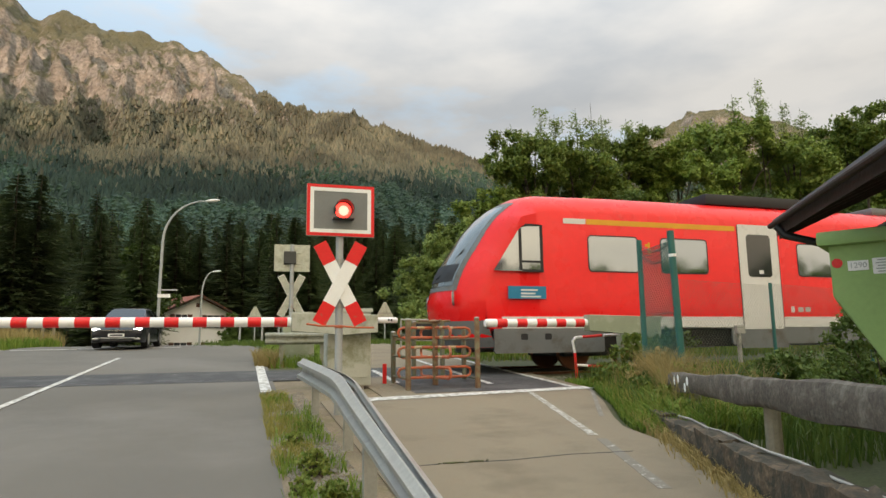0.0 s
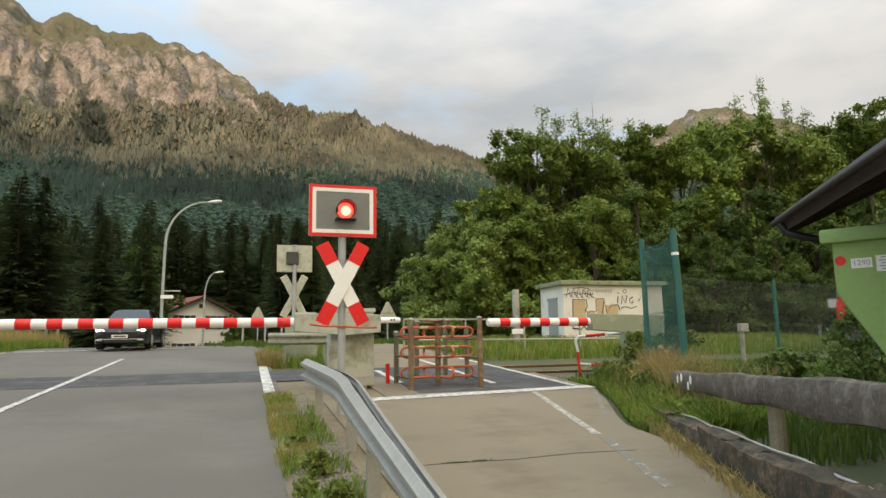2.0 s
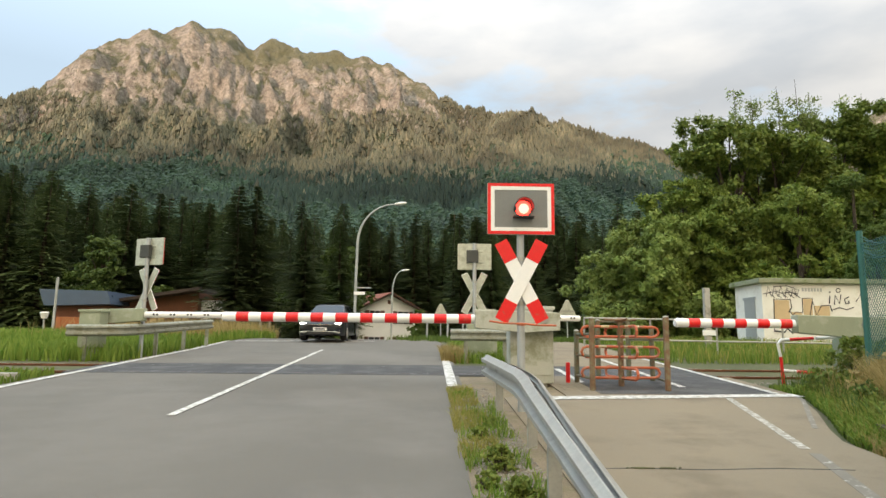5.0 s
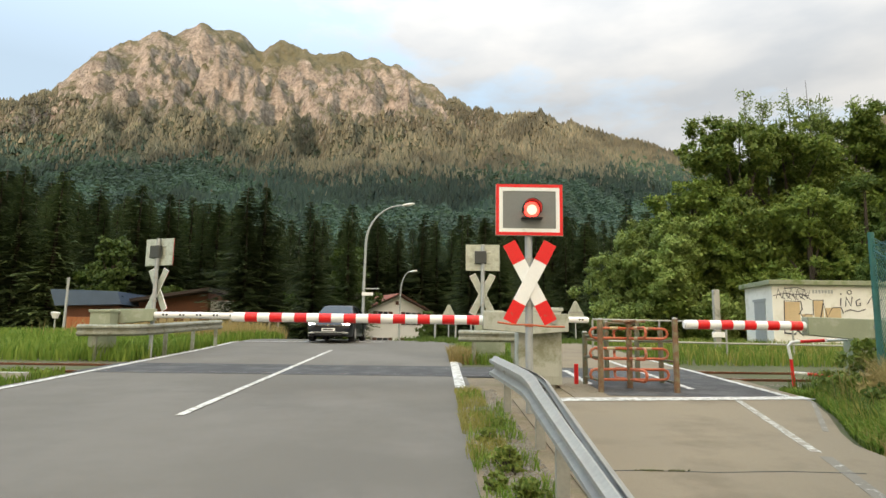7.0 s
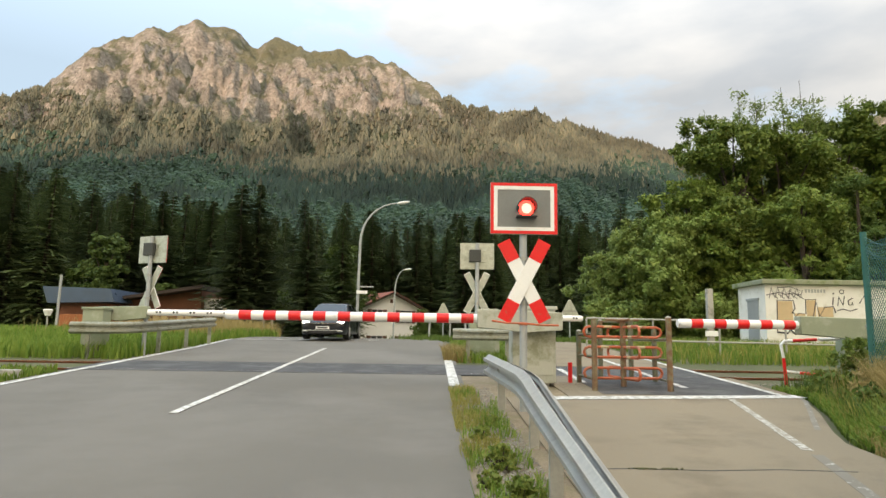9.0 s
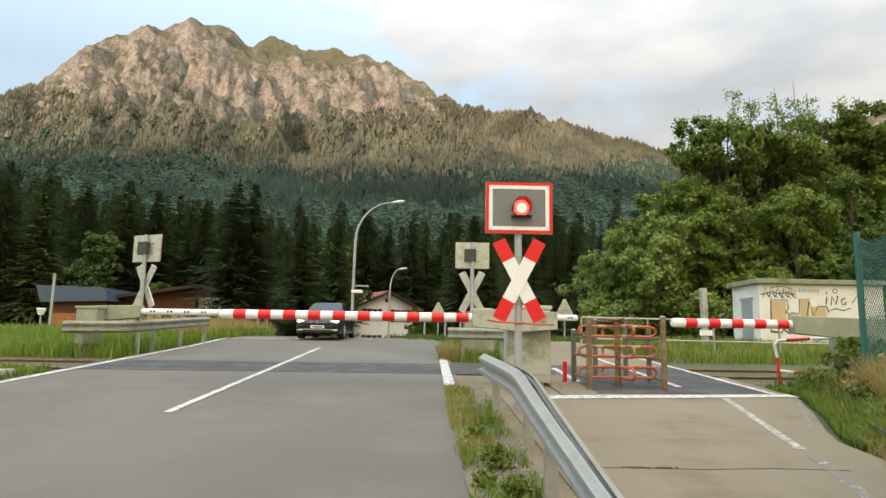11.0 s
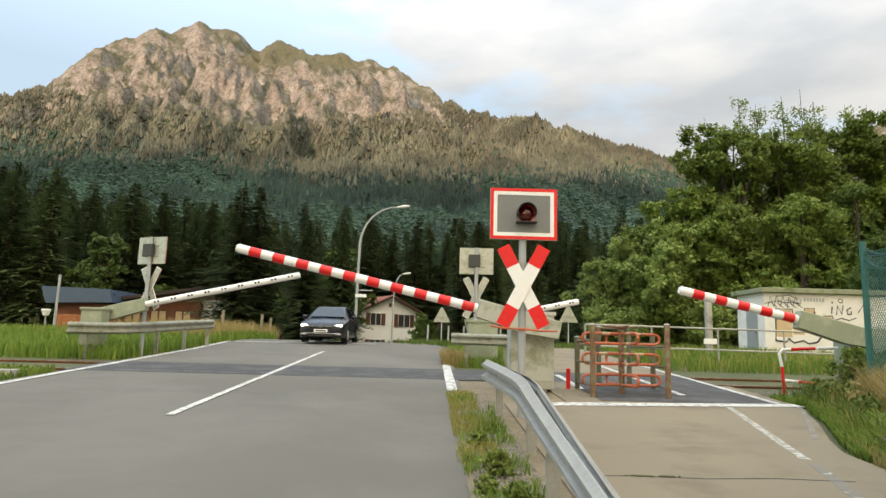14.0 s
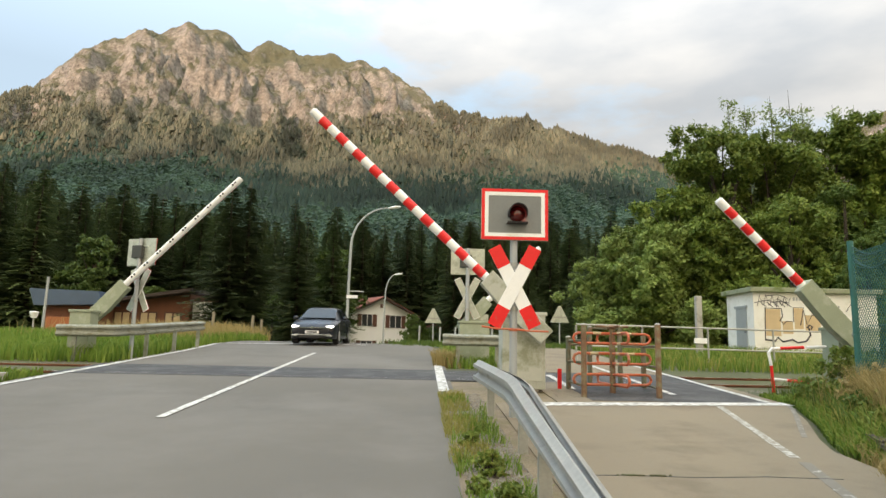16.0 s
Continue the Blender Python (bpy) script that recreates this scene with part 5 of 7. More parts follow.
def car():
    """A compact hatchback; its front looks towards -y."""
    t = thing("car", pose(-4.22, 25.0, ground_z(0, 26.4), 1.2, 0, -2), "dark blue-black hatchback waiting with its headlamps lit", "car")
    # sections along the car: y, half width at sill, at shoulder, shoulder height, lower height
    sec = [(-0.02, 0.62, 0.66, 0.60, 0.28), (0.05, 0.78, 0.80, 0.68, 0.22), (0.22, 0.86, 0.87, 0.76, 0.20), (0.7, 0.89, 0.89, 0.86, 0.20), (1.25, 0.90, 0.90, 0.95, 0.20), (2.2, 0.90, 0.90, 0.97, 0.20), (3.3, 0.90, 0.90, 0.99, 0.20), (3.95, 0.88, 0.88, 0.98, 0.22), (4.2, 0.80, 0.80, 0.90, 0.28)]
    bm = bmesh.new()
    rows = []
    for y, w0, w1, zs, zl in sec:
        pr = [(-w0 * 0.97, zl), (-w0, zl + 0.12), (-w1, zs * 0.72), (-w1 * 0.985, zs - 0.04), (-w1 * 0.93, zs), (-w1 * 0.5, zs + 0.035), (0, zs + 0.045)]
        pr += [(-x, z) for x, z in pr[-2::-1]]
        rows.append([bm.verts.new((x, y, z)) for x, z in pr])
    for u, v in zip(rows, rows[1:]):
        for k in range(len(u)):
            bm.faces.new((u[k], u[(k + 1) % len(u)], v[(k + 1) % len(u)], v[k]))
    bm.faces.new(rows[0]), bm.faces.new(rows[-1][::-1])
    part("body", bm, CAR_PAINT, t, "glossy dark body", True)
    cab = [(1.12, 0.76, 0.97), (1.78, 0.60, 1.38), (2.1, 0.57, 1.46), (3.0, 0.57, 1.47), (3.7, 0.55, 1.40), (4.12, 0.66, 1.0)]
    bm = bmesh.new()
    low = [(1.15, 0.80), (1.6, 0.85), (2.1, 0.86), (3.0, 0.86), (3.7, 0.84), (4.14, 0.78)]
    rows = [[bm.verts.new((-lw, ly, 0.95)), bm.verts.new((-w, y, z - 0.03)), bm.verts.new((-w + 0.1, y, z)), bm.verts.new((w - 0.1, y, z)), bm.verts.new((w, y, z - 0.03)), bm.verts.new((lw, ly, 0.95))] for (y, w, z), (ly, lw) in zip(cab, low)]
    for u, v in zip(rows, rows[1:]):
        for k in range(5):
            bm.faces.new((u[k], u[k + 1], v[k + 1], v[k]))
    part("cabin", bm, CAR_PAINT, t, "dark roof and pillars", True)
    bm = bmesh.new()
    q = [bm.verts.new(p) for p in ((-0.69, 1.15, 1.0), (0.69, 1.15, 1.0), (0.53, 1.74, 1.37), (-0.53, 1.74, 1.37))]
    bm.faces.new(q)
    bmesh.ops.transform(bm, matrix=Matrix.Translation((0, -0.035, 0.03)), verts=bm.verts)
    bmesh.ops.solidify(bm, geom=bm.faces[:], thickness=0.012)
    part("windscreen", bm, CAR_GLASS, t, "windscreen that mirrors the sky")
    for s in (-1, 1):
        for y0, y1, y2, y3 in ((1.55, 2.55, 2.5, 1.98), (2.65, 3.55, 3.3, 2.6)):
            bm = bmesh.new()
            v = [bm.verts.new(p) for p in ((s * 0.868, y0, 0.99), (s * 0.872, y1, 0.99), (s * 0.625, y2, 1.39), (s * 0.625, y3, 1.39))]
            bm.faces.new(v)
            bmesh.ops.solidify(bm, geom=bm.faces[:], thickness=0.01)
            part("side_window", bm, CAR_GLASS, t, "dark side window")
        part("mirror", ball(bmesh.new(), (s * 1.0, 1.55, 1.02), (0.11, 0.07, 0.075), 10, 6), CAR_PAINT, t, "door mirror", True)
        bm = bmesh.new()
        prism(bm, [(s * 0.50, 0.61), (s * 0.50, 0.665), (s * 0.64, 0.705), (s * 0.78, 0.71), (s * 0.80, 0.66), (s * 0.70, 0.60)], 0.02, 0.12)
        part("headlamp", bm, CAR_LIGHT, t, "lit headlamp")
        part("fog_lamp", cbox(s * 0.66, -0.005, 0.33, 0.22, 0.08, 0.07, 0.02), CHROME, t, "low lamp with bright trim")
        for y in (0.85, 3.45):
            wh = part("wheel", tube(bmesh.new(), [(s * 0.68, y, 0.315), (s * 0.90, y, 0.315)], 0.315, 24), TYRE, t, "black tyre", True)
            part("rim", tube(bmesh.new(), [(s * 0.895, y, 0.315), (s * 0.908, y, 0.315)], 0.20, 16), STEEL, wh, "grey alloy rim")
    part("grille", cbox(0, -0.03, 0.60, 0.86, 0.05, 0.08, 0.015), BLACK, t, "black grille")
    part("grille_trim", cbox(0, -0.045, 0.628, 1.02, 0.03, 0.022), CHROME, t, "chrome trim")
    part("lower_trim", cbox(0, 0.0, 0.36, 1.3, 0.09, 0.028, 0.008), CHROME, t, "bright trim on the bumper")
    part("lower_grille", cbox(0, -0.005, 0.29, 1.0, 0.07, 0.1, 0.02), BLACK, t, "black lower grille")
    part("badge", tube(bmesh.new(), [(0, -0.07, 0.635), (0, -0.05, 0.635)], 0.055, 16), CHROME, t, "round bright badge")
    part("number_plate", cbox(0, -0.065, 0.46, 0.52, 0.012, 0.11, 0.004), WHITE, t, "white plate with unreadable dark bar")
    part("plate_bar", cbox(0, -0.073, 0.46, 0.4, 0.004, 0.05), BLACK, t, "dark bar")


car()


# ---- fences, log rail and stone edging beside the path ----
def fence_panel(name, a, b, z0, z1, mt, parent, cell=0.06, r=0.0022, lab="wire mesh"):
    """Diamond wire mesh between two posts: real wires with three sides."""
    a, b = Vector(a), Vector(b)
    L = (b - a).length
    d = (b - a).normalized()
    H = z1 - z0
    verts, faces = [], []
    nrm = Vector((-d.y, d.x, 0))

    def wire(p, q):
        k = len(verts)
        e = (q - p).normalized()
        f = e.cross(nrm).normalized()
        for c in (p, q):
            for g in (nrm * r, (-nrm * 0.5 + f * 0.87) * r, (-nrm * 0.5 - f * 0.87) * r):
                verts.append(tuple(c + g))
        for i in range(3):
            faces.append((k + i, k + (i + 1) % 3, k + 3 + (i + 1) % 3, k + 3 + i))

    n = int((L + H) / cell)
    for i in range(n):
        for s in (1, -1):
            u0 = i * cell - (H if s > 0 else 0)
            t0, t1 = max(0, -u0) if s > 0 else max(0, u0 - L), min(H, L - u0) if s > 0 else min(H, u0)
            if t1 <= t0:
                continue
            wire(a + d * (u0 + s * t0) + Vector((0, 0, z0 + t0)), a + d * (u0 + s * t1) + Vector((0, 0, z0 + t1)))
    for z in (z0, (z0 + z1) / 2, z1):
        wire(a + Vector((0, 0, z)), b + Vector((0, 0, z)))
    return raw(name, verts, faces, mt, parent, lab)


WIRE = mat("galvanised_wire", (0.13, 0.15, 0.13), 0.6, 0.3, var=0.1, bump=0)
WIRE_GREEN = mat("green_wire", (0.022, 0.115, 0.10), 0.5, var=0.1, bump=0)


def fences():
    t = thing("wire_fence", pose(0, 0, 0), "wire mesh fence on dark green posts along the track", "fence")
    pts = [(6.78, 9.2, 0.5, 2.62), (9.75, 10.1, 0.5, 2.62), (13.6, 11.3, 0.6, 2.7), (18, 12.2, 0.6, 2.75)]
    for x, y, z0, z1 in pts[1:]:
        part("fence_post", tube(bmesh.new(), [(x, y, z0 - 0.2), (x, y, z1)], 0.035, 10), GREEN_POST, t, "dark green post", True)
    for p, q in zip(pts, pts[1:]):
        fence_panel("mesh_panel", (p[0], p[1], 0), (q[0], q[1], 0), 0.95, (p[3] + q[3]) / 2 - 0.06, WIRE, t, 0.085, 0.0022, "grey diamond wire mesh")
    g = thing("gate", pose(0, 0, 0), "tall green wire gate panel with bent top wires", "gate")
    a, b = (6.82, 9.1), (7.10, 10.45)
    part("gate_post", tube(bmesh.new(), [(a[0] + 0.08, a[1], 0.2), (a[0] - 0.02, a[1], 3.36)], 0.058, 14), GREEN_POST, g, "thick green steel post", True)
    part("post_band", tube(bmesh.new(), [(a[0] - 0.006, a[1], 2.92), (a[0] - 0.008, a[1], 2.97)], 0.062, 14), WHITE, g, "pale band")
    part("gate_post", tube(bmesh.new(), [(b[0], b[1], 0.4), (b[0], b[1], 3.42)], 0.05, 12), GREEN_POST, g, "thick green steel post", True)
    fence_panel("gate_mesh", (a[0], a[1], 0), (b[0], b[1], 0), 0.8, 3.2, WIRE_GREEN, g, 0.08, 0.0052, "dark green mesh")
    for k in range(9):
        z = 3.32 - 0.035 * k
        pts = []
        for i in range(9):
            f = i / 8
            sag = -0.18 * math.sin(math.pi * f) + 0.03 * math.sin(3 + k + 5 * f)
            pts.append((a[0] + (b[0] - a[0]) * f, a[1] + (b[1] - a[1]) * f, z + sag))
        part("top_wire", tube(bmesh.new(), pts, 0.006, 5), WIRE_GREEN, g, "bent green wire")
    part("stay", tube(bmesh.new(), [(6.9, 9.3, 1.3), (7.3, 9.9, 0.5)], 0.03, 8), GREEN_POST, g, "slanted stay", True)


fences()


def log_rail():
    t = thing("log_rail", pose(0, 0, 0), "weathered grey half-log rail with flaking paint", "rail fence")
    a, b = Vector((6.0, 8.2, 0.95)), Vector((3.60, 2.35, 1.10))
    bm = bmesh.new()
    n, m = 40, 12
    d = (b - a).normalized()
    s = Vector((d.y, -d.x, 0)).normalized()
    rows = []
    for i in range(n + 1):
        c = a.lerp(b, i / n)
        h = 0.15 + 0.045 * i / n + 0.015 * math.sin(i * 0.5)
        ring = []
        for k in range(m):
            q = 2 * math.pi * k / m
            w = 0.85 + 0.12 * fbm(Vector((i * 0.25, math.cos(q), math.sin(q))), 3)
            ring.append(bm.verts.new(c + s * math.copysign(abs(math.cos(q)) ** 0.6, math.cos(q)) * 0.075 * w + Vector((0, 0, math.copysign(abs(math.sin(q)) ** 0.7, math.sin(q)) * h * w))))
        rows.append(ring)
    for u, v in zip(rows, rows[1:]):
        for k in range(m):
            bm.faces.new((u[k], u[(k + 1) % m], v[(k + 1) % m], v[k]))
    bm.faces.new(rows[0]), bm.faces.new(rows[-1][::-1])
    part("log", bm, WOOD_GREY, t, "cracked grey log", True)
    for f in (0.12, 0.52, 0.92):
        c = a.lerp(b, f)
        part("post", tube(bmesh.new(), [(c.x + 0.12, c.y, 0.0), (c.x + 0.12, c.y, 0.98)], [0.085, 0.075], 10), WOOD_POST, t, "pale timber post", True)
    for f, z in ((0.06, 0.02), (0.09, 0.05), (0.14, -0.05), (0.16, 0.03)):
        c = a.lerp(b, f)
        ob = part("paint_flake", ball(bmesh.new(), (0, 0, 0), (0.006, 0.022, 0.06), 8, 6), WHITE, t, "flake of white paint")
        ob.location = c + Vector((-0.078, 0.0, z))


WOOD_POST = mat("pale_timber", (0.26, 0.23, 0.17), 0.9, var=0.25, scale=6, bump=0.5, fine=30)
log_rail()


def stone_edging():
    t = thing("stone_edging", pose(0, 0, 0), "low rough stone wall with moss and dry grass along the path", "wall")
    rng = random.Random(8)
    y = 7.75
    while y > 0.6:
        ln = rng.uniform(0.55, 1.0)
        x = min(6.0, 4.05 + (y - ln / 2 - 4.72) * 0.40) + 0.14
        top = 0.60 + rng.uniform(-0.025, 0.02)
        z0 = ground_z(0, y) - 0.1
        bm = bmesh.new()
        bmesh.ops.create_cube(bm, size=1)
        bmesh.ops.subdivide_edges(bm, edges=bm.edges[:], cuts=6, use_grid_fill=True)
        sd = rng.random() * 50
        for v in bm.verts:
            p = v.co.copy()
            v.co *= 1 + 0.15 * fbm(p * 2.2 + Vector((sd, 0, 0)), 3) + 0.10 * fbm(p * 7 + Vector((0, sd, 0)), 3) - 0.10 * max(0, p.length - 0.6)
        bmesh.ops.transform(bm, matrix=Matrix.Diagonal((0.27, ln * 1.16, (top - z0) * 1.05, 1)), verts=bm.verts)
        ob = part("stone", bm, STONE, t, "", True)
        ob.matrix_basis = pose(x, y - ln / 2, (top + z0) / 2, 0, 0, -21 + rng.uniform(-2, 2))
        y -= ln * 0.97
    part("cap_line", tube(bmesh.new(), [(4.05 + (q - 4.72) * 0.40 + 0.22, q, 0.62 + 0.012 * math.sin(5 * q)) for q in (7.6, 7.1, 6.5, 6.0, 5.5, 5.0, 4.5, 4.0, 3.5, 2.5, 1.0)], 0.012, 6), CONCRETE, t, "pale mortar edge on the wall", True)


stone_edging()

# ---- container and shed beside the path ----
BIN_GREEN = mat("container_green", (0.27, 0.42, 0.14), 0.5, var=0.1, scale=1.5, bump=0.06, fine=20, dirt=(0.36, 0.36, 0.16), dirt_amount=0.22, dirt_scale=2.2)


def container():
    t = thing("container", pose(5.424, 4.85, 0.0, 0, 0, -56), "large green steel waste container with tapering sides", "waste container")
    prof = [(0.0, 2.46), (0.0, 1.93), (0.41, 1.23), (0.80, 0.56), (2.6, 0.56), (2.99, 1.23), (3.4, 1.93), (3.4, 2.46)]
    part("tub", prism(bmesh.new(), prof, 0.0, 1.5, 0.015), BIN_GREEN, t, "green tub with slanted ends", True)
    part("rim", box(bmesh.new(), (-0.09, -0.08, 2.42), (3.5, 1.58, 2.56), 0.03), BIN_GREEN, t, "broad folded rim", True)
    part("lid", prism(bmesh.new(), [(0.35, 2.555), (3.3, 2.555), (3.0, 2.95), (0.9, 2.83)], 0.05, 1.45, 0.02), LID_GREY, t, "grey lid", True)
    part("foot", box(bmesh.new(), (0.9, 0.1, 0.1), (2.5, 1.4, 0.57), 0.02), BLACK, t, "dark foot frame")
    part("side_rib", box(bmesh.new(), (1.2, -0.035, 0.62), (1.3, 0.0, 2.42), 0.01), BIN_GREEN, t, "upright stiffening rib", True)
    part("trunnion", tube(bmesh.new(), [(0.62, -0.06, 1.55), (0.62, 0.0, 1.55)], 0.06, 14), BIN_GREEN, t, "round lifting pin", True)
    part("red_dot", tube(bmesh.new(), [(0.06, -0.006, 2.25), (0.06, 0.0, 2.25)], 0.046, 24), RED, t, "round red sticker")
    plate = part("number_plate", cbox(0.23, -0.004, 2.215, 0.17, 0.008, 0.095, 0.003), WHITE, t, "white label with a number")
    part("code_plate", cbox(0.45, -0.004, 2.20, 0.21, 0.008, 0.15, 0.003), WHITE, t, "white label with grey bars")
    for k in range(5):
        part("label_bar", cbox(0.45, -0.009, 2.255 - 0.027 * k, 0.13 + 0.03 * (k % 2), 0.003, 0.011), POST_GREY, t, "grey bar")
    cu = bpy.data.curves.new("number_text", "FONT")
    cu.body, cu.size, cu.extrude, cu.align_x, cu.align_y = "1290", 0.072, 0.0015, "CENTER", "CENTER"
    tx = new("number_text", cu)
    tx.data.materials.append(POST_GREY)
    tx.parent = plate
    tx.matrix_basis = pose(0.23, -0.0105, 2.215, 90, 0, 0)


LID_GREY = mat("grey_lid", (0.36, 0.35, 0.31), 0.7, var=0.15, scale=3, bump=0.15)
container()


def shed():
    """The eaves run beside the path; the origin is the far corner of the eaves, x runs along them to the far end, y away from the path."""
    t = thing("shed", pose(6.0, 6.3, 0, 0, 0, -31 + 90), "dark timber shed with deep eaves beside the container", "shed")
    L, ez = 6.2, 2.96
    t.matrix_basis = Matrix(((0.514, 0.857, 0, 6.22), (0.857, -0.514, 0, 6.22), (0, 0, 1, 0), (0, 0, 0, 1)))

    def slab(name, y0, y1, drop, thick, x0, x1, mt, lab):
        bm = bmesh.new()
        g = 0.45
        pts = [(y0, ez + y0 * g - drop), (y1, ez + y1 * g - drop), (y1, ez + y1 * g - drop - thick), (y0, ez + y0 * g - drop - thick)]
        a = [bm.verts.new((x0, y, z)) for y, z in pts]
        b = [bm.verts.new((x1, y, z)) for y, z in pts]
        bm.faces.new(a), bm.faces.new(b[::-1])
        for k in range(4):
            bm.faces.new((a[k], a[(k + 1) % 4], b[(k + 1) % 4], b[k]))
        part(name, bm, mt, t, lab)

    slab("roof", 0, 4.0, 0.0, 0.03, -L, 0, WOOD_DARK, "dark roof boards")
    slab("roof_cover", -0.06, 4.0, -0.05, 0.045, -L, 0.05, TRAIN_ROOF, "thin dark roof covering")
    slab("fascia", -0.03, 0.0, 0.0, 0.17, -L, 0.0, WOOD_DARK, "dark fascia board")
    slab("barge_board", 0, 4.0, 0.02, 0.2, 0.0, 0.045, WOOD_DARK, "dark barge board")
    for k in range(8):
        x = -0.35 - k * 0.75
        slab("rafter", 0.0, 3.9, 0.035, 0.13, x - 0.08, x, WOOD_DARK, "dark rafter")
    part("wall", box(bmesh.new(), (-L + 0.2, 1.35, 0.0), (-0.5, 1.5, 3.3)), SHED_WALL, t, "pale boarded shed wall")
    part("end_wall", box(bmesh.new(), (-0.5, 1.35, 0.0), (-0.38, 3.9, 3.4)), WOOD_DARK, t, "dark boarded end wall")
    part("wall_plate", box(bmesh.new(), (-L + 0.1, 1.15, 3.02), (-0.1, 1.33, 3.2), 0.01), WOOD_DARK, t, "dark wall plate")
    part("gutter", tube(bmesh.new(), [(-L, -0.09, ez - 0.09), (0.05, -0.09, ez - 0.05)], 0.034, 10), WOOD_DARK, t, "dark eaves gutter", True)
    part("downpipe", tube(bmesh.new(), [(-0.25, -0.09, ez - 0.10), (-0.30, -0.02, ez - 0.22), (-0.42, 0.35, ez - 0.36), (-0.48, 0.9, ez - 0.42), (-0.5, 1.25, ez - 0.6), (-0.5, 1.28, 0.3)], 0.045, 10), BLACK, t, "dark bent downpipe", True)


SHED_WALL = mat("pale_boards", (0.42, 0.40, 0.33), 0.85, var=0.2, scale=2, bump=0.3)
shed()


# ---- houses beyond the crossing ----
ROOF_RED = mat("red_tiles", (0.26, 0.085, 0.055), 0.85, var=0.25, scale=1.5, bump=0.5, fine=12, dirt=(0.16, 0.09, 0.07), dirt_amount=0.4, dirt_scale=1.5)
HOUSE_WHITE = mat("white_render", (0.88, 0.89, 0.89), 0.9, var=0.06, scale=1, bump=0.15, fine=30)
HOUSE_WOOD = mat("red_brown_boards", (0.17, 0.070, 0.040), 0.85, var=0.25, scale=2, bump=0.5, fine=14)
SHUTTER = mat("brown_shutter", (0.11, 0.05, 0.035), 0.7, var=0.2, bump=0.2)
ROOF_BLUE = mat("blue_grey_sheet_roof", (0.075, 0.115, 0.19), 0.35, 0.4, var=0.12, scale=2, bump=0.1)
PANE = mat("window_pane", (0.05, 0.055, 0.06), 0.08, var=0.05, bump=0, coat=1.0)


def gable_house(name, m, w, d, eave, ridge, over, wall, roof, label, windows=(), mid=0.0):
    """Gable front towards -y, w wide, d deep; the ridge runs along y."""
    t = thing(name, m, label, "house")
    part("wall", prism(bmesh.new(), [(-w / 2, -1.5), (w / 2, -1.5), (w / 2, eave), (mid, ridge - 0.1), (-w / 2, eave)], 0, d), wall, t, "rendered walls" if wall is HOUSE_WHITE else "boarded walls")
    for s in (-1, 1):
        ex = s * (w / 2 + over)
        drop = (ridge - eave) / abs(s * w / 2 - mid) * over
        part("roof", prism(bmesh.new(), [(mid, ridge + 0.12), (ex, eave - drop + 0.12), (ex, eave - drop - 0.02), (mid, ridge - 0.04)], -over, d + over), roof, t, "pitched roof slope")
        part("verge_board", prism(bmesh.new(), [(mid, ridge + 0.06), (ex, eave - drop + 0.06), (ex, eave - drop - 0.16), (mid, ridge - 0.16)], -over - 0.05, -over - 0.005), WOOD_DARK, t, "dark verge board")
    for x, z, ww, hh in windows:
        f = part("window", box(bmesh.new(), (x - ww / 2 - 0.06, -0.05, z - 0.06), (x + ww / 2 + 0.06, 0.02, z + hh + 0.06)), WHITE, t, "white framed window")
        part("pane", box(bmesh.new(), (x - ww / 2, -0.062, z), (x + ww / 2, -0.04, z + hh)), PANE, f, "dark pane")
        part("glazing_bar", box(bmesh.new(), (x - 0.03, -0.075, z), (x + 0.03, -0.06, z + hh)), WHITE, f)
        for s in (-1, 1):
            part("shutter", box(bmesh.new(), (x + s * (ww / 2 + 0.34) - 0.27, -0.09, z - 0.03), (x + s * (ww / 2 + 0.34) + 0.27, -0.052, z + hh + 0.03)), SHUTTER, f, "brown wooden shutter")
    return t


white_house = gable_house("white_house", pose(-4.95, 77, 0.7, 0, 0, 32), 8.3, 14, 4.6, 6.45, 0.7, HOUSE_WHITE, ROOF_RED, "white house with a red tiled roof and brown shutters",
                          ((-1.9, 3.0, 1.3, 1.35), (1.9, 2.9, 1.5, 1.45), (1.9, -0.2, 1.6, 1.5), (-1.9, -0.2, 1.4, 1.5)))
part("gable_vent", box(bmesh.new(), (-0.2, -0.03, 5.2), (0.2, 0.02, 5.65)), SHUTTER, white_house, "small brown gable opening")
part("chimney", box(bmesh.new(), (-1.9, 7.0, 5.2), (-1.3, 7.6, 7.0), 0.02), CONCRETE, white_house, "grey chimney")
for k in range(3):
    win = part("side_window", box(bmesh.new(), (-4.26, 2.6 + 3.4 * k, 2.9), (-4.18, 3.9 + 3.4 * k, 4.2)), WHITE, white_house, "white framed window")
    part("pane", box(bmesh.new(), (-4.275, 2.7 + 3.4 * k, 3.0), (-4.255, 3.8 + 3.4 * k, 4.1)), PANE, win, "dark pane")
gable_house("far_house", pose(6.0, 88, 0.5, 0, 0, -20), 9, 12, 4.0, 6.0, 1.0, HOUSE_WOOD, ROOF_RED, "distant house under a red roof behind the crossing", ())


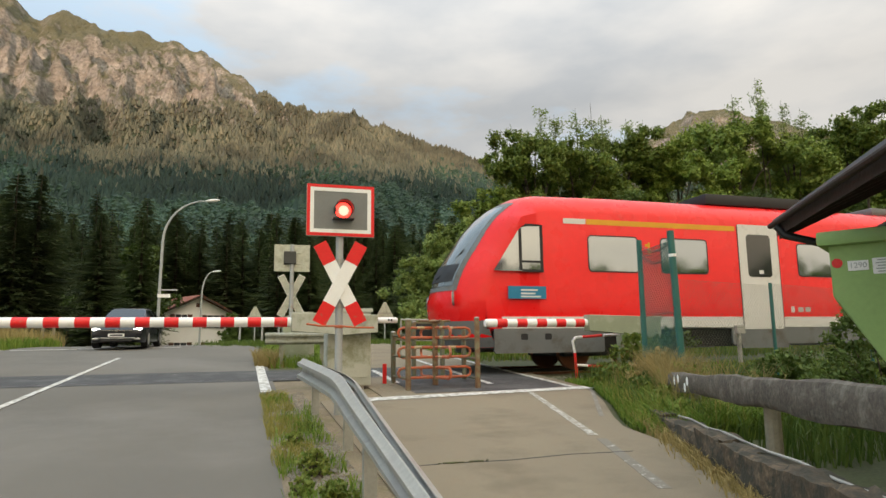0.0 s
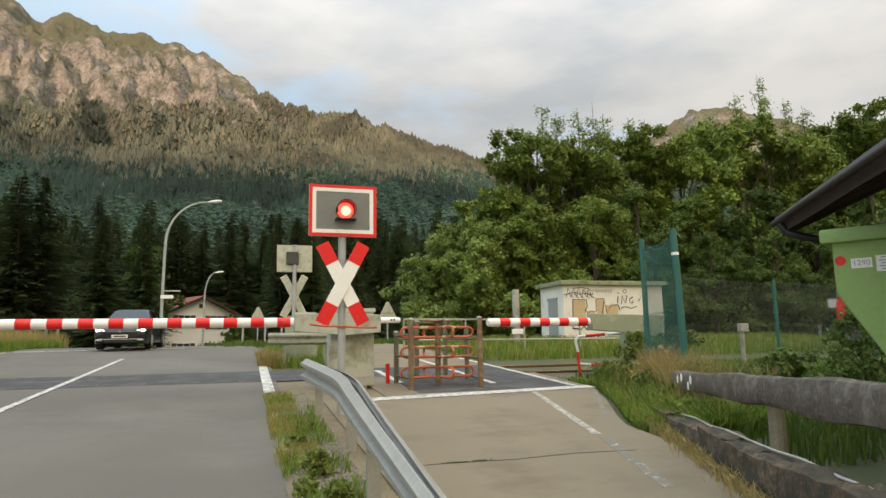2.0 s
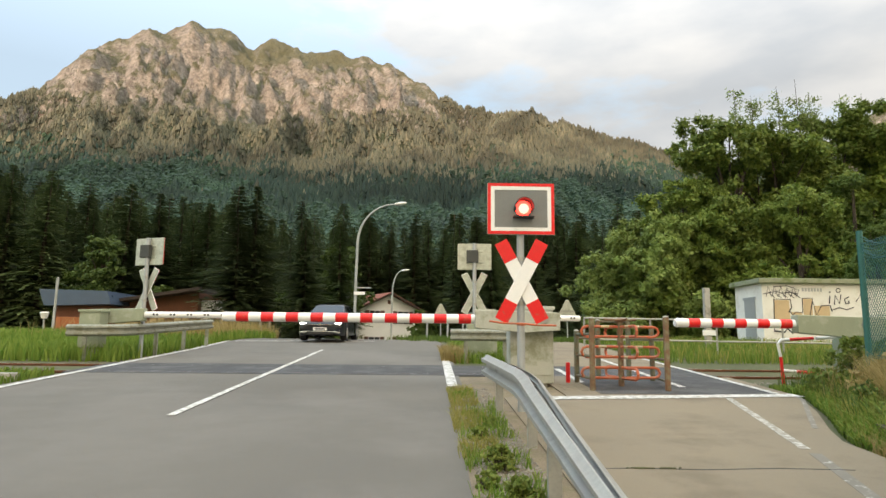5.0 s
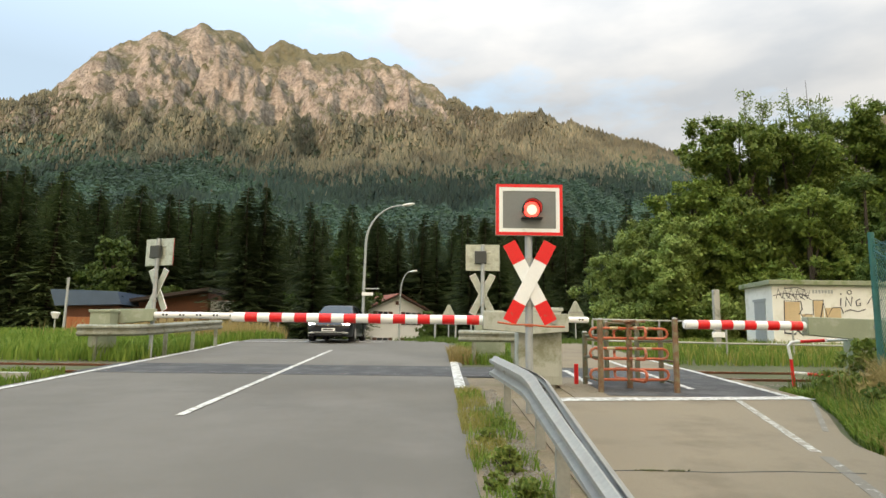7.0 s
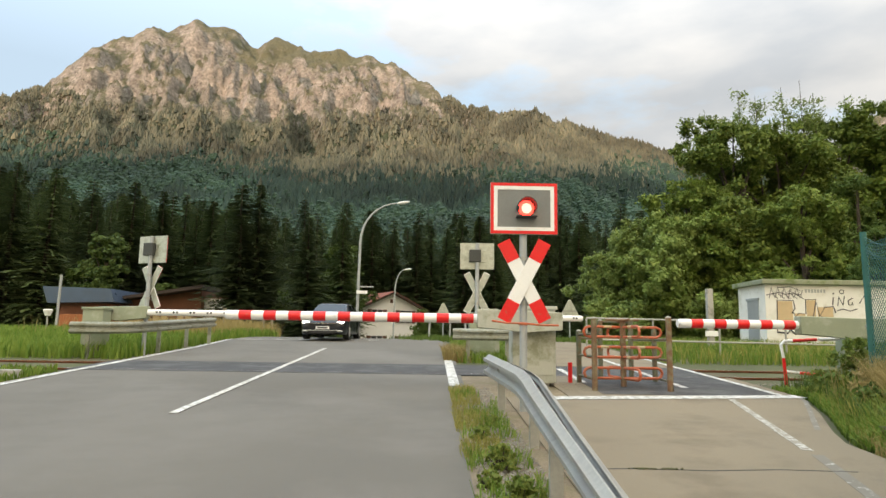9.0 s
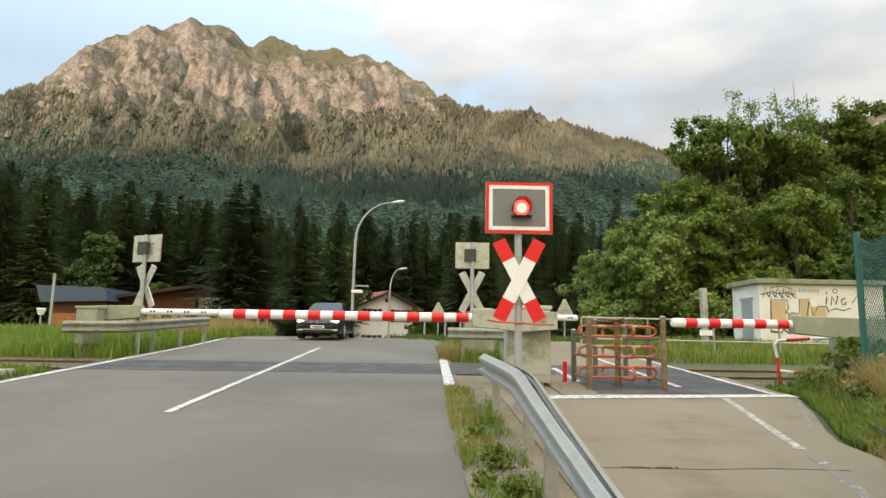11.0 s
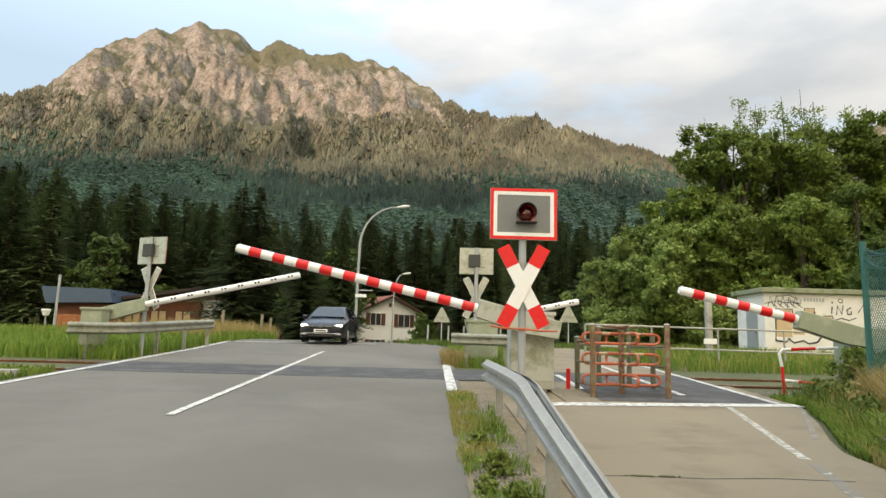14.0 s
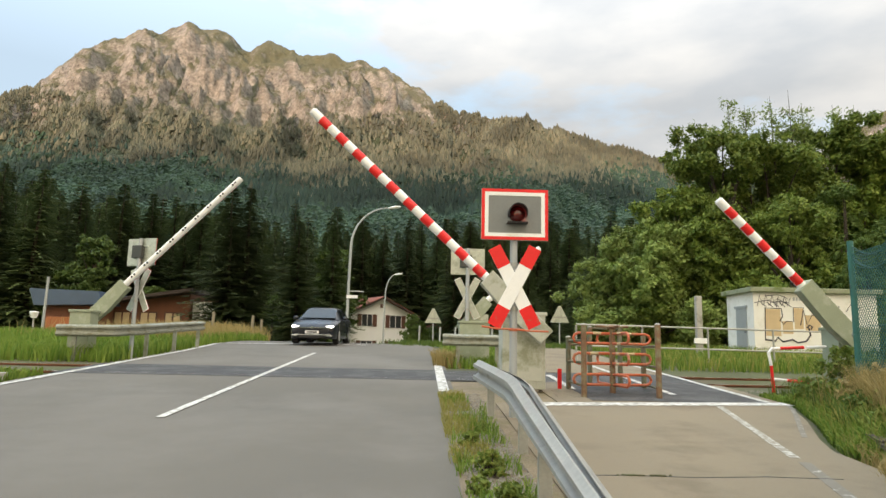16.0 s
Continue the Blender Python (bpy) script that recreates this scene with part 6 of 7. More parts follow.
def timber_house():
    """Long boarded front under one shallow roof that rises to its white end wall."""
    t = thing("timber_house", pose(-20.4, 46, 1.0), "low red-brown timber house with a shallow dark roof", "house")
    part("wall", prism(bmesh.new(), [(-4.2, -1.0), (4.0, -1.0), (4.0, 3.85), (-4.2, 2.55)], 0, 8), HOUSE_WOOD, t, "red-brown boarded wall")
    part("roof", prism(bmesh.new(), [(-5.0, 2.62), (-5.0, 2.42), (4.5, 3.90), (4.5, 4.12)], -1.3, 8.6), WOOD_DARK, t, "dark shallow roof with wide eaves")
    part("wing", box(bmesh.new(), (4.0, 0.6, -1.0), (6.0, 7.5, 3.3)), HOUSE_WHITE, t, "white rendered wing")
    part("base_wall", box(bmesh.new(), (-4.15, -0.06, -1.0), (3.98, 0.02, 0.7)), HOUSE_WHITE, t, "pale ground floor wall")
    for x in (-2.9, -0.6, 1.2, 2.9):
        win = part("window", box(bmesh.new(), (x - 0.6, -0.07, 1.35), (x + 0.6, 0.02, 2.5)), SHUTTER, t, "brown window frame")
        for s in (-1, 1):
            part("curtain", box(bmesh.new(), (x + s * 0.28 - 0.22, -0.085, 1.45), (x + s * 0.28 + 0.22, -0.065, 2.4)), CURTAIN, win, "cream curtained pane")


CURTAIN = mat("cream_curtain", (0.52, 0.40, 0.24), 0.6, var=0.15, scale=4, bump=0, coat=0.5)
timber_house()


def blue_roof_house():
    t = thing("blue_roofed_house", pose(-24, 44, 0.8), "low wooden house under a blue-grey sheet roof", "house")
    part("wall", box(bmesh.new(), (-1.2, 0, -0.8), (2.4, 5, 2.9)), HOUSE_WOOD, t, "brown boarded wall")
    part("roof", prism(bmesh.new(), [(-2, 3.95), (2.5, 3.85), (2.8, 2.98), (-1.6, 2.85)], -0.7, 6), ROOF_BLUE, t, "blue-grey metal roof")
    part("balcony", box(bmesh.new(), (-0.6, -0.9, 1.0), (1.9, -0.75, 2.1), 0.02), BALCONY, t, "orange-brown balcony boards")
    for k in range(7):
        part("balcony_board", box(bmesh.new(), (-0.55 + k * 0.35, -0.93, 1.03), (-0.28 + k * 0.35, -0.905, 2.05)), BALCONY, t, "upright board")


BALCONY = mat("orange_brown_boards", (0.36, 0.13, 0.05), 0.8, var=0.2, scale=2, bump=0.3, fine=12)
blue_roof_house()


# ---- small posts and signs behind ----
def stake(x, y, h, mt, label, r=0.05):
    z = ground_z(x, y)
    tagged(link("stake", tube(bmesh.new(), [(x, y, z - 0.3), (x + 0.03, y, z + h)], r, 8), mt, smooth=True), label, "stake", "stakes along the verge")


for x, y in ((-9.3, 29.0), (-8.5, 32.6), (-8.9, 36.0)):
    stake(x, y, 1.25, WOOD_POST, "pale timber stake in the long grass", 0.07)
for x, y in ((-0.2, 34), (0.9, 35), (1.7, 34.5), (2.9, 35), (3.6, 34)):
    stake(x, y, 1.0, POST_GREY, "thin grey stake beyond the crossing", 0.05)
stake(-20.1, 35, 3.2, POST_GREY, "plain pale pole in the meadow", 0.07)


def garden_lamp():
    t = thing("garden_lamp", pose(-20.6, 35, 0.9), "small white garden lamp on a thin post", "lamp")
    part("post", tube(bmesh.new(), [(0, 0, -0.4), (0, 0, 1.7)], 0.04, 8), POST_GREY, t, "thin post", True)
    part("shade", tube(bmesh.new(), [(0, 0, 1.65), (0, 0, 1.95), (0, 0, 2.0)], [0.14, 0.24, 0.2], 12), WHITE, t, "white shade", True)


garden_lamp()


def back_sign(x, y, z, shape, label):
    g = ground_z(x, y)
    t = thing("road_sign", pose(x, y, g), label, "road sign", "road signs beyond the crossing")
    part("post", tube(bmesh.new(), [(0, 0.04, -0.3), (0, 0.04, z - g + 0.35)], 0.035, 8), POST_GREY, t, "grey post", True)
    h = z - g
    if shape == "triangle":
        part("plate", prism(bmesh.new(), [(-0.52, h - 0.4), (0.52, h - 0.4), (0.07, h + 0.5), (-0.07, h + 0.5)], 0, 0.03, 0.005), ALU, t, "bare back of a triangular plate")
    else:
        part("plate", box(bmesh.new(), (-0.62, 0, h - 0.75), (0.62, 0.03, h + 0.45), 0.005), ALU, t, "bare back of a square plate")
    part("fixing", box(bmesh.new(), (-0.4, -0.03, h - 0.15), (0.4, 0, h - 0.08)), STEEL, t, "cross bar")


back_sign(0.62, 40, 3.35, "triangle", "triangular road sign seen from behind")
back_sign(3.4, 40, 3.1, "square", "square road sign seen from behind")
back_sign(7.4, 35, 3.35, "triangle", "triangular road sign seen from behind the railing")
stake_post = tagged(link("pale_marker", tube(bmesh.new(), [(11.3, 12.8, 0.6), (11.3, 12.8, 1.75)], 0.05, 8), CONCRETE, smooth=True), "short pale marker post in the grass", "marker post")
part("marker_head", cbox(11.3, 12.75, 1.78, 0.24, 0.12, 0.2, 0.02), CONCRETE, stake_post, "square head")


# ---- trees ----
def spruce_mesh(seed, h):
    """Branches in uneven whorls, each a row of side twigs and hanging twigs."""
    rng = np.random.default_rng(seed)
    v, f = [], []
    lobes = rng.uniform(0.72, 1.12, 9)
    levels = int(h * 3.3)
    for i in range(levels):
        u = i / levels
        z = 0.5 + (h - 0.6) * u
        reach = h * 0.185 * (1 - u) ** 0.72 * min(1.0, 0.72 + 1.6 * u) * rng.uniform(0.78, 1.12) + 0.10
        for b in range(int(17 - 8 * u)):
            a = rng.uniform(0, 2 * math.pi)
            L = reach * rng.uniform(0.62, 1.12) * lobes[int(a / 0.6981 + 3 * u) % 9]
            c, s = math.cos(a), math.sin(a)
            droop = rng.uniform(0.15, 0.55)
            n = max(3, int(3 + L * 2.2))
            for k in range(n):
                t = (k + rng.uniform(0.3, 1.0)) / n
                r = L * t
                zz = z + 0.16 * L * t - droop * L * t * t
                ln = rng.uniform(0.28, 0.55) * (0.55 + 0.2 * L) * (1.15 - 0.5 * t)
                for sd in (-1, 1, 0):
                    q = len(v)
                    g = rng.uniform(0.45, 0.9) * sd
                    ca, sa = math.cos(a + g), math.sin(a + g)
                    dz = (-rng.uniform(0.1, 0.45) if sd else rng.uniform(-0.9, 0.25)) * ln
                    w = ln * rng.uniform(0.18, 0.30)
                    p = (c * r, s * r, zz)
                    e = (p[0] + ca * ln, p[1] + sa * ln, zz + dz)
                    m = (p[0] + ca * ln * 0.45, p[1] + sa * ln * 0.45, zz + dz * 0.3)
                    v += [p, (m[0] - sa * w, m[1] + ca * w, m[2] - w * 0.35), e, (m[0] + sa * w, m[1] - ca * w, m[2] - w * 0.35)]
                    f.append((q, q + 1, q + 2, q + 3))
    return v, f


def crown_mesh(seed, h, w, leaves, size=0.22):
    """Leaves on many small sprays that spread from boughs; the outline stays uneven."""
    rng = np.random.default_rng(seed)
    boughs = []
    for i in range(34):
        u = rng.uniform(0.10, 0.95)
        prof = math.sin(math.pi * min(1, 0.20 + u * 0.78)) ** 0.6
        a = rng.uniform(0, 2 * math.pi)
        r = w * prof * math.sqrt(rng.uniform(0.05, 1.0)) * 0.82
        boughs.append((r * math.cos(a), r * math.sin(a), h * u, rng.uniform(0.22, 0.38) * w * (1.05 - 0.4 * u)))
    B = np.array(boughs)
    m = 9
    d = rng.normal(size=(len(B) * m, 3))
    d /= np.linalg.norm(d, axis=1)[:, None]
    R = np.repeat(B[:, 3], m)
    C = np.concatenate([np.repeat(B[:, :3], m, 0) + d * (R * rng.uniform(0.45, 1.05, len(R)))[:, None] * np.array((1.15, 1.15, 0.85)), (R * rng.uniform(0.20, 0.46, len(R)))[:, None]], 1)
    vol = C[:, 3] ** 1.8
    pick = rng.choice(len(C), leaves, p=vol / vol.sum())
    d = rng.normal(size=(leaves, 3))
    d /= np.linalg.norm(d, axis=1)[:, None]
    rad = np.abs(rng.normal(0.66, 0.38, leaves))
    P = C[pick, :3] + d * (C[pick, 3] * rad)[:, None] * np.array((1.1, 1.1, 0.95))
    P[:, 2] = np.maximum(P[:, 2], 0.05)
    X = rng.normal(size=(leaves, 3))
    X /= np.linalg.norm(X, axis=1)[:, None]
    d = d + np.array((0, -0.25, 0.55))
    Y = np.cross(X, d)
    Y /= np.linalg.norm(Y, axis=1)[:, None] + 1e-6
    s = (size * rng.uniform(0.55, 1.25, leaves))[:, None]
    V = np.concatenate([P - X * s, P + Y * s * 0.55 - X * s * 0.1, P + X * s, P - Y * s * 0.55 - X * s * 0.1], axis=1).reshape(-1, 3)
    F = np.arange(leaves * 4).reshape(-1, 4)
    return V.tolist(), F.tolist(), B


def make_spruce(seed, h, label):
    t = thing("spruce", pose(0, 0, 0), label, "tree", "spruces of the valley wood")
    part("trunk", tube(bmesh.new(), [(0, 0, -0.6), (0, 0, h * 0.5), (0, 0, h * 0.98)], [h * 0.014, h * 0.009, 0.02], 8), BARK, t, "straight brown trunk", True)
    v, f = spruce_mesh(seed, h)
    raw("crown", v, f, NEEDLES, t, "dark drooping needle branches")
    return t


def make_broadleaf(seed, h, w, leaves, label, size=0.22, mt=None):
    t = thing("tree", pose(0, 0, 0), label, "tree", "broadleaf trees by the track")
    v, f, C = crown_mesh(seed, h, w, leaves, size)
    bm = bmesh.new()
    tube(bm, [(0, 0, -0.6), (0.1, 0, h * 0.25), (0.0, 0.1, h * 0.6), (0.1, 0, h * 0.92)], [h * 0.018, h * 0.014, h * 0.008, 0.02], 8)
    for c in C[::2]:
        z0 = max(0.3, c[2] * 0.6)
        tube(bm, [(0.05, 0, z0), (c[0] * 0.55, c[1] * 0.55, z0 + (c[2] - z0) * 0.7), (c[0], c[1], c[2])], [h * 0.007, h * 0.004, 0.012], 5)
    part("trunk", bm, BARK, t, "brown trunk with spreading limbs", True)
    raw("crown", v, f, mt or LEAVES, t, "crown of many small green leaves")
    return t


def forest():
    rng = random.Random(21)
    tall = (21, 18, 15, 23)
    proto = [make_spruce(31 + k, h, "dark green spruce standing in a dense wood") for k, h in enumerate(tall)]
    spots = []
    for row, (y0, n) in enumerate(((72, 44), (80, 46), (90, 50), (103, 50), (112, 50), (122, 50))):
        for k in range(n):
            az = -44 + 68 * (k + rng.uniform(-0.4, 0.4)) / n
            y = y0 + rng.uniform(-5, 5)
            x = y * math.tan(radians(az))
            up = rng.uniform(8.9, 11.6) + (0.9 if az < -30 else 0) + (rng.random() ** 4) * 0.9
            if -13 < x < 4 and y < 76 or (-30 < x < -11 and y < 56) or -19 < x < 11 and 74 < y < 99:
                continue
            spots.append((x, y, math.hypot(x, y) * math.tan(radians(up)) + 0.8))
    # the nearer single trees, with their heights
    spots += [(-38.6, 56, 14.6), (-36.2, 55, 15.4), (-34.4, 58, 15.0), (-33.2, 55, 15.0), (-41, 58, 16), (-44, 60, 16), (-31.6, 60, 12.5), (-27.2, 57, 14.4), (-26.0, 62, 13), (-24.7, 58, 13.8), (-22.4, 61, 13), (-20.6, 59, 13.2), (-13.6, 44.5, 11.0), (-12.4, 44.8, 11.1),
              (-13.0, 43.2, 8.5), (-17.4, 56, 12.6), (-18.9, 58, 12.2), (-12.3, 63, 12.6), (-9.6, 68, 13.4), (11.0, 46, 6.4), (12.6, 48, 7.0), (9.4, 58, 8.5), (6.3, 66, 11.0), (3.4, 70, 12.4)]
    for i, (x, y, h) in enumerate(spots):
        k = i % 4
        m = pose(x, y, ground_z(x, y), rng.uniform(-1.5, 1.5), rng.uniform(-1.5, 1.5), rng.uniform(0, 360))
        ob = copy_thing(proto[k], m)
        s = h / tall[k]
        wide = s * rng.uniform(1.25, 1.7)
        ob.scale = (wide, wide, s)
    for p, (x, y) in zip(proto, ((-52, 70), (-58, 78), (-47, 66), (-63, 74))):
        p.matrix_basis = pose(x, y, 0.6)
    small = []
    for k, (h, w, n) in enumerate(((9.5, 2.7, 16000), (6.5, 2.4, 11000))):
        small.append(make_broadleaf(70 + k, h, w, n, "young broadleaf tree before the dark spruces", 0.17, LEAVES_DARK))
    for i, (x, y, s) in enumerate(((-1.2, 66, 0.42), (-8.3, 62, 0.40), (-0.1, 68, 0.36), (-13.3, 70, 0.80), (-9.9, 72, 1.25), (1.6, 76, 0.62), (-15.2, 66, 0.6), (3.2, 72, 0.55), (5.0, 66, 0.5), (-22.6, 55, 0.75))):
        ob = copy_thing(small[i % 2], pose(x, y, ground_z(x, y), 0, 0, 50 * i))
        ob.scale = (s, s, s)
    small[0].matrix_basis, small[1].matrix_basis = pose(-27.0, 53, 0.8), pose(-30.5, 56, 0.8)


LEAVES_DARK = leaf_mat("dark_leaves", (0.060, 0.106, 0.022), (0.132, 0.186, 0.044), 0.25)
LEAVES_PALE = leaf_mat("pale_leaves", (0.150, 0.222, 0.052), (0.285, 0.350, 0.100), 0.15)
forest()


def trackside_trees():
    big = [make_broadleaf(90, 13.0, 4.6, 80000, "tall green broadleaf tree beside the track", 0.118),
           make_broadleaf(91, 12.0, 4.2, 72000, "tall green broadleaf tree beside the track", 0.118),
           make_broadleaf(92, 9.0, 3.6, 56000, "rounded broadleaf tree beside the track", 0.112),
           make_broadleaf(93, 6.5, 3.2, 46000, "pale green willow-like bush tree", 0.105, LEAVES_PALE),
           make_broadleaf(94, 10.0, 3.4, 52000, "dark broadleaf tree in the thicket", 0.115, LEAVES_DARK)]
    # kind, x, y, size
    spots = ((0, 17.2, 37, 1.08), (1, 20.6, 38, 1.20), (0, 24.8, 39, 1.18), (1, 29.5, 39, 1.26), (0, 34.5, 39, 1.34), (1, 39.5, 38, 1.42), (0, 45.0, 38, 1.40), (1, 51, 38, 1.5), (0, 58, 40, 1.45),
             (3, 10.9, 37, 1.02), (3, 12.6, 35.5, 1.12), (2, 14.4, 36.5, 1.08), (4, 15.6, 39, 0.95), (3, 13.0, 39, 1.2),
             (2, 19.0, 33.5, 0.95), (4, 22.5, 34, 0.95), (4, 26.5, 34, 0.92), (4, 30.5, 33, 0.98), (4, 34.0, 32, 0.92), (4, 38.0, 31, 1.05), (4, 42, 30, 0.95), (4, 47, 30, 1.1), (2, 52, 29, 1.1),
             (4, 21.0, 30.5, 0.60), (4, 24.0, 29.5, 0.62), (4, 27.5, 28.5, 0.62), (4, 31.5, 27.5, 0.66), (4, 36.0, 26.5, 0.70), (4, 41, 26, 0.8))
    seen = set()
    for i, (k, x, y, s) in enumerate(spots):
        m = pose(x + 0.45, y, 1.3 if y > 30 else 1.2, 0, 0, (i * 77) % 360)
        if k in seen:
            ob = copy_thing(big[k], m)
        else:
            ob = big[k]
            ob.matrix_basis = m
            seen.add(k)
        ob.scale = (s, s, s)
    # unseen trees added behind the camera to darken the foot of the train's window reflections
    for i in range(13):
        ob = copy_thing(big[(2, 4, 1)[i % 3]], pose(16 + 5.2 * i, -40 + 4 * math.sin(i * 2.3), -0.4, 0, 0, 61 * i))
        k = (1.32, 1.18, 1.0)[i % 3] * (1 + 0.05 * math.sin(i * 1.7)) * (0.9 + 0.012 * i)
        ob.scale = (k, k, k)
    # slender feathery tops above the crowns
    for x, y, h in ((18.6, 38, 16.0), (19.4, 37.5, 15.4), (21.3, 38, 16.2), (22.2, 37.5, 16.5), (23.3, 38, 15.8), (25.6, 38.5, 16.0), (27.0, 38.5, 15.9), (34.6, 38, 18.6), (36.9, 38, 20.2), (37.6, 38.3, 19.6), (39.2, 38, 18.6), (41.0, 38, 18.2)):
        rng = np.random.default_rng(int(x * 10))
        t = thing("sapling", pose(x + 0.1, y, 1.3), "slender young tree with sparse feathery leaves", "tree", "saplings over the thicket")
        bm = tube(bmesh.new(), [(0, 0, -0.5), (0.1, 0, h * 0.6), (0, 0.1, h)], [0.08, 0.05, 0.010], 6)
        P = []
        for q in range(26):
            zb = h * rng.uniform(0.70, 0.97)
            a = rng.uniform(0, 6.28)
            ln = rng.uniform(0.5, 1.0) * (1.25 - (zb / h - 0.70) / 0.27 * 0.85)
            tip = np.array((math.cos(a) * ln * 0.95, math.sin(a) * ln * 0.95, zb + ln * 0.75))
            root = np.array((0.05, 0.05, zb))
            tube(bm, [root, (root + tip) / 2 + np.array((0, 0, -0.06)), tip], [0.012, 0.008, 0.004], 4)
            g = rng.uniform(0.25, 1.05, 34)[:, None]
            P.append(root + (tip - root) * g + rng.normal(size=(34, 3)) * np.array((0.15, 0.15, 0.17)))
        part("stem", bm, BARK, t, "thin stem with upright twigs", True)
        P = np.concatenate(P)
        n = len(P)
        X = rng.normal(size=(n, 3)) * 0.06
        Y = rng.normal(size=(n, 3)) * 0.028
        V = np.concatenate([P - X, P + Y, P + X, P - Y], 1).reshape(-1, 3)
        raw("leaf_crown", V.tolist(), np.arange(n * 4).reshape(-1, 4).tolist(), LEAVES_PALE, t, "sparse leaves")


trackside_trees()


# ---- grass, weeds and shrubs ----
def blades(name, n, place, mt, label, lo, hi, width=0.012, lean=0.35, seed=1):
    """Blades as bent strips; place() gives x, y for a random pair."""
    rng = np.random.default_rng(seed)
    v, f = [], []
    for i in range(n):
        p = place(rng)
        if p is None:
            continue
        x, y = p[0], p[1]
        z = ground_z(x, y) - 0.05 + (p[2] if len(p) > 2 else 0)
        h = rng.uniform(lo, hi) * (p[3] if len(p) > 3 else 1)
        a = rng.uniform(0, 6.28)
        c, s = math.cos(a), math.sin(a)
        b = rng.uniform(0, 6.28)
        dx, dy = math.cos(b) * lean * h * rng.uniform(0.1, 1), math.sin(b) * lean * h * rng.uniform(0.1, 1)
        w = width * rng.uniform(0.6, 1.4)
        k = len(v)
        v += [(x - c * w, y - s * w, z), (x + c * w, y + s * w, z), (x + dx * 0.35 - c * w * 0.8, y + dy * 0.35 - s * w * 0.8, z + h * 0.6), (x + dx * 0.35 + c * w * 0.8, y + dy * 0.35 + s * w * 0.8, z + h * 0.6), (x + dx, y + dy, z + h * (1 - 0.25 * lean))]
        f += [(k, k + 1, k + 3, k + 2), (k + 2, k + 3, k + 4)]
    return tagged(raw(name, v, f, mt), label, "grass", kind="stuff")


def clumpy(rng, x0, x1, y0, y1, k=1.0, cut=0.0):
    x, y = rng.uniform(x0, x1), rng.uniform(y0, y1)
    if x > 2 and x < path_right(y) + 0.3:
        return None
    return (x, y) if noise.noise(Vector((x * k, y * k, 4))) > cut else None


def bank(rng, spread=1.6, y0=6.6, y1=11.7):
    y = rng.uniform(y0, y1)
    o = abs(rng.normal()) * spread
    x = path_right(y) + 0.14 + o
    return (x, y, 0, min(1.0, 0.35 + o * 1.1)) if x < 9.5 else None


# verge between road and guard rail
VERGE_GRASS = leaf_mat("yellow_green_blades", (0.25, 0.25, 0.06), (0.38, 0.33, 0.10), 0.1)
blades("verge_grass", 3600, lambda r: (lambda q: q and (*q, 0.045))(clumpy(r, 0.34, 0.98, 1.5, 11.3, 1.6, 0.06)), BLADES, "sparse green weeds on the gravel verge", 0.04, 0.22, 0.006, 0.9, 3)
blades("verge_dry_grass", 6500, lambda r: (lambda q: q and (*q, 0.045))(clumpy(r, 0.30, 0.75, 1.5, 11.8, 1.2, -0.15)), VERGE_GRASS, "thin yellowing grass along the road edge", 0.04, 0.18, 0.004, 0.9, 4)
# bank beside the path
blades("bank_grass", 24000, lambda r: bank(r, 0.95), BLADES, "thick green grass on the bank", 0.15, 0.55, 0.011, 0.7, 5)
blades("bank_dry_grass", 4200, lambda r: (lambda q: q and (q[0] + 0.75, q[1]))(bank(r, 0.35, 8.2, 10.2)) if r.uniform() < 0.7 else clumpy(r, 5.6, 7.6, 7.2, 10.6, 1.0, 0.0), DRY, "tall straw-coloured grass by the gate", 0.3, 1.15, 0.006, 0.5, 6)
# shade beside the shed is put into this grass's colour
blades("yard_grass", 12000, lambda r: clumpy(r, 5.4, 12, 5.2, 12.6, 0.7, -0.3), DARK_BLADES, "unmown grass behind the log rail, its green darkened as if shaded", 0.15, 0.6, 0.010, 0.6, 7)
blades("wall_dry_grass", 3600, lambda r: (lambda y: (4.05 + (y - 4.72) * 0.40 + abs(r.normal()) * -0.10 + 0.03, y))(r.uniform(3.0, 7.8)), DRY, "brown dry grass at the foot of the wall", 0.05, 0.28, 0.006, 0.9, 8)
blades("bank_straw", 1600, lambda r: bank(r, 0.9), VERGE_GRASS, "thin yellow seed stalks in the bank grass", 0.3, 0.8, 0.005, 0.5, 41)
blades("bank_low_growth", 12000, lambda r: bank(r, 0.8), LEAVES_DARK, "dark low growth under the bank grass", 0.08, 0.35, 0.02, 0.9, 42)
# beyond the rails
blades("far_grass", 20000, lambda r: (r.uniform(6.5, 26), r.uniform(17.9, 29)), BLADES, "tall green meadow grass beyond the rails", 0.15, 0.5, 0.014, 0.5, 9)
blades("far_dry_grass", 5000, lambda r: clumpy(r, 6.5, 24, 18.0, 27, 0.5, -0.05), VERGE_GRASS, "yellowing grass among the green beyond the rails", 0.2, 0.6, 0.010, 0.6, 51)
blades("near_track_grass", 9000, lambda r: (r.uniform(8.3, 22), r.uniform(11.6, 13.7)), BLADES, "green grass before the rails", 0.15, 0.5, 0.013, 0.6, 10)
blades("left_meadow", 24000, lambda r: (-7.95 - abs(r.normal()) * 7, r.uniform(16.9, 34)), BLADES, "tall fresh green grass beside the road", 0.25, 0.6, 0.02, 0.5, 11)
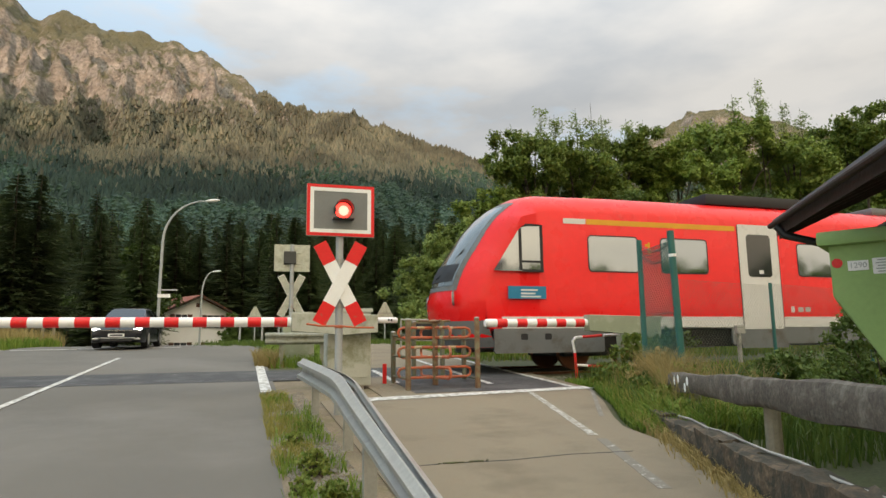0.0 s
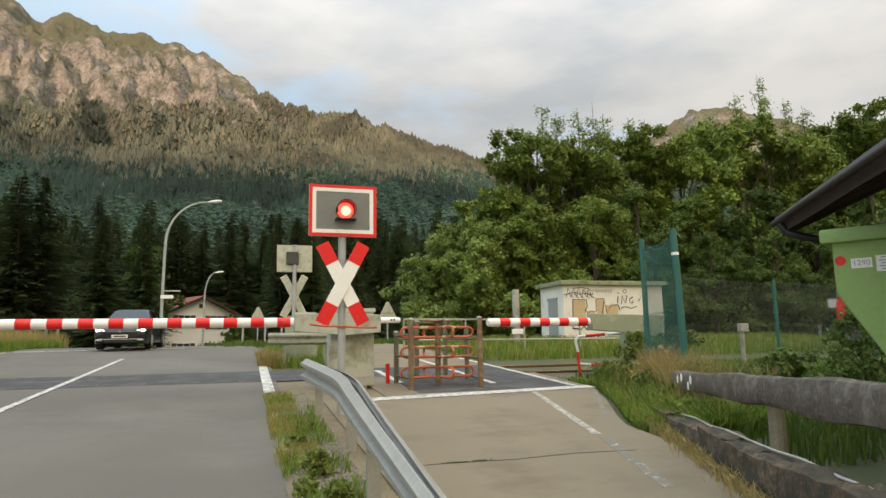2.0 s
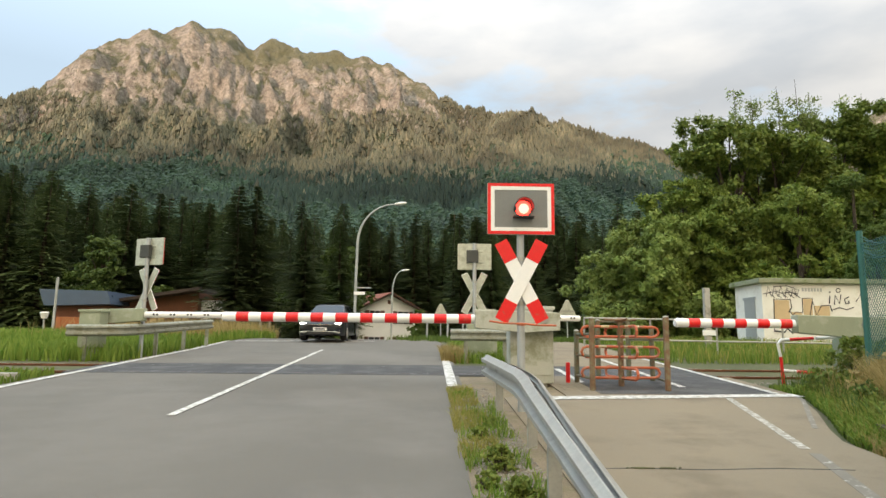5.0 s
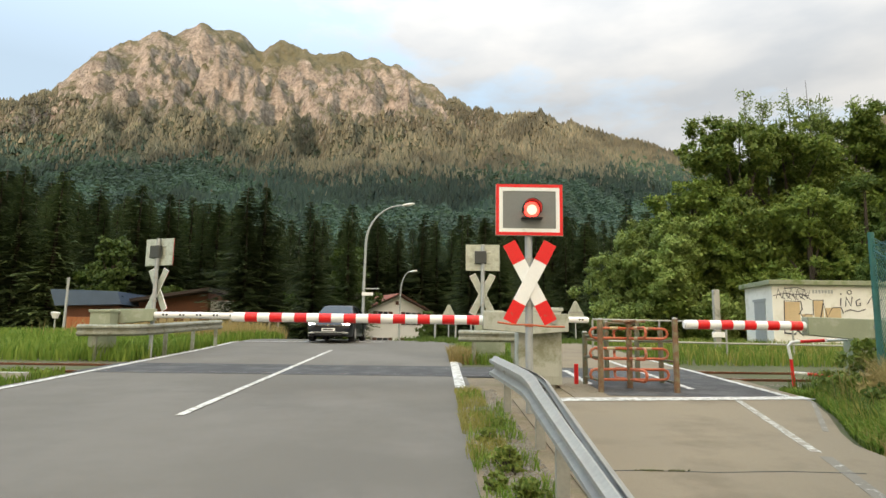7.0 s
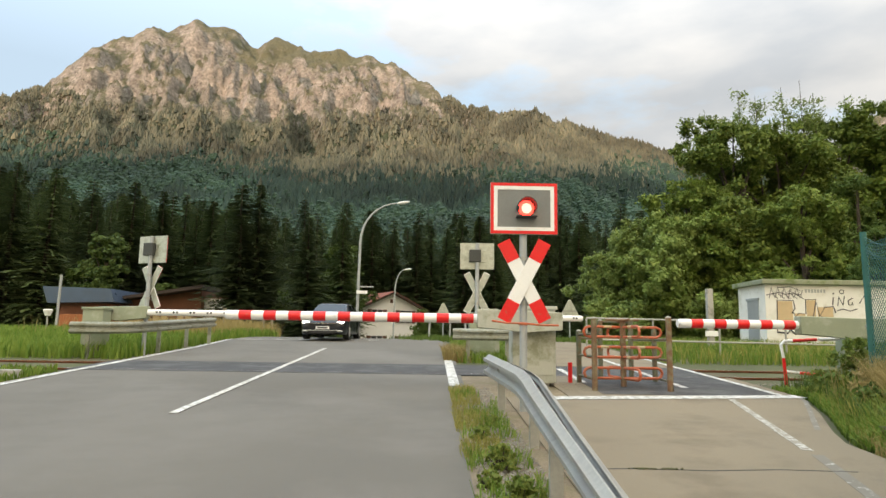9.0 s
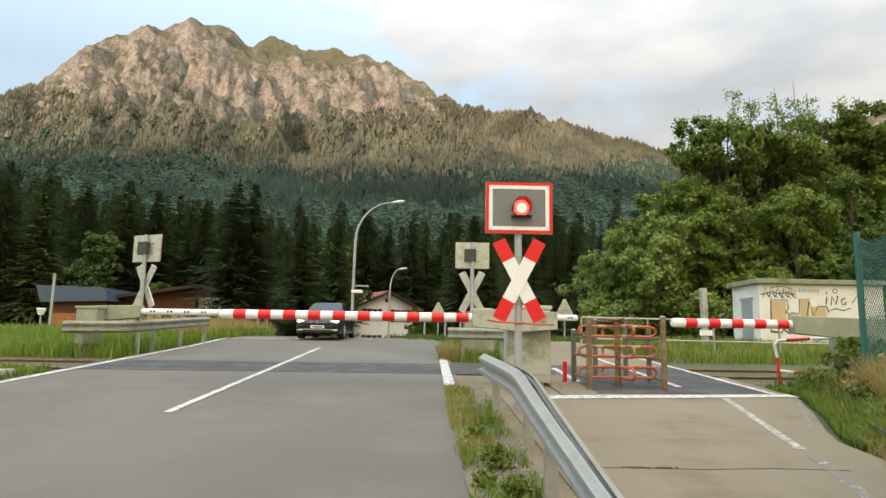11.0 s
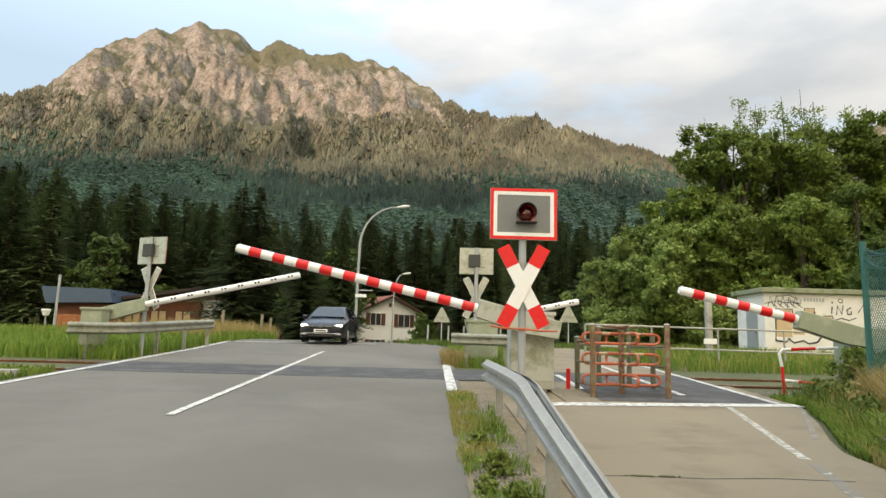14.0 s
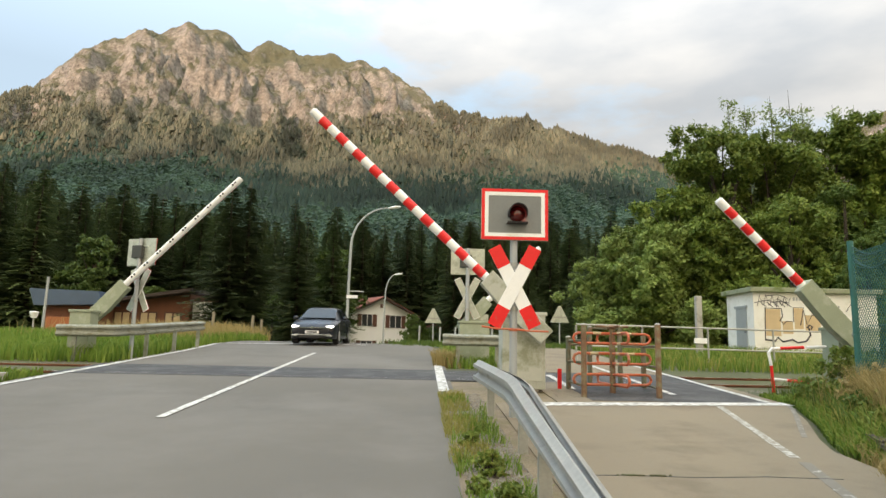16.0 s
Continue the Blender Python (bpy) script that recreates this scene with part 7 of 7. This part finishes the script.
blades("left_dry_meadow", 6000, lambda r: (-8.3 - abs(r.normal()) * 2.5, r.uniform(24, 36)), DRY, "yellow-brown seeding grass beside the road", 0.5, 1.1, 0.012, 0.4, 12)
blades("left_near_grass", 7000, lambda r: (-7.9 - abs(r.normal()) * 3, r.uniform(9, 14.0)), BLADES, "short green grass at the road side", 0.08, 0.25, 0.015, 0.6, 13)
blades("middle_grass", 4000, lambda r: (r.uniform(0.7, 2.8), r.uniform(17.3, 24)), BLADES, "green weeds behind the far guard rail", 0.1, 0.45, 0.014, 0.7, 14)
blades("middle_dry_grass", 1000, lambda r: (max(0.32, r.normal() * 0.2 + 0.6), r.uniform(17.4, 18.9)), DRY, "yellow weeds round the far sign", 0.15, 0.6, 0.010, 0.6, 15)
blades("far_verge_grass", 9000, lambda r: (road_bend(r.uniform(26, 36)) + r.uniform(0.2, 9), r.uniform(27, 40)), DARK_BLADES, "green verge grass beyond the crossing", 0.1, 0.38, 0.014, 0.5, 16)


def verge_gravel():
    rng = np.random.default_rng(17)
    v, f = [], []
    for i in range(5200):
        x, y = rng.uniform(0.42, 1.04), rng.uniform(1.5, 12.0)
        if i % 9 == 0:
            x, y = rng.uniform(2.4, 3.0), rng.uniform(11.6, 13.0)
        z = ground_z(0, y) - 0.012
        s = rng.uniform(0.006, 0.022)
        a = rng.uniform(0, 6.28)
        c, d = math.cos(a), math.sin(a)
        k = len(v)
        for p in ((-1, -1, 0), (1.2, -1, 0), (1, 1, 0), (-1, 0.8, 0), (-0.5, -0.4, 1), (0.5, 0.4, 0.9)):
            v.append((x + s * (c * p[0] - d * p[1]), y + s * (d * p[0] + c * p[1]), z + 0.01 + s * p[2]))
        f += [(k, k + 1, k + 5, k + 4), (k + 1, k + 2, k + 5), (k + 2, k + 3, k + 4, k + 5), (k + 3, k, k + 4)]
    tagged(raw("verge_stones", v, f, GRAVEL), "loose grey stones on the verge", "gravel", kind="stuff")
    strip("verge", lambda y: 0.30, lambda y: 1.30 if y < 10.9 else 2.35, -12, 13.9, VERGE, "stony earth verge between road and path", "verge", lift=-0.006, thick=0.02)


VERGE = mat("stony_earth", (0.215, 0.172, 0.115), 0.95, var=0.5, scale=2.5, bump=0.9, fine=45, dirt=(0.17, 0.15, 0.08), dirt_amount=0.5, dirt_scale=1.6)
verge_gravel()


def kerb():
    """Sunken kerb stones at the foot of the guard rail."""
    t = thing("kerb", pose(0, 0, 0), "sunken grey kerb stones in the verge", "kerb", kind="structure")
    y = 1.2
    while y < 5.6:
        part("kerb_stone_piece", box(bmesh.new(), (0.60, y, ground_z(0, y) - 0.2), (0.74, y + 0.94, ground_z(0, y) + 0.015), 0.015), CONCRETE, t)
        y += 0.97


kerb()


def shrub(x, y, z, r, n, label, mt, seed, leaf=0.05):
    t = thing("shrub", pose(x, y, z), label, "shrub", "shrubs by the barrier")
    v, f, C = crown_mesh(seed, r * 1.5, r, n, leaf)
    bm = bmesh.new()
    for c in C[::3]:
        tube(bm, [(0, 0, -0.1), (c[0] * 0.5, c[1] * 0.5, c[2] * 0.5), (c[0], c[1], c[2])], [0.012, 0.008, 0.004], 5)
    part("stems", bm, BARK, t, "thin stems")
    raw("leaf_mass", v, f, mt, t, "small dense leaves")


WEED = leaf_mat("weed_leaves", (0.12, 0.19, 0.035), (0.27, 0.30, 0.065), 0.1)
shrub(7.3, 11.0, 0.55, 0.75, 3000, "green weeds and brambles before the barrier drive", LEAVES, 201)
shrub(8.4, 11.3, 0.55, 0.8, 3000, "green weeds and brambles before the barrier drive", LEAVES_DARK, 202)
shrub(6.85, 9.75, 0.5, 0.6, 2600, "straw-coloured seeding weeds round the gate", DRY, 203)
shrub(6.5, 8.6, 0.45, 0.5, 2200, "leafy green weeds at the gate post", LEAVES, 204)
shrub(9.8, 6.9, 0.35, 1.0, 6000, "dark brambles behind the container", LEAVES_DARK, 205)
shrub(10.6, 8.6, 0.40, 1.2, 7000, "dark brambles behind the container", LEAVES_DARK, 207)
shrub(8.9, 6.4, 0.30, 0.8, 5000, "dark brambles behind the container", LEAVES_DARK, 208)
shrub(8.0, 8.2, 0.40, 0.6, 2600, "dark brambles behind the log rail", LEAVES_DARK, 206)
for k, (x, y, s) in enumerate(((5.75, 8.1, 0.32), (6.15, 9.1, 0.36), (5.5, 7.3, 0.26))):
    shrub(x, y, ground_z(x, y) - 0.05, s, 900, "leafy green weeds in the bank grass", (WEED, LEAVES_DARK, LEAVES)[k], 230 + k)
for k, (x, y, s) in enumerate(((0.66, 6.2, 0.17), (0.58, 7.5, 0.13), (0.72, 5.2, 0.16), (0.56, 4.1, 0.15), (0.78, 8.3, 0.12), (0.50, 5.6, 0.12))):
    shrub(x, y, ground_z(0, y) - 0.04, s, 900, "low broad-leaved weed on the verge", WEED, 220 + k, 0.026)
blades("rail_side_grass", 3500, lambda r: (r.uniform(6.5, 8.6), r.uniform(11.4, 12.6)), BLADES, "short grass before the rails", 0.06, 0.17, 0.011, 0.7, 31)


# ---- what moves ----
def motions():
    walk(train, [(k * 0.5, pose(4.3 + 6.38 * k * 0.5 + 0.10 * (k * 0.5) ** 2, TRACK_Y, RAIL_Z)) for k in range(33)])
    lift = ((0, 0), (12.9, 0), (13.0, 0.15), (13.3, 2.6), (13.5, 5.0), (14.0, 12.5), (14.5, 20.9), (15.0, 28.6), (15.5, 35.8), (16.0, 42.8))
    steep = ((0, 0), (12.9, 0), (13.0, 0.15), (13.3, 2.6), (13.5, 5.0), (14.0, 12.5), (14.5, 21.0), (15.0, 29.6), (15.5, 37.5), (16.0, 46.2))
    for arm, rows in ((arm_a, lift), (arm_b, steep), (arm_c, steep), (arm_d, steep)):
        walk(arm, [(t, pose(0, 0, 0, 0, a, 0)) for t, a in rows])
    # the added drum's turning imitates a flash a second; it stays dark when the barriers rise
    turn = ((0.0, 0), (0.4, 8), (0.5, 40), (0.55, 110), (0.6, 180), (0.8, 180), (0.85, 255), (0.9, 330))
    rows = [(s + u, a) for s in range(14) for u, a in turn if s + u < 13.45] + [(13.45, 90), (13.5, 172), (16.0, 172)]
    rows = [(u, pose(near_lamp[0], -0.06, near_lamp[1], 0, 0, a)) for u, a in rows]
    walk(near_stand_in, rows)


motions()
